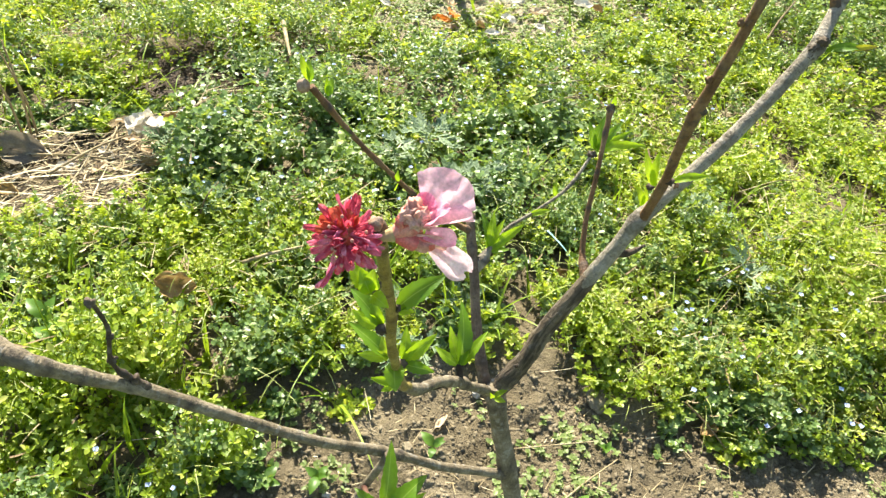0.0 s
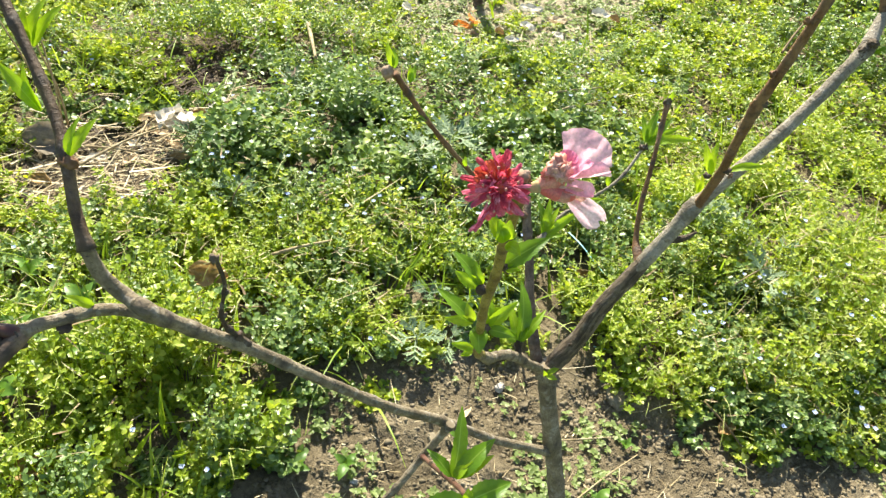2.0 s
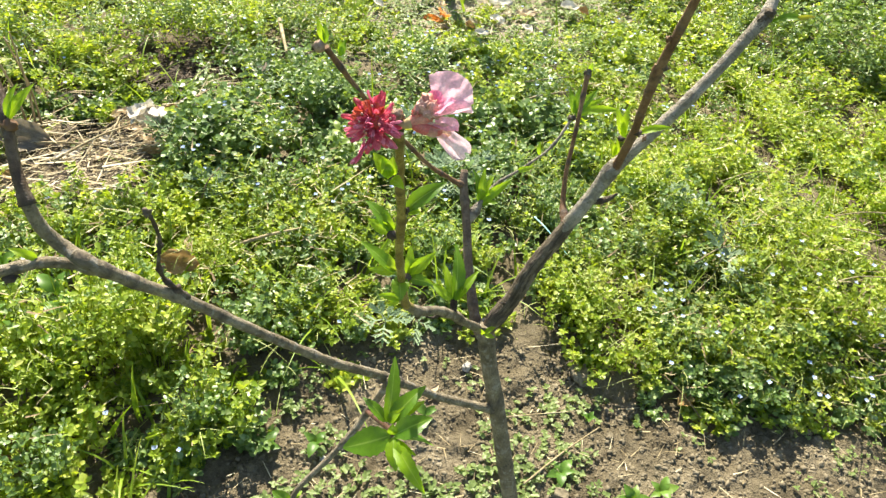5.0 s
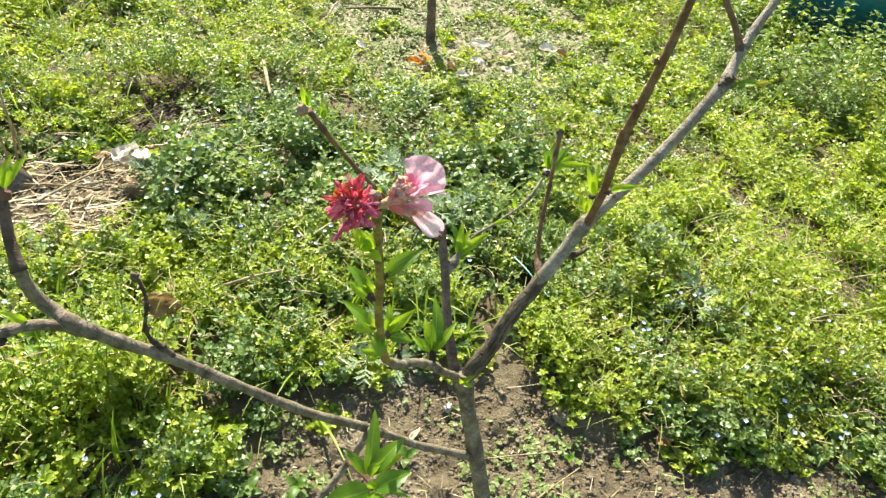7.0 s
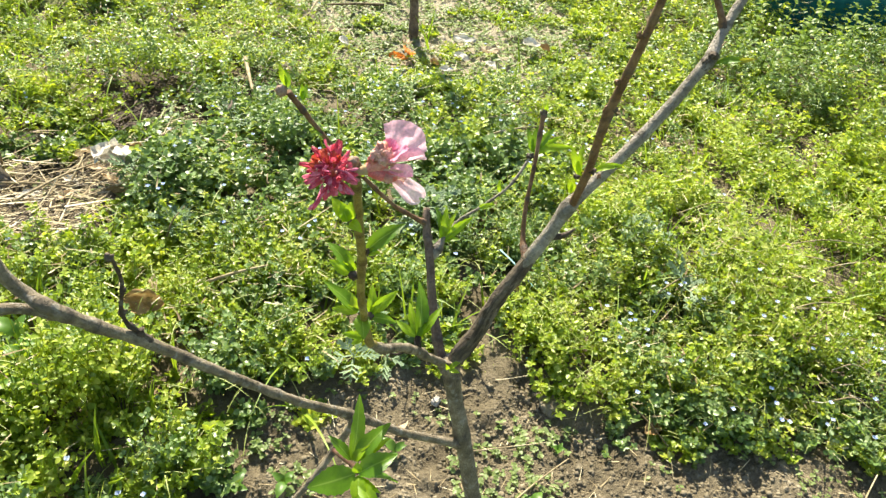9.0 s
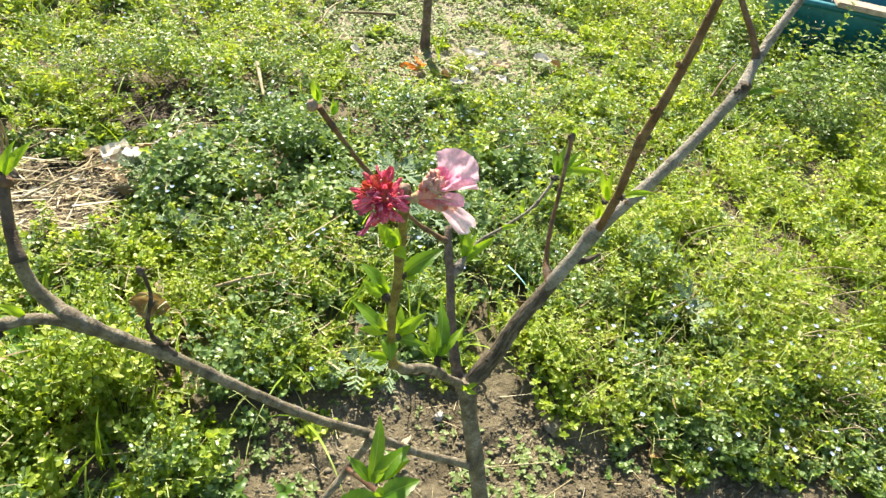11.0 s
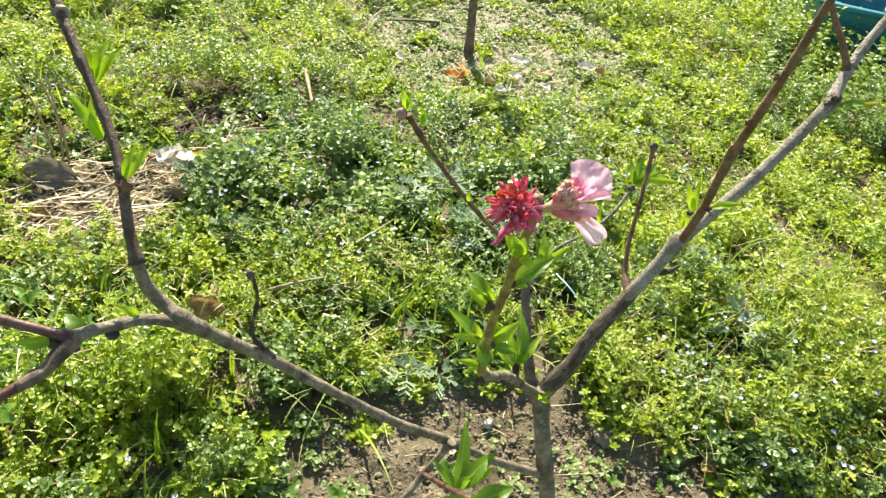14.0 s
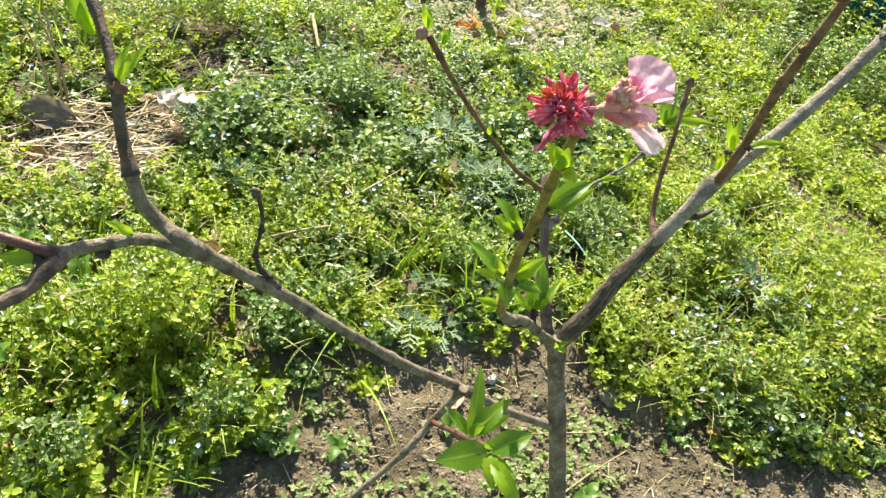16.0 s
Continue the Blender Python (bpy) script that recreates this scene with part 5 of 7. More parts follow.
def leaves_mesh(name, template, at, direction, size, width, rng, mat, roll=0.5):
    """Many leaves in one mesh: a template set at each place along its direction."""
    tv, tf = template
    d = direction / np.linalg.norm(direction, axis=1, keepdims=True)
    side = np.cross(np.array([0, 0, 1.0]), d)
    side /= np.linalg.norm(side, axis=1, keepdims=True) + 1e-9
    nrm = np.cross(d, side)
    a = rng.normal(0, roll, len(d))[:, None]
    side, nrm = side * np.cos(a) + nrm * np.sin(a), nrm * np.cos(a) - side * np.sin(a)
    v = at[:, None, :] + size[:, None, None] * (tv[None, :, 0:1] * d[:, None, :] + (tv[None, :, 1:2] * width[:, None, None]) * side[:, None, :] + tv[None, :, 2:3] * nrm[:, None, :])
    f = tf[None] + (np.arange(len(d)) * len(tv))[:, None, None]
    return triangles(name, v.reshape(-1, 3), f.reshape(-1, 3), mat)


def grow_tufts(x, y, rng, shoots, spread):
    """Shoots of domed tufts: foot, height, way and lean of each; shoots lean outwards and are lower at a tuft's rim."""
    n = len(x)
    tall = canopy(x, y) * (0.55 + 0.75 * rng.random(n))
    wide = spread * rng.uniform(0.7, 1.4, n)
    leaf_scale = (0.75 + 0.5 * vnoise(x, y, 0.16, 17)) * rng.uniform(0.85, 1.15, n)
    k = np.repeat(np.arange(n), rng.integers(max(2, shoots - 4), shoots + 5, n))
    az, r = rng.uniform(0, 2 * math.pi, len(k)), np.sqrt(rng.random(len(k)))
    px, py = x[k] + np.cos(az) * r * wide[k] * 0.55, y[k] + np.sin(az) * r * wide[k] * 0.55
    h = tall[k] * (1.05 - 0.50 * r ** 2) * rng.uniform(0.75, 1.12, len(k))
    lean = wide[k] * 0.6 * r + rng.uniform(0.0, 0.3, len(k)) * h
    return px, py, h, az + rng.normal(0, 0.5, len(k)), lean, leaf_scale[k]


def grow_shoots(tufts, rng, nodes, length, low=0.25):
    """Places, directions and sizes of the leaves on leaning shoots with paired leaves and a tuft on top; also the stems' lines."""
    x, y, h, az, lean, grow = tufts
    n = len(x)
    z0 = ground_height(x, y)
    at, way, size = [], [], []

    def along(s):
        return np.stack([x + np.cos(az) * lean * s ** 1.6, y + np.sin(az) * lean * s ** 1.6, z0 + h * s], 1)

    for i in range(nodes):
        s = low + (1 - low) * (i + rng.uniform(0.0, 0.7, n)) / nodes
        p = along(s)
        turn = az + i * math.pi / 2 + rng.normal(0, 0.35, n)
        for half in (0, math.pi):
            el = rng.normal(0.32 * s - 0.05, 0.42, n)
            at.append(p)
            way.append(np.stack([np.cos(turn + half) * np.cos(el), np.sin(turn + half) * np.cos(el), np.sin(el)], 1))
            size.append(grow * length * rng.uniform(0.65, 1.2, n) * (1.15 - 0.4 * s))
    top = along(np.ones(n))
    for k in range(4):
        el = rng.normal(0.42, 0.25, n)
        turn = az + k * math.pi / 2 + rng.normal(0, 0.3, n)
        at.append(top)
        way.append(np.stack([np.cos(turn) * np.cos(el), np.sin(turn) * np.cos(el), np.sin(el)], 1))
        size.append(grow * length * rng.uniform(0.5, 0.9, n))
    return np.concatenate(at), np.concatenate(way), np.concatenate(size), [along(np.full(n, s)) for s in (0.0, 0.5, 1.0)]


def stems_mesh(name, lines, radius, mat):
    """Three-sided stems through the given rows of points."""
    n = len(lines[0])
    tri = np.array([(math.cos(a), math.sin(a), 0) for a in (0, 2.094, 4.189)])
    v = np.concatenate([(q[:, None, :] + tri[None] * radius).reshape(-1, 3) for q in lines])
    f = []
    for r in range(len(lines) - 1):
        a = np.arange(n)[:, None] * 3 + r * n * 3
        for k in range(3):
            p, q = a + k, a + (k + 1) % 3
            f.append(np.concatenate([p, q, q + n * 3], 1))
            f.append(np.concatenate([p, q + n * 3, p + n * 3], 1))
    return triangles(name, v, np.concatenate(f), mat)


def speedwell_share(x, y):
    """Chance that a shoot is speedwell rather than chickweed."""
    s = 0.30 + 0.5 * (vnoise(x, y, 0.22, 12) - 0.35)
    s = s + 0.75 * spot(x, y, -0.14, 1.66, 0.70, 0.52, 10) + 0.40 * spot(x, y, -0.15, 1.40, 0.85, 0.62) + 0.12 * spot(x, y, 0.80, 0.98, 0.42, 0.26) - 0.55 * spot(x, y, 0.95, 1.65, 0.75, 0.65) - 0.08 * spot(x, y, -0.45, 0.70, 0.6, 0.45) - 0.5 * spot(x, y, 0.36, 1.0, 0.17, 0.15) - 0.50 * spot(x, y, -0.28, 1.14, 0.55, 0.28) + 0.40 * spot(x, y, 1.50, 2.70, 0.55, 0.5) + 0.2 * spot(x, y, 1.05, 1.35, 0.45, 0.4)
    return np.clip(s, 0.04, 0.88)


def in_tub(x, y):
    """1 where the tub stands."""
    c, n = math.cos(radians(-14)), math.sin(radians(-14))
    u, v = (x - 2.24) * c + (y - 3.46) * n, -(x - 2.24) * n + (y - 3.46) * c
    return (np.abs(u) < 0.67) & (np.abs(v) < 0.47)


def cover(x, y):
    return np.clip(1.02 - bare(x, y) * 1.03, 0, 1) * (1 - 0.5 * spot(x, y, -0.49, 0.47, 0.18, 0.08)) * (1 - 0.45 * spot(x, y, 0.07, 0.95, 0.20, 0.09)) * np.clip(0.28 + 0.3 * spot(x, y, 0.75, 1.0, 0.6, 0.4) + 1.6 * vnoise(x, y, 0.13, 13), 0, 1) * ~in_tub(x, y) * (1 - 0.35 * spot(x, y, 1.0, 1.35, 0.5, 0.4) * (vnoise(x, y, 0.09, 34) > 0.5))


for tag, dens, y0, y1, shoots, spread, nodes, size, template_a, template_b in (
        ("near", 570, 0.30, 1.30, 13, 0.036, 4, 0.0142, CREN, FINE), ("next", 440, 1.30, 1.75, 11, 0.044, 4, 0.0182, CREN, FINE), ("middle", 400, 1.75, 2.65, 11, 0.046, 3, 0.0190, COARSE, COARSE), ("far", 280, 2.65, 4.0, 8, 0.055, 3, 0.0225, COARSE, COARSE)):
    x, y, rng = scatter(dens, y0, y1, cover, {"near": 21, "next": 24, "middle": 22, "far": 23}[tag])
    is_speed = rng.random(len(x)) < speedwell_share(x, y)
    for mine, kind, tmpl, mat, ln, wd in ((is_speed, "speedwell", template_a, M_SPEEDWELL, size * (1.0 if tag == "next" else 0.9), 1.0), (~is_speed, "chickweed", template_b, M_CHICKWEED, size * 1.02, 1.0)):
        at, way, sz, lines = grow_shoots(grow_tufts(x[mine], y[mine], rng, shoots, spread), rng, nodes, ln)
        if kind == "chickweed":
            sz = sz * (0.98 + 0.16 * spot(at[:, 0], at[:, 1], -0.45, 0.62, 0.5, 0.35) - 0.10 * spot(at[:, 0], at[:, 1], 0.9, 1.4, 0.7, 0.7))
        ob = smooth(leaves_mesh(kind + "_leaves", tmpl, at, way, sz, rng.uniform(0.62, 1.1, len(sz)) * wd, rng, mat, 0.62))
        tagged(ob, "dense low tufts of small blue-green speedwell leaves" if kind == "speedwell" else "dense tufts of small yellow-green chickweed leaves", "weeds", kind="stuff")
        if tag == "near":
            st = stems_mesh(kind + "_stems", lines, 0.0008, M_CHICKWEED)
            tagged(st, "thin pale green weed stems", "weeds", kind="stuff")

# the same weeds go on to the sides and behind, looser
rng = np.random.default_rng(29)
x, y = rng.uniform(-3.6, 4.2, 3400), rng.uniform(-1.6, 5.6, 3400)
ok = (~in_view_wedge(x, y) | (y > 4.0) | (y < 0.12)) & (edge_distance(x, y, BED) < 0.02) & ~in_tub(x, y) & (np.hypot((x - 0.3) / 3.9, (y - 2.0) / 3.6) < 0.8 + 0.25 * vnoise(x, y, 0.6, 30))
at, way, sz, lines = grow_shoots(grow_tufts(x[ok], y[ok], rng, 4, 0.09), rng, 1, 0.042)
tagged(leaves_mesh("outlying_weeds", COARSE, at, way, sz, rng.uniform(0.7, 1.1, len(sz)), rng, M_CHICKWEED, 0.4), "looser yellow-green weeds round the garden bed", "weeds", kind="stuff")

# seedlings on the bare bed
x, y, rng = scatter(6500, 0.30, 3.3, lambda a, b: np.clip(bare(a, b), 0, 1) * np.where(b < 1.02, np.clip(1.5 * (vnoise(a, b, 0.07, 14) - 0.36), 0, 1), np.where(b > 2.0, np.clip(0.15 + 0.9 * vnoise(a, b, 0.12, 14), 0, 1), 0.04)), 31)
at, way, sz = [], [], []
for k in range(6):
    turn = rng.uniform(0, 6.28, len(x)) * 0 + k * 1.05 + x * 900
    el = rng.normal(0.25, 0.2, len(x))
    at.append(np.stack([x, y, ground_height(x, y) + 0.003 + 0.008 * rng.random(len(x))], 1))
    way.append(np.stack([np.cos(turn) * np.cos(el), np.sin(turn) * np.cos(el), np.sin(el)], 1))
    sz.append(0.0082 * rng.uniform(0.4, 1.3, len(x)) * (0.6 + 0.8 * vnoise(x, y, 0.2, 15)) * np.where(y > 2.0, 1.5, 1.0))
at, way, sz = np.concatenate(at), np.concatenate(way), np.concatenate(sz)
tagged(leaves_mesh("seedling_leaves", FINE, at, way, sz, rng.uniform(0.8, 1.1, len(sz)), rng, M_SEEDLING, 0.25), "small pale green seedlings on bare soil", "weeds", kind="stuff")

# seed capsules of the chickweed, small pale beads over the leaves
x, y, rng = scatter(8500, 0.5, 2.0, lambda a, b: np.clip(cover(a, b) * (0.10 + 0.5 * spot(a, b, 0.75, 1.25, 0.7, 0.6) + 0.7 * spot(a, b, 0.48, 1.0, 0.22, 0.25) + 0.2 * spot(a, b, -0.35, 0.75, 0.4, 0.35)), 0, 1), 36)
bead = (np.array([(0, 0, 0), (0.5, 0.4, 0), (0.5, -0.4, 0), (0.5, 0, 0.4), (0.5, 0, -0.4), (1.1, 0, 0)], float), np.array([(0, 3, 1), (0, 2, 3), (0, 4, 2), (0, 1, 4), (5, 1, 3), (5, 3, 2), (5, 2, 4), (5, 4, 1)]))
at = np.stack([x, y, ground_height(x, y) + canopy(x, y) * rng.uniform(0.85, 1.2, len(x))], 1)
tagged(leaves_mesh("seed_capsules", bead, at, rng.normal(0, 1, (len(x), 3)), rng.uniform(0.0024, 0.0046, len(x)), np.ones(len(x)), rng, M_CAPSULE), "small pale yellow-green seed capsules of chickweed", "weeds", kind="stuff")

# speedwell flowers
FLOWER = (np.array([(0, 0, 0), (0.2, 0.42, 0.12), (0.5, 0.5, 0.16), (0.52, 0.15, 0.1), (0.52, -0.15, 0.1), (0.5, -0.5, 0.16), (0.2, -0.42, 0.12)], float) * np.array([1.0, 0.85, 1.0]),
          np.array([(0, 3, 2), (0, 2, 1), (0, 4, 3), (0, 5, 4), (0, 6, 5)]))
x, y, rng = scatter(240, 0.55, 3.4, lambda a, b: np.clip(cover(a, b) * (0.07 + 1.5 * spot(a, b, 0.82, 0.96, 0.46, 0.28) + 0.5 * spot(a, b, -0.35, 1.5, 0.75, 0.55, 15) + 0.4 * spot(a, b, 0.3, 2.0, 0.8, 0.5)), 0, 1), 41)
z = ground_height(x, y) + canopy(x, y) * rng.uniform(0.95, 1.15, len(x)) + 0.004
at, way, sz = [], [], []
for k in range(4):
    turn = x * 700 + k * math.pi / 2
    el = np.full(len(x), 0.25)
    at.append(np.stack([x, y, z], 1))
    way.append(np.stack([np.cos(turn) * np.cos(el), np.sin(turn) * np.cos(el) - 0.12, np.sin(el) + 0.1], 1))
    sz.append(rng.uniform(0.0075, 0.0100, len(x)))
at, way, sz = np.concatenate(at), np.concatenate(way), np.concatenate(sz)
tagged(leaves_mesh("speedwell_flowers", FLOWER, at, way, sz, np.ones(len(sz)), rng, M_SPEED_FLOWER, 0.1), "tiny pale blue speedwell flowers over the weeds", "flowers", kind="stuff")


def ribbons(name, roots, ways, lengths, widths, mat, arch, rng, rows=6):
    """Narrow arching blades in one mesh."""
    n = len(roots)
    flat = ways.copy()
    flat[:, 2] = 0
    flat /= np.linalg.norm(flat, axis=1, keepdims=True) + 1e-6
    side = np.cross(ways, np.array([0.0, 0.0, 1.0]))
    side /= np.linalg.norm(side, axis=1, keepdims=True) + 1e-6
    v = []
    for i in range(rows):
        s = i / (rows - 1)
        c = roots + ways * (lengths * s)[:, None] + flat * (lengths * arch * s * s)[:, None] - np.array([0, 0, 1.0]) * (lengths * arch * 0.8 * s * s * s)[:, None]
        w = widths * (1 - s ** 2.2) * 0.5 + 0.0002
        v += [c - side * w[:, None], c + np.array([0, 0, -1.0]) * (w * 0.4)[:, None], c + side * w[:, None]]
    v = np.stack(v, 1).reshape(-1, 3)
    f = []
    base = np.arange(n)[:, None] * rows * 3
    for i in range(rows - 1):
        for k in (0, 1):
            a = base + i * 3 + k
            f += [np.concatenate([a, a + 1, a + 4], 1), np.concatenate([a, a + 4, a + 3], 1)]
    return triangles(name, v, np.concatenate(f), mat)


# pale wiry stalks over the leaves
x, y, rng = scatter(1900, 0.5, 2.3, lambda a, b: np.clip(cover(a, b) * (0.45 + 0.5 * spot(a, b, 0.75, 1.2, 0.7, 0.55) - 0.35 * spot(a, b, -0.14, 1.66, 0.7, 0.5)), 0, 1), 55)
az, el = rng.uniform(0, 6.28, len(x)), rng.uniform(0.1, 1.2, len(x))
ways = np.stack([np.cos(az) * np.cos(el), np.sin(az) * np.cos(el), np.sin(el)], 1)
tagged(ribbons("weed_stalks", np.stack([x, y, ground_height(x, y) + canopy(x, y) * rng.uniform(0.6, 0.95, len(x))], 1), ways, rng.uniform(0.02, 0.055, len(x)), rng.uniform(0.0008, 0.0015, len(x)), M_WIRY, rng.uniform(0.1, 0.8, len(x)), rng, rows=4), "thin pale wiry stalks of weeds gone to seed", "weeds", kind="stuff")

# grass among the weeds: loose tufts
x, y, rng = scatter(200, 0.40, 3.6, lambda a, b: np.clip(0.25 + 1.1 * spot(a, b, -0.45, 0.56, 0.35, 0.22) + 0.9 * spot(a, b, -0.1, 1.0, 0.3, 0.25) + 0.5 * vnoise(a, b, 0.5, 16) - 0.8 * bare(a, b), 0, 1) * ~in_tub(a, b), 51)
reps = 3
x, y = np.repeat(x, reps) + rng.normal(0, 0.008, len(x) * reps), np.repeat(y, reps) + rng.normal(0, 0.008, len(y) * reps)
az, el = rng.uniform(0, 6.28, len(x)), rng.uniform(0.7, 1.4, len(x))
ways = np.stack([np.cos(az) * np.cos(el), np.sin(az) * np.cos(el), np.sin(el)], 1)
tagged(ribbons("grass_blades", np.stack([x, y, ground_height(x, y)], 1), ways, rng.uniform(0.08, 0.19, len(x)) * (1 - 0.4 * spot(x, y, -0.45, 0.56, 0.5, 0.3)), rng.uniform(0.0025, 0.0055, len(x)), M_GRASS, rng.uniform(0.05, 0.5, len(x)), rng), "loose bright green grass blades among the weeds", "grass", kind="stuff")
for gx, gy, tx, ty, tz in ((0.875, 1.008, 0.93, 1.17, 0.13), (0.812, 0.91, 0.86, 1.05, 0.14), (0.05, 2.55, 0.07, 2.57, 0.15), (0.06, 2.50, 0.0, 2.52, 0.13), (0.40, 2.42, 0.38, 2.50, 0.12), (0.36, 2.25, 0.37, 2.28, 0.10), (-0.423, 0.632, -0.425, 0.66, 0.13), (-0.468, 0.573, -0.47, 0.60, 0.12), (-0.53, 0.597, -0.45, 0.53, 0.10), (-0.459, 0.595, -0.40, 0.585, 0.12), (-0.404, 0.607, -0.345, 0.56, 0.09), (-0.47, 0.91, -0.40, 0.91, 0.14), (-0.673, 0.962, -0.655, 1.0, 0.14), (-0.36, 0.83, -0.365, 0.86, 0.14), (-0.56, 0.84, -0.58, 0.90, 0.14), (-0.10, 1.02, -0.02, 1.12, 0.13), (-0.12, 1.03, -0.20, 1.13, 0.12)):
    tuft = thing("grass_tuft", (gx, gy, float(ground_height(gx, gy))), "single broad bright green grass blades", "grass", "grass tufts")
    for k in range(2):
        w = Vector((tx - gx, ty - gy, tz))
        leaf(tuft, (0.004 * k, 0.003 * k, 0), (w.x * (1 - 0.25 * k), w.y * (1 - 0.3 * k), w.z * (1 - 0.2 * k)), 0.0052, M_GRASS, droop=0.1, name="blade")

M_STRAW_PALE = plain("bleached_straw", [(0.1, (0.34, 0.27, 0.15)), (0.5, (0.60, 0.53, 0.36)), (0.85, (0.82, 0.77, 0.62))], scale=40, rough=0.65, thin=0.1)


# straw litter
def lying(name, n, y0, y1, keep, seed, turn, long, wide, mat, words, lift=0.012, arch=0.12):
    x, y, rng = scatter(n, y0, y1, keep, seed)
    az, el = rng.normal(turn[0], turn[1], len(x)), rng.normal(0.05, 0.14, len(x))
    z = ground_height(x, y) + 0.004 + lift * rng.random(len(x)) + canopy(x, y) * (bare(x, y) < 0.4) * rng.uniform(0.6, 1.05, len(x))
    ways = np.stack([np.cos(az) * np.cos(el), np.sin(az) * np.cos(el), np.sin(el)], 1)
    return tagged(ribbons(name, np.stack([x, y, z], 1), ways, rng.uniform(*long, len(x)), rng.uniform(wide[0] ** 0.5, wide[1] ** 0.5, len(x)) ** 2, mat, rng.uniform(-arch, arch, len(x)), rng, rows=5), words, "straw", kind="stuff")


def straw_patch(a, b):
    return np.maximum(spot(a, b, -0.87, 1.32, 0.23, 0.25, 15), 0.8 * spot(a, b, -0.70, 1.50, 0.16, 0.12, 20))


lying("straw_litter", 5200, 0.35, 3.3, lambda a, b: np.clip(1.0 * straw_patch(a, b) * (0.40 + vnoise(a, b, 0.07, 19)) + 0.03 * spot(a, b, 0.0, 2.7, 0.7, 0.6) + 0.04 * hollow(a, b) + 0.0006 + 0.003 * bare(a, b), 0, 1), 61, (0.35, 0.75), (0.02, 0.11), (0.0008, 0.0040), M_STRAW, "dry tan straw and dead stems lying on the ground", 0.03)
lying("dead_twigs", 9500, 0.9, 3.6, lambda a, b: np.clip(0.35 * straw_patch(a, b) + 0.9 * hollow(a, b) + 0.35 * spot(a, b, -0.32, 3.2, 0.36, 0.2) + 0.008 * spot(a, b, 0.0, 2.7, 0.7, 0.6), 0, 1), 62, (0.5, 1.1), (0.012, 0.07), (0.0010, 0.0064), M_TWIG_DARK, "dark brown dead twigs and rotten stems on the ground", 0.025)
lying("broad_straw", 430, 1.0, 1.9, lambda a, b: np.clip(0.9 * spot(a, b, -0.88, 1.30, 0.20, 0.20, 15), 0, 1), 63, (0.35, 0.4), (0.05, 0.15), (0.0026, 0.0062), M_STRAW_PALE, "broad pale straw stems lying on litter", 0.045)
# thin dry stems lying over the weeds
lying("dry_stems", 75, 0.6, 2.6, lambda a, b: np.clip((0.10 + 0.55 * spot(a, b, 0.85, 1.35, 0.55, 0.6)) * (1 - bare(a, b)), 0, 1), 66, (0.5, 0.6), (0.05, 0.17), (0.0007, 0.0016), M_STRAW, "thin pale dry stems lying over the weeds", 0.004, 0.25)

lying("dead_bits", 900, 0.5, 3.4, lambda a, b: np.clip(1 - bare(a, b), 0, 1) * np.clip(2.2 * (vnoise(a, b, 0.16, 27) - 0.5) + 0.5 * spot(a, b, -0.22, 1.08, 0.45, 0.25), 0.03, 1), 67, (0.5, 1.3), (0.012, 0.05), (0.0007, 0.0032), M_STRAW, "tan dead bits and withered stems among the weeds", 0.004, 0.3)
lying("rotten_bits", 700, 0.5, 3.4, lambda a, b: np.clip(1 - bare(a, b), 0, 1) * np.clip(2.2 * (vnoise(a, b, 0.16, 27) - 0.45), 0.03, 1), 68, (0.5, 1.3), (0.012, 0.04), (0.001, 0.004), M_STALK, "brown rotten leaf bits among the weeds", 0.004, 0.3)

lying("bed_bits", 1500, 0.35, 1.0, lambda a, b: np.clip(bare(a, b) * 0.5 * (edge_distance(a, b, BED) > 0.0) * (0.2 + vnoise(a, b, 0.08, 40)), 0, 1), 69, (0.4, 1.0), (0.008, 0.045), (0.0006, 0.0020), M_STRAW, "short dry straw bits on the bare soil", 0.003, 0.25)

# clods and crumbs of soil
x, y, rng = scatter(30000, 0.42, 0.97, lambda a, b: np.clip(bare(a, b) - 0.2, 0, 1) * (a > -0.46) * (a < 1.0), 71)
bm0 = bmesh.new()
bmesh.ops.create_icosphere(bm0, subdivisions=1, radius=1.0)
cv, cf = np.array([v.co[:] for v in bm0.verts]), np.array([[v.index for v in f.verts] for f in bm0.faces])
bm0.free()
sz = 0.0013 + 0.0050 * rng.random(len(x)) ** 3.2
jit = cv[None] * (1 + rng.normal(0, 0.34, (len(x), len(cv), 1))) * rng.uniform(0.55, 1.25, (len(x), 1, 3)) * sz[:, None, None] * np.array([1, 1, 0.75])
v = jit + np.stack([x, y, ground_height(x, y) - sz * 0.05], 1)[:, None, :]
tagged(triangles("soil_clods", v.reshape(-1, 3), (cf[None] + (np.arange(len(x)) * len(cv))[:, None, None]).reshape(-1, 3), M_CLOD), "crumbs and clods of dry soil", "soil", kind="stuff")


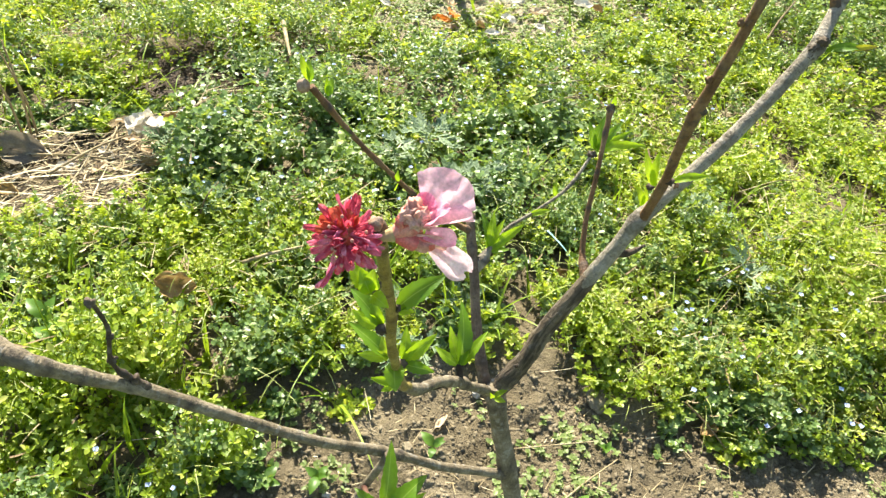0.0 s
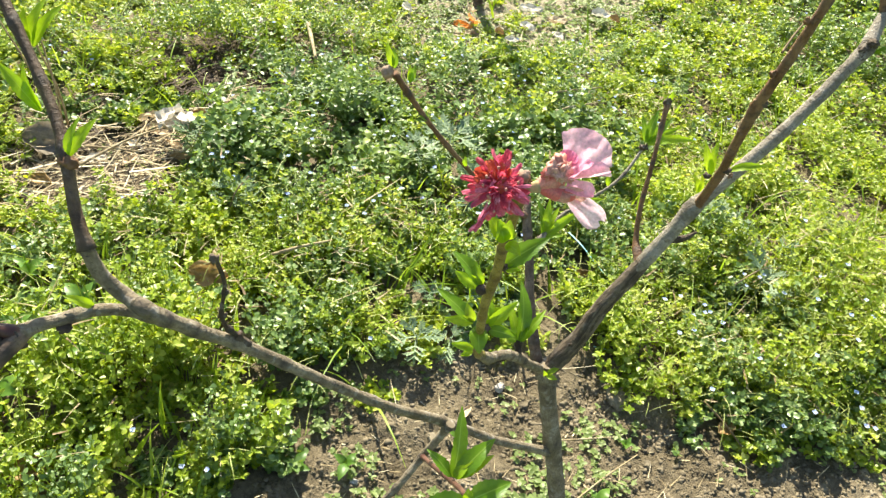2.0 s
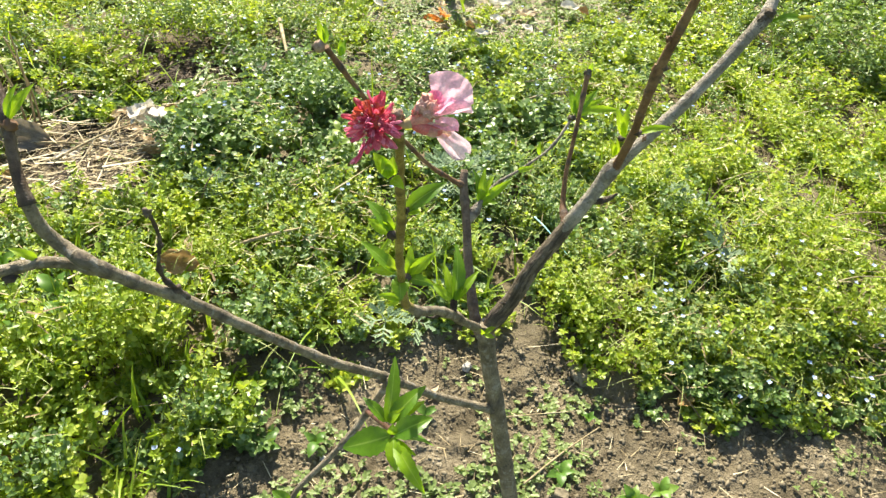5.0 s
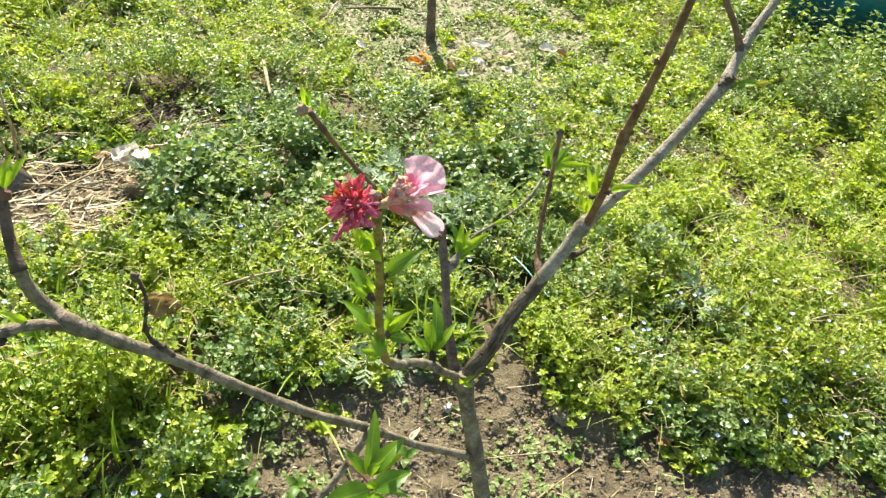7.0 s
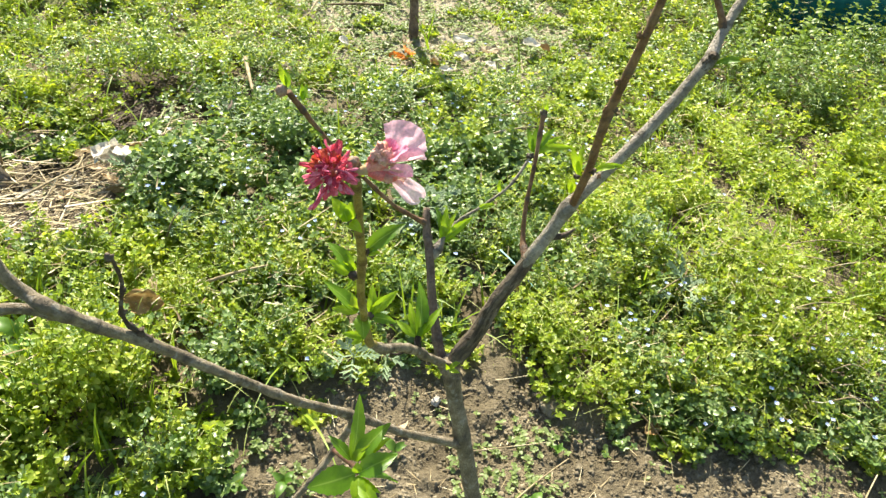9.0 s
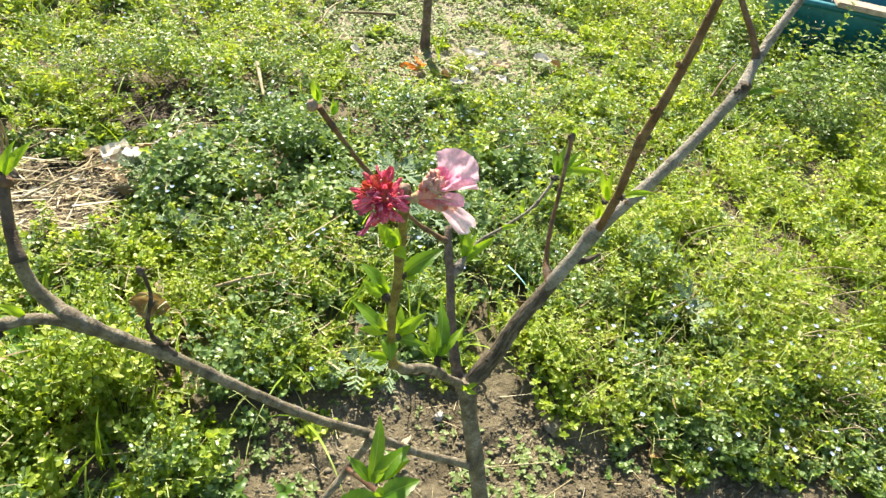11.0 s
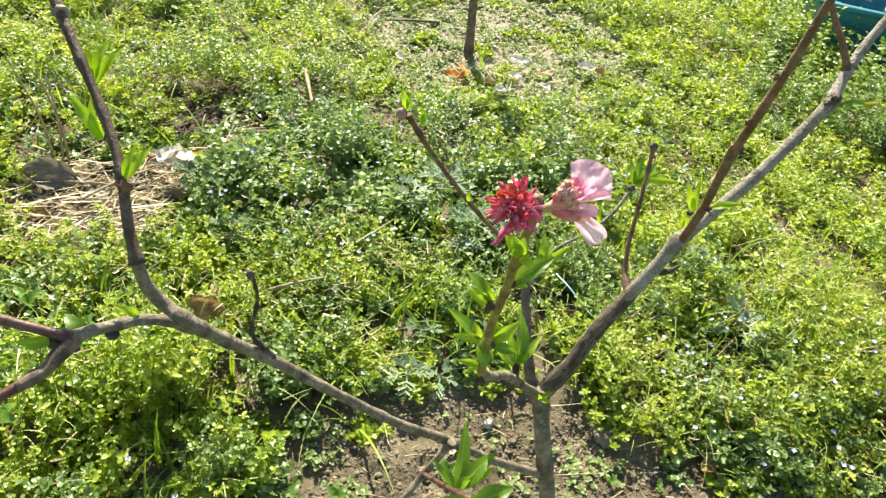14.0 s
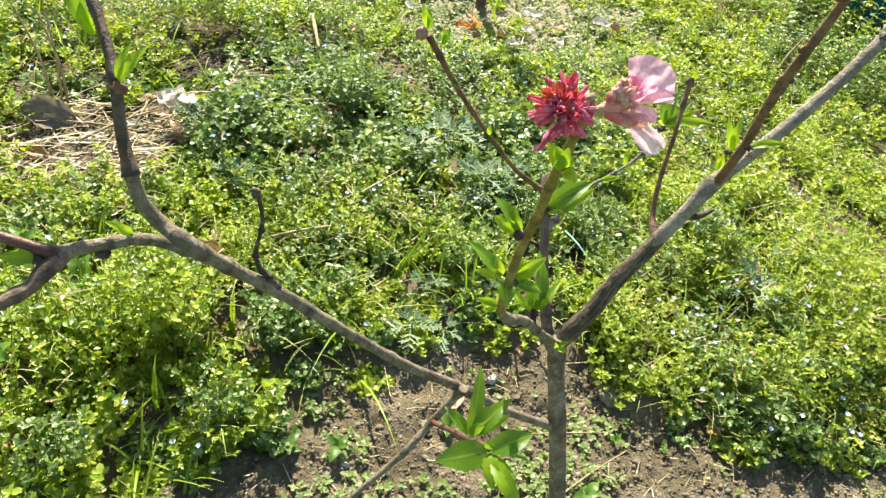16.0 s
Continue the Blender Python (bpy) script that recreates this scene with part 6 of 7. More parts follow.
# ---------------------------------------------------------------- single plants
def feather_leaf(parent, base, az, el, length, droop=0.35):
    """A deeply cut mugwort leaf: a midrib with paired toothed lobes."""
    bm = bmesh.new()
    d = Vector((math.cos(az) * math.cos(el), math.sin(az) * math.cos(el), math.sin(el)))
    s = Vector((-math.sin(az), math.cos(az), 0))
    n = d.cross(s) * -1
    if n.z < 0:
        n = -n

    def at(t):
        return Vector(base) + d * (length * t) - Vector((0, 0, 1)) * (droop * length * t * t)

    def blade(p, q, w):
        a = (q - p)
        sd = a.cross(n).normalized()
        m = p + a * 0.55
        vs = [bm.verts.new(c) for c in (p - sd * w * 0.35, p + sd * w * 0.35, m + sd * w, q + sd * w * 0.12, q - sd * w * 0.12, m - sd * w)]
        mid = bm.verts.new(m - n * w * 0.35)
        for i in range(6):
            bm.faces.new((mid, vs[i], vs[(i + 1) % 6]))

    rl = random.Random(int(az * 1000) + int(length * 1e5))
    blade(at(0), at(0.55), length * 0.035)
    for i, t in enumerate((0.34, 0.54, 0.74)):
        for sg in (-1, 1):
            reach = length * (0.34, 0.40, 0.30)[i] * rl.uniform(0.8, 1.15)
            p = at(t + rl.uniform(-0.03, 0.03))
            q = p + d * reach * rl.uniform(0.6, 0.95) + s * sg * reach * rl.uniform(0.6, 0.9) - n * reach * rl.uniform(0.0, 0.3)
            blade(p, q, length * 0.058)
            for k in (0.45, 0.75):
                pp = p + (q - p) * k
                blade(pp, pp + d * reach * 0.50 + s * sg * reach * 0.10, length * 0.036)
                blade(pp, pp + d * reach * 0.12 + s * sg * reach * 0.44, length * 0.036)
    blade(at(0.45), at(1.0), length * 0.062)
    return part("leaf", bm, M_MUGWORT, parent)


def mugwort(x, y, size, count, seed, lift=0.02):
    rd = random.Random(seed)
    plant = thing("mugwort_plant", (x, y, float(ground_height(x, y))), "silvery green mugwort with deeply cut feathery leaves", "plant", "mugwort plants")
    hgt = lift + size * 0.3
    limb("stem", [(0, 0, -0.005), (0.003, 0.002, hgt * 0.5), (0.0, 0.004, hgt)], [0.0022, 0.0018, 0.0012], M_MUGWORT, plant, sides=6, step=0.006, rough=0.0)
    for k in range(count):
        feather_leaf(plant, (0, 0.002, hgt * rd.uniform(0.55, 1.0)), k * 2.4 + rd.uniform(-0.3, 0.3), rd.uniform(0.15, 0.75), size * rd.uniform(0.7, 1.1), rd.uniform(0.25, 0.55))


for k, (x, y, s, c, l) in enumerate(((0.03, 0.905, 0.046, 4, 0.012), (-0.035, 0.885, 0.060, 5, 0.022), (-0.02, 0.995, 0.052, 5, 0.03), (-0.632, 1.395, 0.080, 9, 0.065), (-0.60, 1.430, 0.080, 9, 0.075), (-0.47, 1.19, 0.075, 7, 0.07), (-0.02, 1.50, 0.08, 8, 0.08), (-0.10, 1.44, 0.07, 7, 0.08), (0.07, 1.315, 0.085, 8, 0.085), (0.115, 1.36, 0.07, 7, 0.08),
                                          (-0.45, 1.70, 0.075, 7, 0.08), (0.62, 1.30, 0.075, 7, 0.08), (0.72, 1.22, 0.07, 6, 0.08), (0.66, 1.12, 0.07, 7, 0.08), (0.10, 1.02, 0.05, 5, 0.03))):
    mugwort(x, y, s, c, 300 + k, l)


def broad_weed(x, y, size, count, seed, lift):
    rd = random.Random(seed)
    plant = thing("broadleaf_weed", (x, y, float(ground_height(x, y))), "broad-leaved bright green weed standing among chickweed", "plant", "broad-leaved weeds")
    limb("stem", [(0, 0, -0.005), (0.002, 0.003, lift * 0.6), (0.004, 0.001, lift)], [0.0018, 0.0016, 0.0012], M_BROAD, plant, sides=6, step=0.006, rough=0.0)
    for k in range(count):
        a, e, s = k * 2.4 + rd.uniform(-0.4, 0.4), rd.uniform(0.1, 0.9), size * rd.uniform(0.7, 1.1)
        b = Vector((0.003, 0.001, lift * rd.uniform(0.5, 1.0)))
        leaf(plant, b, b + Vector((math.cos(a) * math.cos(e), math.sin(a) * math.cos(e), math.sin(e))) * s, s * 0.52, M_BROAD, droop=0.15, facing=(0, -0.2, 1), fold=0.2)


for k, (x, y, s, c, l) in enumerate(((-0.62, 0.80, 0.045, 6, 0.13), (-0.56, 0.70, 0.04, 5, 0.12), (-0.70, 0.72, 0.05, 6, 0.13), (-0.66, 0.60, 0.045, 5, 0.13), (-0.78, 0.90, 0.04, 5, 0.12), (-0.30, 0.66, 0.035, 4, 0.06), (0.30, 0.62, 0.030, 5, 0.012), (0.42, 0.58, 0.034, 5, 0.012), (0.47, 0.60, 0.03, 5, 0.012), (0.06, 0.70, 0.030, 4, 0.012), (-0.12, 0.62, 0.032, 4, 0.012), (-0.20, 0.60, 0.03, 4, 0.015), (0.36, 0.74, 0.022, 5, 0.01))):
    broad_weed(x, y, s, c, 400 + k, l)


def tall_sprig(x, y, height, lean, seed):
    """A tall leafy weed: a leaning stem with pairs of small leaves and short side shoots."""
    rd = random.Random(seed)
    plant = thing("tall_weed", (x, y, float(ground_height(x, y))), "tall light green leafy weed standing before a teal tub", "plant", "tall weeds")
    top = Vector((lean[0], lean[1], height))
    bend = Vector((rd.uniform(-0.02, 0.02), rd.uniform(-0.02, 0.02), 0))
    limb("stem", [(0, 0, -0.005), tuple(top * 0.5 + bend), tuple(top)], [0.0020, 0.0016, 0.0009], M_CHICKWEED, plant, sides=6, step=0.01, rough=0.0)
    pairs = int(height / 0.030)
    for k in range(pairs):
        f = 0.25 + 0.75 * k / max(1, pairs - 1)
        p = top * f + bend * (4 * f * (1 - f))
        for half in (0, math.pi):
            a, e = k * 1.57 + half + rd.uniform(-0.4, 0.4), rd.uniform(0.0, 0.7)
            sz = rd.uniform(0.032, 0.050) * (1.15 - 0.5 * f)
            leaf(plant, p, p + Vector((math.cos(a) * math.cos(e), math.sin(a) * math.cos(e), math.sin(e))) * sz, sz * 0.5, M_TALL, droop=0.12, facing=(0, -0.1, 1), fold=0.2)


M_TALL = leafy("tall_weed_leaf", [(0.15, (0.09, 0.17, 0.02)), (0.5, (0.19, 0.29, 0.04)), (0.9, (0.36, 0.43, 0.10))], rough=0.46, spec=0.45, through_light=0.45, per="object", patch=20)
for k, (x, y, h, lx, ly) in enumerate(((1.47, 2.58, 0.29, 0.03, -0.01), (1.42, 2.60, 0.24, 0.05, -0.02), (1.52, 2.55, 0.26, 0.05, -0.05), (1.33, 2.54, 0.26, 0.02, -0.03), (1.38, 2.48, 0.22, 0.04, 0.01), (1.58, 2.46, 0.24, -0.03, -0.02), (1.27, 2.62, 0.25, 0.0, -0.03), (1.20, 2.50, 0.21, 0.03, 0.0),
                                       (1.46, 2.42, 0.20, 0.04, -0.03), (1.62, 2.60, 0.28, 0.04, -0.03), (1.30, 2.36, 0.19, -0.03, 0.0), (1.68, 2.40, 0.22, 0.02, -0.05), (1.12, 2.68, 0.22, 0.02, -0.01), (1.54, 2.70, 0.30, 0.03, 0.0), (1.40, 3.10, 0.24, -0.02, -0.03), (1.33, 3.18, 0.22, 0.02, -0.02), (1.46, 3.02, 0.22, 0.02, -0.03), (1.42, 3.22, 0.26, -0.03, 0.0), (1.25, 2.95, 0.20, 0.02, 0.0))):
    tall_sprig(x, y, h * 1.25, (lx, ly), 700 + k)
for k, (x, y, h) in enumerate(((-0.202, 1.385, 0.13), (-0.215, 1.40, 0.12), (-0.185, 1.39, 0.11), (-0.155, 1.375, 0.10))):
    tall_sprig(x, y, h, (0.01 * k - 0.01, 0.0), 740 + k)


# ---------------------------------------------------------------- dead leaves, stones, sticks, twine
def dead_leaf(x, y, z, turn, length, width, tone, words, curl=0.5, tip=0.0, seed=1, crinkle=1.0):
    """A dry leaf: crinkled, its rims curled up; lying at the given height."""
    bm = bmesh.new()
    n, m = 13, 9
    g = []
    for i in range(n):
        s = i / (n - 1)
        w = width * 0.5 * (math.sin(math.pi * min(1, s ** 0.85)) ** 0.7 if 0 < s < 1 else 0.03)
        row = []
        for j in range(m):
            u = 2 * j / (m - 1) - 1
            up = curl * w * u * u + crinkle * 0.17 * length * noise.noise(Vector((s * 3.4, u * 2.2, seed * 5.3))) + 0.05 * length * noise.noise(Vector((s * 9, u * 5, seed * 2.1))) + curl * 0.25 * length * (s - 0.5) ** 2
            row.append(bm.verts.new(((s - 0.5) * length, w * u * (1 - 0.25 * curl * abs(u)) * (1 + 0.35 * noise.noise(Vector((s * 8, seed * 1.7, u * 0.7)))), up)))
        g.append(row)
    for i in range(n - 1):
        for j in range(m - 1):
            bm.faces.new((g[i][j], g[i][j + 1], g[i + 1][j + 1], g[i + 1][j])).smooth = True
    ob = part("dead_leaf", bm, M_DEAD[tone])
    ob.matrix_world = pose(x, y, float(ground_height(x, y)) + z, tip, tip * 0.4, turn)
    return tagged(ob, words, "dead leaf", "fallen leaves")


dead_leaf(-0.975, 1.36, 0.035, 15, 0.125, 0.085, "grey", "large curled grey-brown dead leaf on straw", 0.5, 34, 2, 0.9)
dead_leaf(-0.706, 1.440, 0.094, 60, 0.074, 0.060, "bleached", "sun-bleached whitish dead leaf on straw litter", 0.5, -22, 3, 1.6)
dead_leaf(-0.676, 1.446, 0.098, 130, 0.074, 0.058, "bleached", "sun-bleached whitish dead leaf on straw litter", 0.4, 14, 61, 1.5)
dead_leaf(-0.692, 1.418, 0.088, 5, 0.074, 0.056, "bleached", "sun-bleached whitish dead leaf on straw litter", 0.5, -10, 62, 1.7)
dead_leaf(-0.615, 1.515, 0.09, 10, 0.046, 0.034, "bleached", "small bleached dead leaf on straw litter", 0.5, -15, 4)
dead_leaf(-0.80, 1.42, 0.016, -20, 0.05, 0.026, "bleached", "pale bleached dead leaf on straw litter", 0.4, 8, 5)
dead_leaf(-0.86, 1.33, 0.03, 35, 0.06, 0.03, "bleached", "long bleached dead leaf on straw litter", 0.4, -5, 31)
dead_leaf(-0.745, 1.45, 0.03, -10, 0.055, 0.03, "tan", "tan dead leaf on straw litter", 0.5, -8, 32)
dead_leaf(-0.60, 1.60, 0.02, 40, 0.05, 0.035, "tan", "tan dead leaf at the edge of the straw", 0.6, 10, 6)
for k, (x, y, turn, lng, tone) in enumerate(((-0.80, 1.52, 40, 0.06, "tan"), (-0.70, 1.42, -30, 0.055, "tan"), (-0.77, 1.33, 70, 0.05, "tan"), (-0.66, 1.36, 10, 0.05, "brown"), (-0.62, 1.43, 120, 0.045, "brown"), (-0.93, 1.22, -15, 0.06, "brown"), (-0.68, 1.57, 20, 0.06, "brown"))):
    dead_leaf(x, y, 0.03, turn, lng, lng * 0.55, tone, "dry " + tone + " dead leaf on straw litter", 0.5, -12 + 6 * k, 50 + k)
dead_leaf(-0.435, 0.915, 0.115, 20, 0.074, 0.056, "brown", "rust-brown dead leaf caught in the weeds", 0.7, 52, 7, 1.3)
dead_leaf(-0.595, 0.535, 0.03, 30, 0.075, 0.05, "brown", "brown curled dead leaf low in the weeds", 0.6, 15, 41)
dead_leaf(-0.44, 0.985, 0.10, 100, 0.032, 0.02, "tan", "tan dead leaf caught in the weeds", 0.5, -30, 8)
dead_leaf(-0.016, 2.39, 0.040, 100, 0.085, 0.055, "orange", "bright orange dead leaf by the further sapling", 0.5, 35, 9)
dead_leaf(-0.045, 2.345, 0.035, 10, 0.070, 0.040, "orange", "small orange dead leaf by the further sapling", 0.6, 20, 29)
dead_leaf(-0.030, 2.49, 0.035, 80, 0.070, 0.05, "tan", "pale orange-tan dead leaf by the further sapling", 0.6, 30, 10)
dead_leaf(0.085, 2.365, 0.015, -30, 0.040, 0.028, "brown", "brown curled dead leaf by the further sapling", 0.8, 15, 11)
dead_leaf(0.445, 2.55, 0.045, 20, 0.080, 0.060, "bleached", "whitish dead leaf on pale soil", 0.5, 10, 12)
dead_leaf(0.50, 2.56, 0.025, -40, 0.05, 0.035, "brown", "dark brown dead leaf on pale soil", 0.7, 20, 13)
dead_leaf(0.19, 2.53, 0.045, 10, 0.09, 0.05, "bleached", "pale dead leaf on pale soil", 0.4, 8, 14)
dead_leaf(0.18, 2.41, 0.03, -35, 0.065, 0.04, "bleached", "pale dead leaf on pale soil", 0.5, 10, 15)
dead_leaf(0.285, 2.355, 0.03, -50, 0.055, 0.035, "bleached", "narrow pale dead leaf on pale soil", 0.5, 10, 16)
dead_leaf(0.285, 2.475, 0.03, 20, 0.085, 0.045, "tan", "tan dead leaf on pale soil", 0.4, 6, 17)
dead_leaf(0.126, 2.28, 0.03, 15, 0.055, 0.035, "bleached", "pale dead leaf at the rim of low weeds", 0.5, 12, 33)
dead_leaf(-0.249, 2.45, 0.03, -50, 0.055, 0.035, "bleached", "pale dead leaf with a dark underside on soil", 0.6, 25, 34)
dead_leaf(-0.30, 2.55, 0.02, 40, 0.06, 0.03, "tan", "tan dead leaf on pale soil", 0.5, 12, 18)
dead_leaf(0.735, 0.835, 0.03, 80, 0.040, 0.026, "tan", "tan dead leaf caught at the rim of the weeds", 0.7, 40, 19)
dead_leaf(0.92, 0.795, 0.015, 10, 0.05, 0.03, "bleached", "pale dead leaf at the rim of the weeds", 0.4, 8, 20)
dead_leaf(0.30, 1.145, 0.015, 30, 0.055, 0.035, "brown", "brown dead leaf in a gap of the weeds", 0.5, 10, 21)
dead_leaf(-0.171, 1.336, 0.050, 0, 0.058, 0.040, "brown", "dark brown dead leaf in a gap of the weeds", 0.6, 15, 22)
dead_leaf(0.545, 0.79, 0.02, 40, 0.045, 0.03, "brown", "brown dead leaf at the rim of the bed", 0.5, 12, 23)
dead_leaf(0.07, 0.755, 0.012, 60, 0.045, 0.02, "tan", "curled tan dead leaf on bare soil", 0.9, 10, 24)
dead_leaf(1.20, 2.75, 0.06, 20, 0.07, 0.02, "tan", "narrow tan dead leaf among tall weeds", 0.4, 8, 25)
dead_leaf(-0.62, 2.45, 0.05, -10, 0.06, 0.03, "tan", "tan dead leaf among low weeds", 0.4, 8, 26)


def stone(x, y, size, flat, mat, words, seed):
    bm = bmesh.new()
    bmesh.ops.create_icosphere(bm, subdivisions=3, radius=1.0)
    for v in bm.verts:
        q = v.co.copy()
        f = 1 + 0.35 * noise.noise(q * 1.3 + Vector((seed, 0, 0))) + 0.22 * noise.noise(q * 3.1 + Vector((0, seed, 0))) + 0.10 * noise.noise(q * 7)
        v.co = Vector((max(-0.8, min(0.8, q.x)) * f, max(-0.75, min(0.75, q.y)) * f * 0.8, max(-0.7, min(0.7, q.z)) * f * flat)) * size
    ob = part("stone", bm, mat)
    ob.matrix_world = pose(x, y, float(ground_height(x, y)) + size * flat * 0.45 + 0.002, 0, 0, seed * 50)
    return tagged(ob, words, "stone", "stones on the bed")


stone(0.134, 0.832, 0.0105, 0.85, M_STONE, "small whitish stone on bare soil", 1)
stone(0.356, 0.846, 0.028, 0.5, M_CLOD, "rounded grey-brown clod at the weeds' rim", 2)
stone(0.30, 0.58, 0.016, 0.6, M_CLOD, "grey stone half sunk in the soil", 3)
stone(0.18, 0.80, 0.010, 0.6, M_CLOD, "small grey stone on bare soil", 4)
stone(0.40, 0.71, 0.009, 0.6, M_CLOD, "small grey-brown stone on bare soil", 5)
stone(0.02, 0.70, 0.011, 0.6, M_CLOD, "small grey-brown stone on bare soil", 6)
stone(-0.10, 0.60, 0.008, 0.6, M_STONE, "small pale stone on bare soil", 7)


def stick(points, r, mat, words, name="stick", category="stick", group="dry sticks"):
    base = points[0]
    ob = limb(name, [tuple(Vector(p) - Vector(base)) for p in points], [r, r * 0.9, r * 0.6][:len(points)] + [r * 0.6] * (len(points) - 3), mat, None, sides=7, step=0.008, rough=0.1)
    ob.matrix_world = pose(*base)
    return tagged(ob, words, category, group)


stick([(0.238, 0.587, 0.004), (0.31, 0.655, 0.012), (0.377, 0.714, 0.010)], 0.0019, M_STRAW, "long pale dry straw on bare soil")
stick([(0.20, 0.715, 0.006), (0.26, 0.725, 0.012), (0.34, 0.745, 0.010)], 0.0013, M_STRAW, "thin dry stem on bare soil")
stick([(0.63, 0.781, 0.025), (0.675, 0.81, 0.045), (0.712, 0.838, 0.055)], 0.0016, M_STRAW, "dry pale stem at the weeds' rim")
stick([(0.50, 0.82, 0.05), (0.54, 0.79, 0.03), (0.575, 0.755, 0.008)], 0.0018, M_STALK, "brown dry stem leaning from the weeds")
stick([(-0.335, 0.993, 0.105), (-0.285, 1.017, 0.114), (-0.228, 1.046, 0.116)], 0.0036, M_STRAW, "pale bent straw across the weeds")
stick([(-0.508, 2.041, 0.10), (-0.475, 1.94, 0.10), (-0.442, 1.847, 0.09)], 0.0065, M_STRAW, "thick pale straw across the weeds")
stick([(0.22, 1.80, 0.10), (0.30, 1.835, 0.105), (0.384, 1.882, 0.10)], 0.0030, M_STRAW, "pale straw across the weeds")
stick([(0.243, 1.71, 0.10), (0.30, 1.745, 0.105), (0.362, 1.785, 0.10)], 0.0028, M_STRAW, "pale straw across the weeds")
stick([(-0.14, 2.86, 0.02), (-0.25, 2.82, 0.025), (-0.36, 2.79, 0.02)], 0.006, M_STALK, "grey-brown stick on pale soil")
stick([(-0.42, 2.68, 0.01), (-0.40, 2.80, 0.03), (-0.36, 2.95, 0.02)], 0.004, M_STRAW, "pale stick on pale soil")
stick([(1.02, 2.30, 0.10), (1.06, 2.36, 0.14), (1.12, 2.44, 0.18)], 0.0045, M_STALK, "brown dry stick standing among tall weeds")
stick([(0.85, 1.06, 0.10), (0.95, 1.10, 0.11), (1.06, 1.12, 0.10)], 0.0015, M_STRAW, "pale dry stem across the weeds")
stick([(0.86, 1.00, 0.09), (0.95, 1.01, 0.10), (1.05, 1.01, 0.09)], 0.0014, M_STRAW, "pale dry stem across the weeds")
for a, b in (((0.94, 1.318), (1.194, 1.356)), ((0.959, 1.293), (1.127, 1.209)), ((0.915, 0.914), (0.992, 0.91)), ((0.882, 0.832), (0.948, 0.814)), ((1.02, 1.24), (1.20, 1.27)), ((0.90, 1.20), (1.06, 1.15)), ((0.60, 1.10), (0.72, 1.17)), ((0.72, 1.42), (0.92, 1.49))):
    stick([(*a, 0.095), ((a[0] + b[0]) / 2, (a[1] + b[1]) / 2 + 0.006, 0.112), (*b, 0.10)], 0.0015, M_STRAW, "pale dry stem lying over the weeds")
stick([(0.86, 0.60, 0.006), (0.90, 0.66, 0.02), (0.95, 0.72, 0.03)], 0.0020, M_STRAW, "thin dry stem on bare soil")
stick([(-0.88, 1.30, 0.02), (-0.80, 1.39, 0.045), (-0.745, 1.47, 0.04)], 0.0032, M_STRAW, "pale straw stem on litter")
stick([(-0.98, 1.36, 0.02), (-0.86, 1.36, 0.035), (-0.76, 1.37, 0.03)], 0.0030, M_STRAW, "pale straw stem on litter")
stick([(-0.79, 1.40, 0.02), (-0.785, 1.44, 0.04), (-0.79, 1.49, 0.045)], 0.0030, M_STRAW, "pale straw stem on litter")
stick([(-0.47, 1.15, 0.08), (-0.46, 1.17, 0.11), (-0.44, 1.20, 0.13)], 0.0018, M_STALK, "brown dry stem across the weeds")
for k, (dx, dy, lng) in enumerate(((0.0, 0.0, 0.26), (0.014, 0.006, 0.24), (-0.02, 0.004, 0.28))):
    b = (-0.985 + dx, 1.43 + dy, 0.0)
    stick([b, (b[0] - 0.012 * (k - 0.5), b[1] + 0.01, lng * 0.5), (b[0] - 0.035 * (k + 0.3), b[1] + 0.03, lng)], 0.0032, M_STALK_TAN, "upright dry tan weed stalk beside the straw", "dry_stalk", "stalk", "dry stalks")

twine = stick([(0.262, 1.212, 0.085), (0.285, 1.17, 0.09), (0.305, 1.14, 0.085), (0.331, 1.098, 0.08)], 0.0017, M_TWINE, "length of turquoise plastic twine in the weeds", "twine", "twine", "")
stick([(0.315, 0.95, 0.015), (0.335, 0.944, 0.018), (0.352, 0.945, 0.015)], 0.0011, M_TWINE, "short end of turquoise plastic twine", "twine", "twine", "")


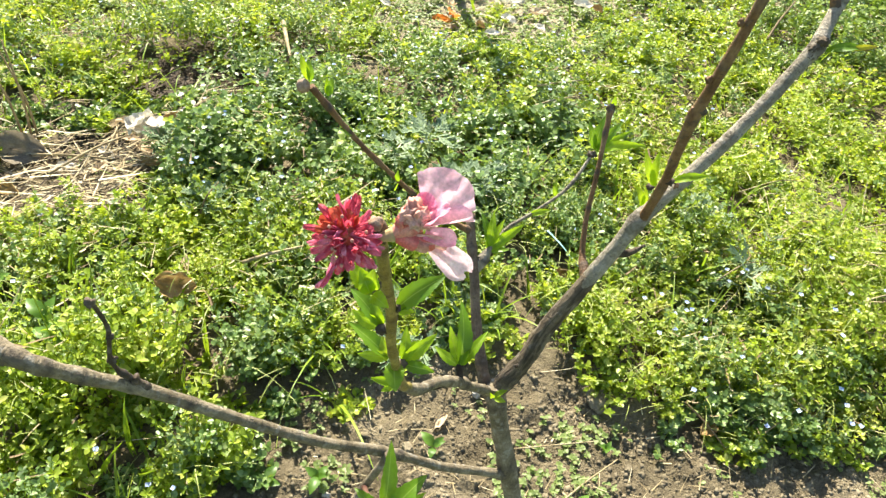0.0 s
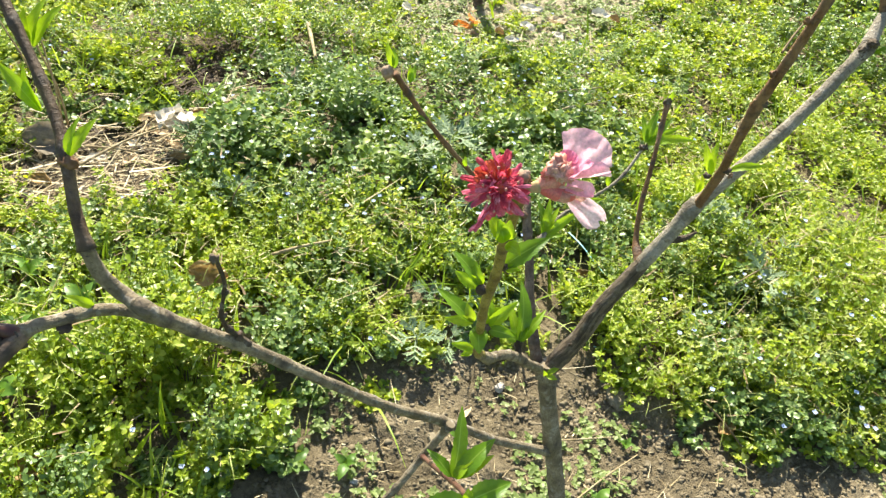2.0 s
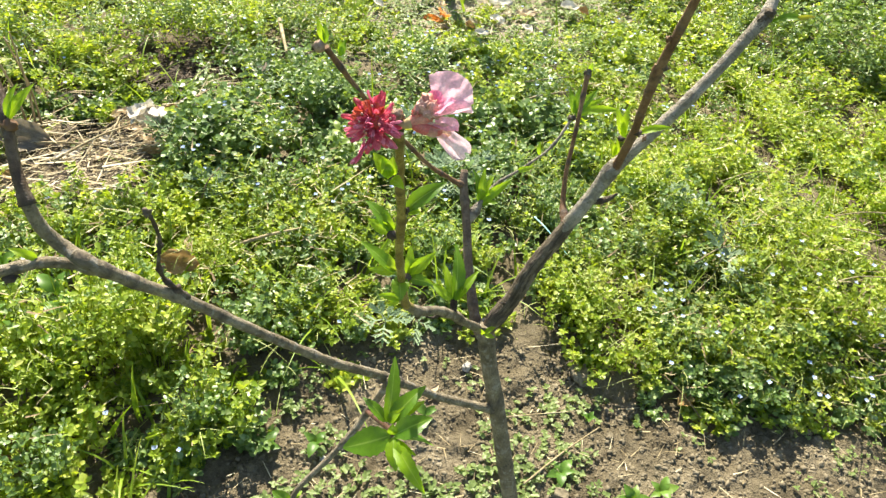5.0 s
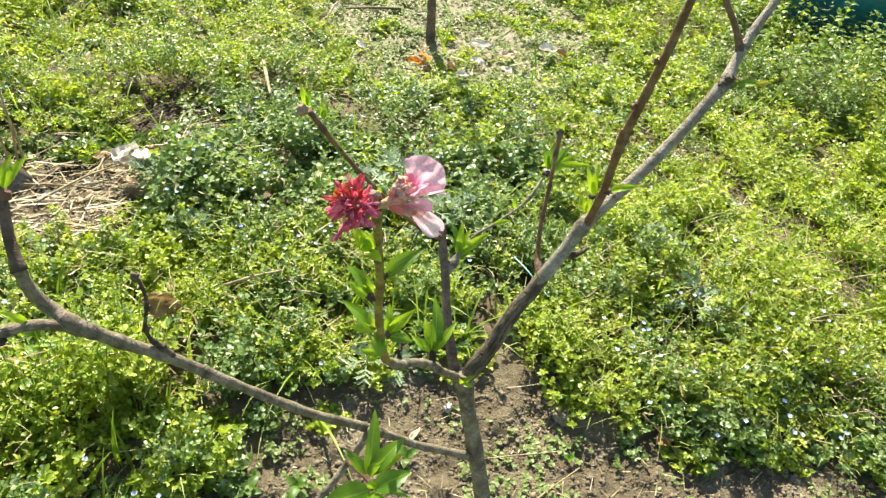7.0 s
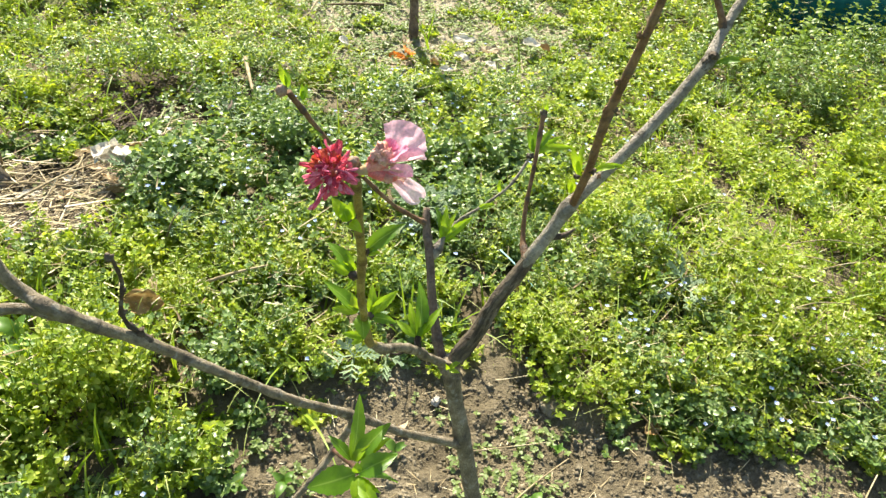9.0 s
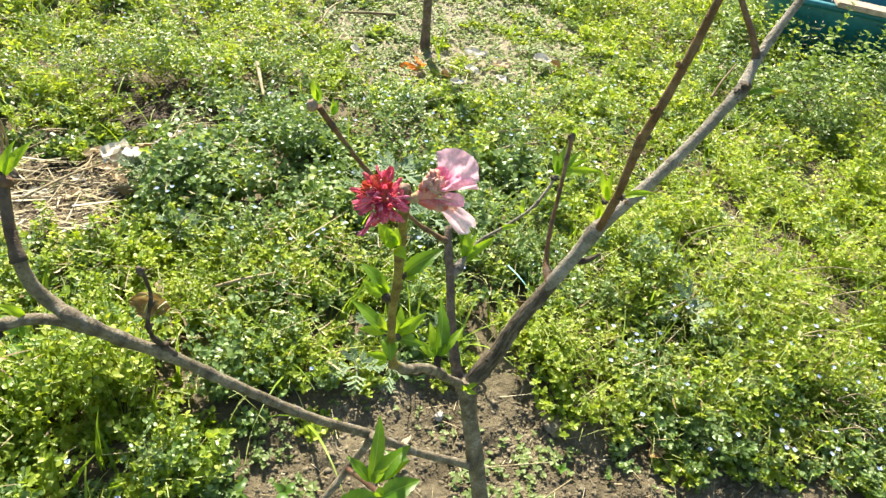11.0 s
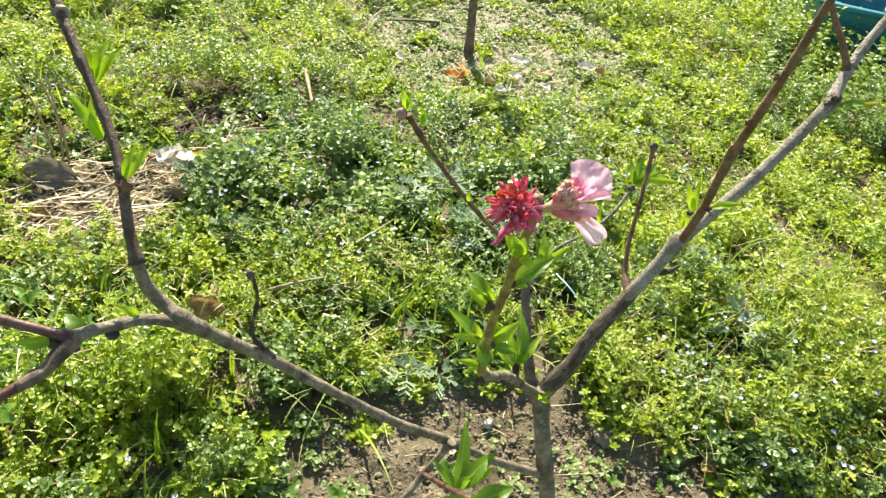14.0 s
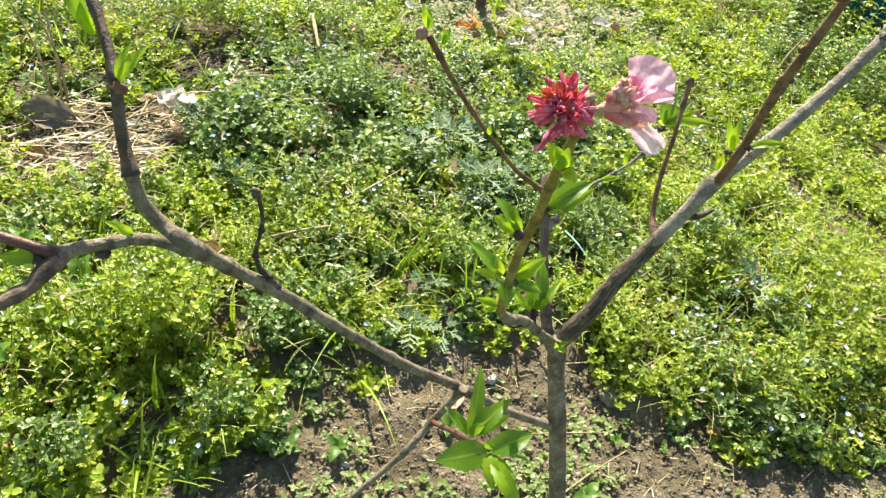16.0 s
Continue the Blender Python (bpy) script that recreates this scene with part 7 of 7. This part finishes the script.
# ---------------------------------------------------------------- teal tub behind the tall weeds
def tub_shell(name, rows, tub, closed):
    bm = bmesh.new()
    loops = []
    for z, w, d, r in rows:
        ring = []
        for cx, cy, a0 in ((w - r, d - r, 0), (-w + r, d - r, 90), (-w + r, -d + r, 180), (w - r, -d + r, 270)):
            for k in range(6):
                a = radians(a0 + 18 * k)
                ring.append(bm.verts.new((cx + r * math.cos(a), cy + r * math.sin(a), z)))
        loops.append(ring)
    for a, b in zip(loops, loops[1:] + ([] if closed else loops[:1])):
        for i in range(len(a)):
            bm.faces.new((a[i], a[(i + 1) % len(a)], b[(i + 1) % len(a)], b[i])).smooth = True
    if closed:
        bm.faces.new(list(reversed(loops[0])))
        bm.faces.new(loops[-1])
    return part(name, bm, M_TEAL, tub)


def build_tub():
    tub = thing("plastic_tub", (2.24, 3.46, 0.0), "large teal plastic tub standing behind tall weeds", "tub", turn=-14)
    tub_shell("body", ((0.000, 0.60, 0.40, 0.07), (0.011, 0.61, 0.41, 0.08), (0.078, 0.622, 0.422, 0.083), (0.084, 0.628, 0.428, 0.084), (0.157, 0.64, 0.44, 0.086), (0.162, 0.646, 0.446, 0.087), (0.235, 0.66, 0.46, 0.09), (0.246, 0.655, 0.455, 0.09), (0.235, 0.645, 0.445, 0.09), (0.028, 0.59, 0.39, 0.07)), tub, True)
    tub_shell("rim", ((0.238, 0.664, 0.464, 0.09), (0.241, 0.69, 0.49, 0.10), (0.262, 0.692, 0.492, 0.10), (0.265, 0.68, 0.48, 0.10), (0.264, 0.652, 0.452, 0.09), (0.249, 0.648, 0.448, 0.09)), tub, False)
    return tub


build_tub()


def build_board():
    # a plank that lies along the tub's front rim
    foot, head = Vector((2.84, 2.83, 0.278)), Vector((1.72, 3.105, 0.278))
    bm = bmesh.new()
    bmesh.ops.create_cube(bm, size=1.0)
    for v in bm.verts:
        v.co = Vector((v.co.x * (head - foot).length, v.co.y * 0.10, v.co.z * 0.022))
    bmesh.ops.bevel(bm, geom=bm.edges[:], offset=0.004, segments=2, affect="EDGES")
    board = part("board", bm, M_BOARD)
    q = (foot - head).to_track_quat("X", "Z")
    board.matrix_world = Matrix.Translation((foot + head) / 2) @ q.to_matrix().to_4x4()
    return tagged(board, "weathered pale brown board lying on a teal tub rim", "board")


build_board()
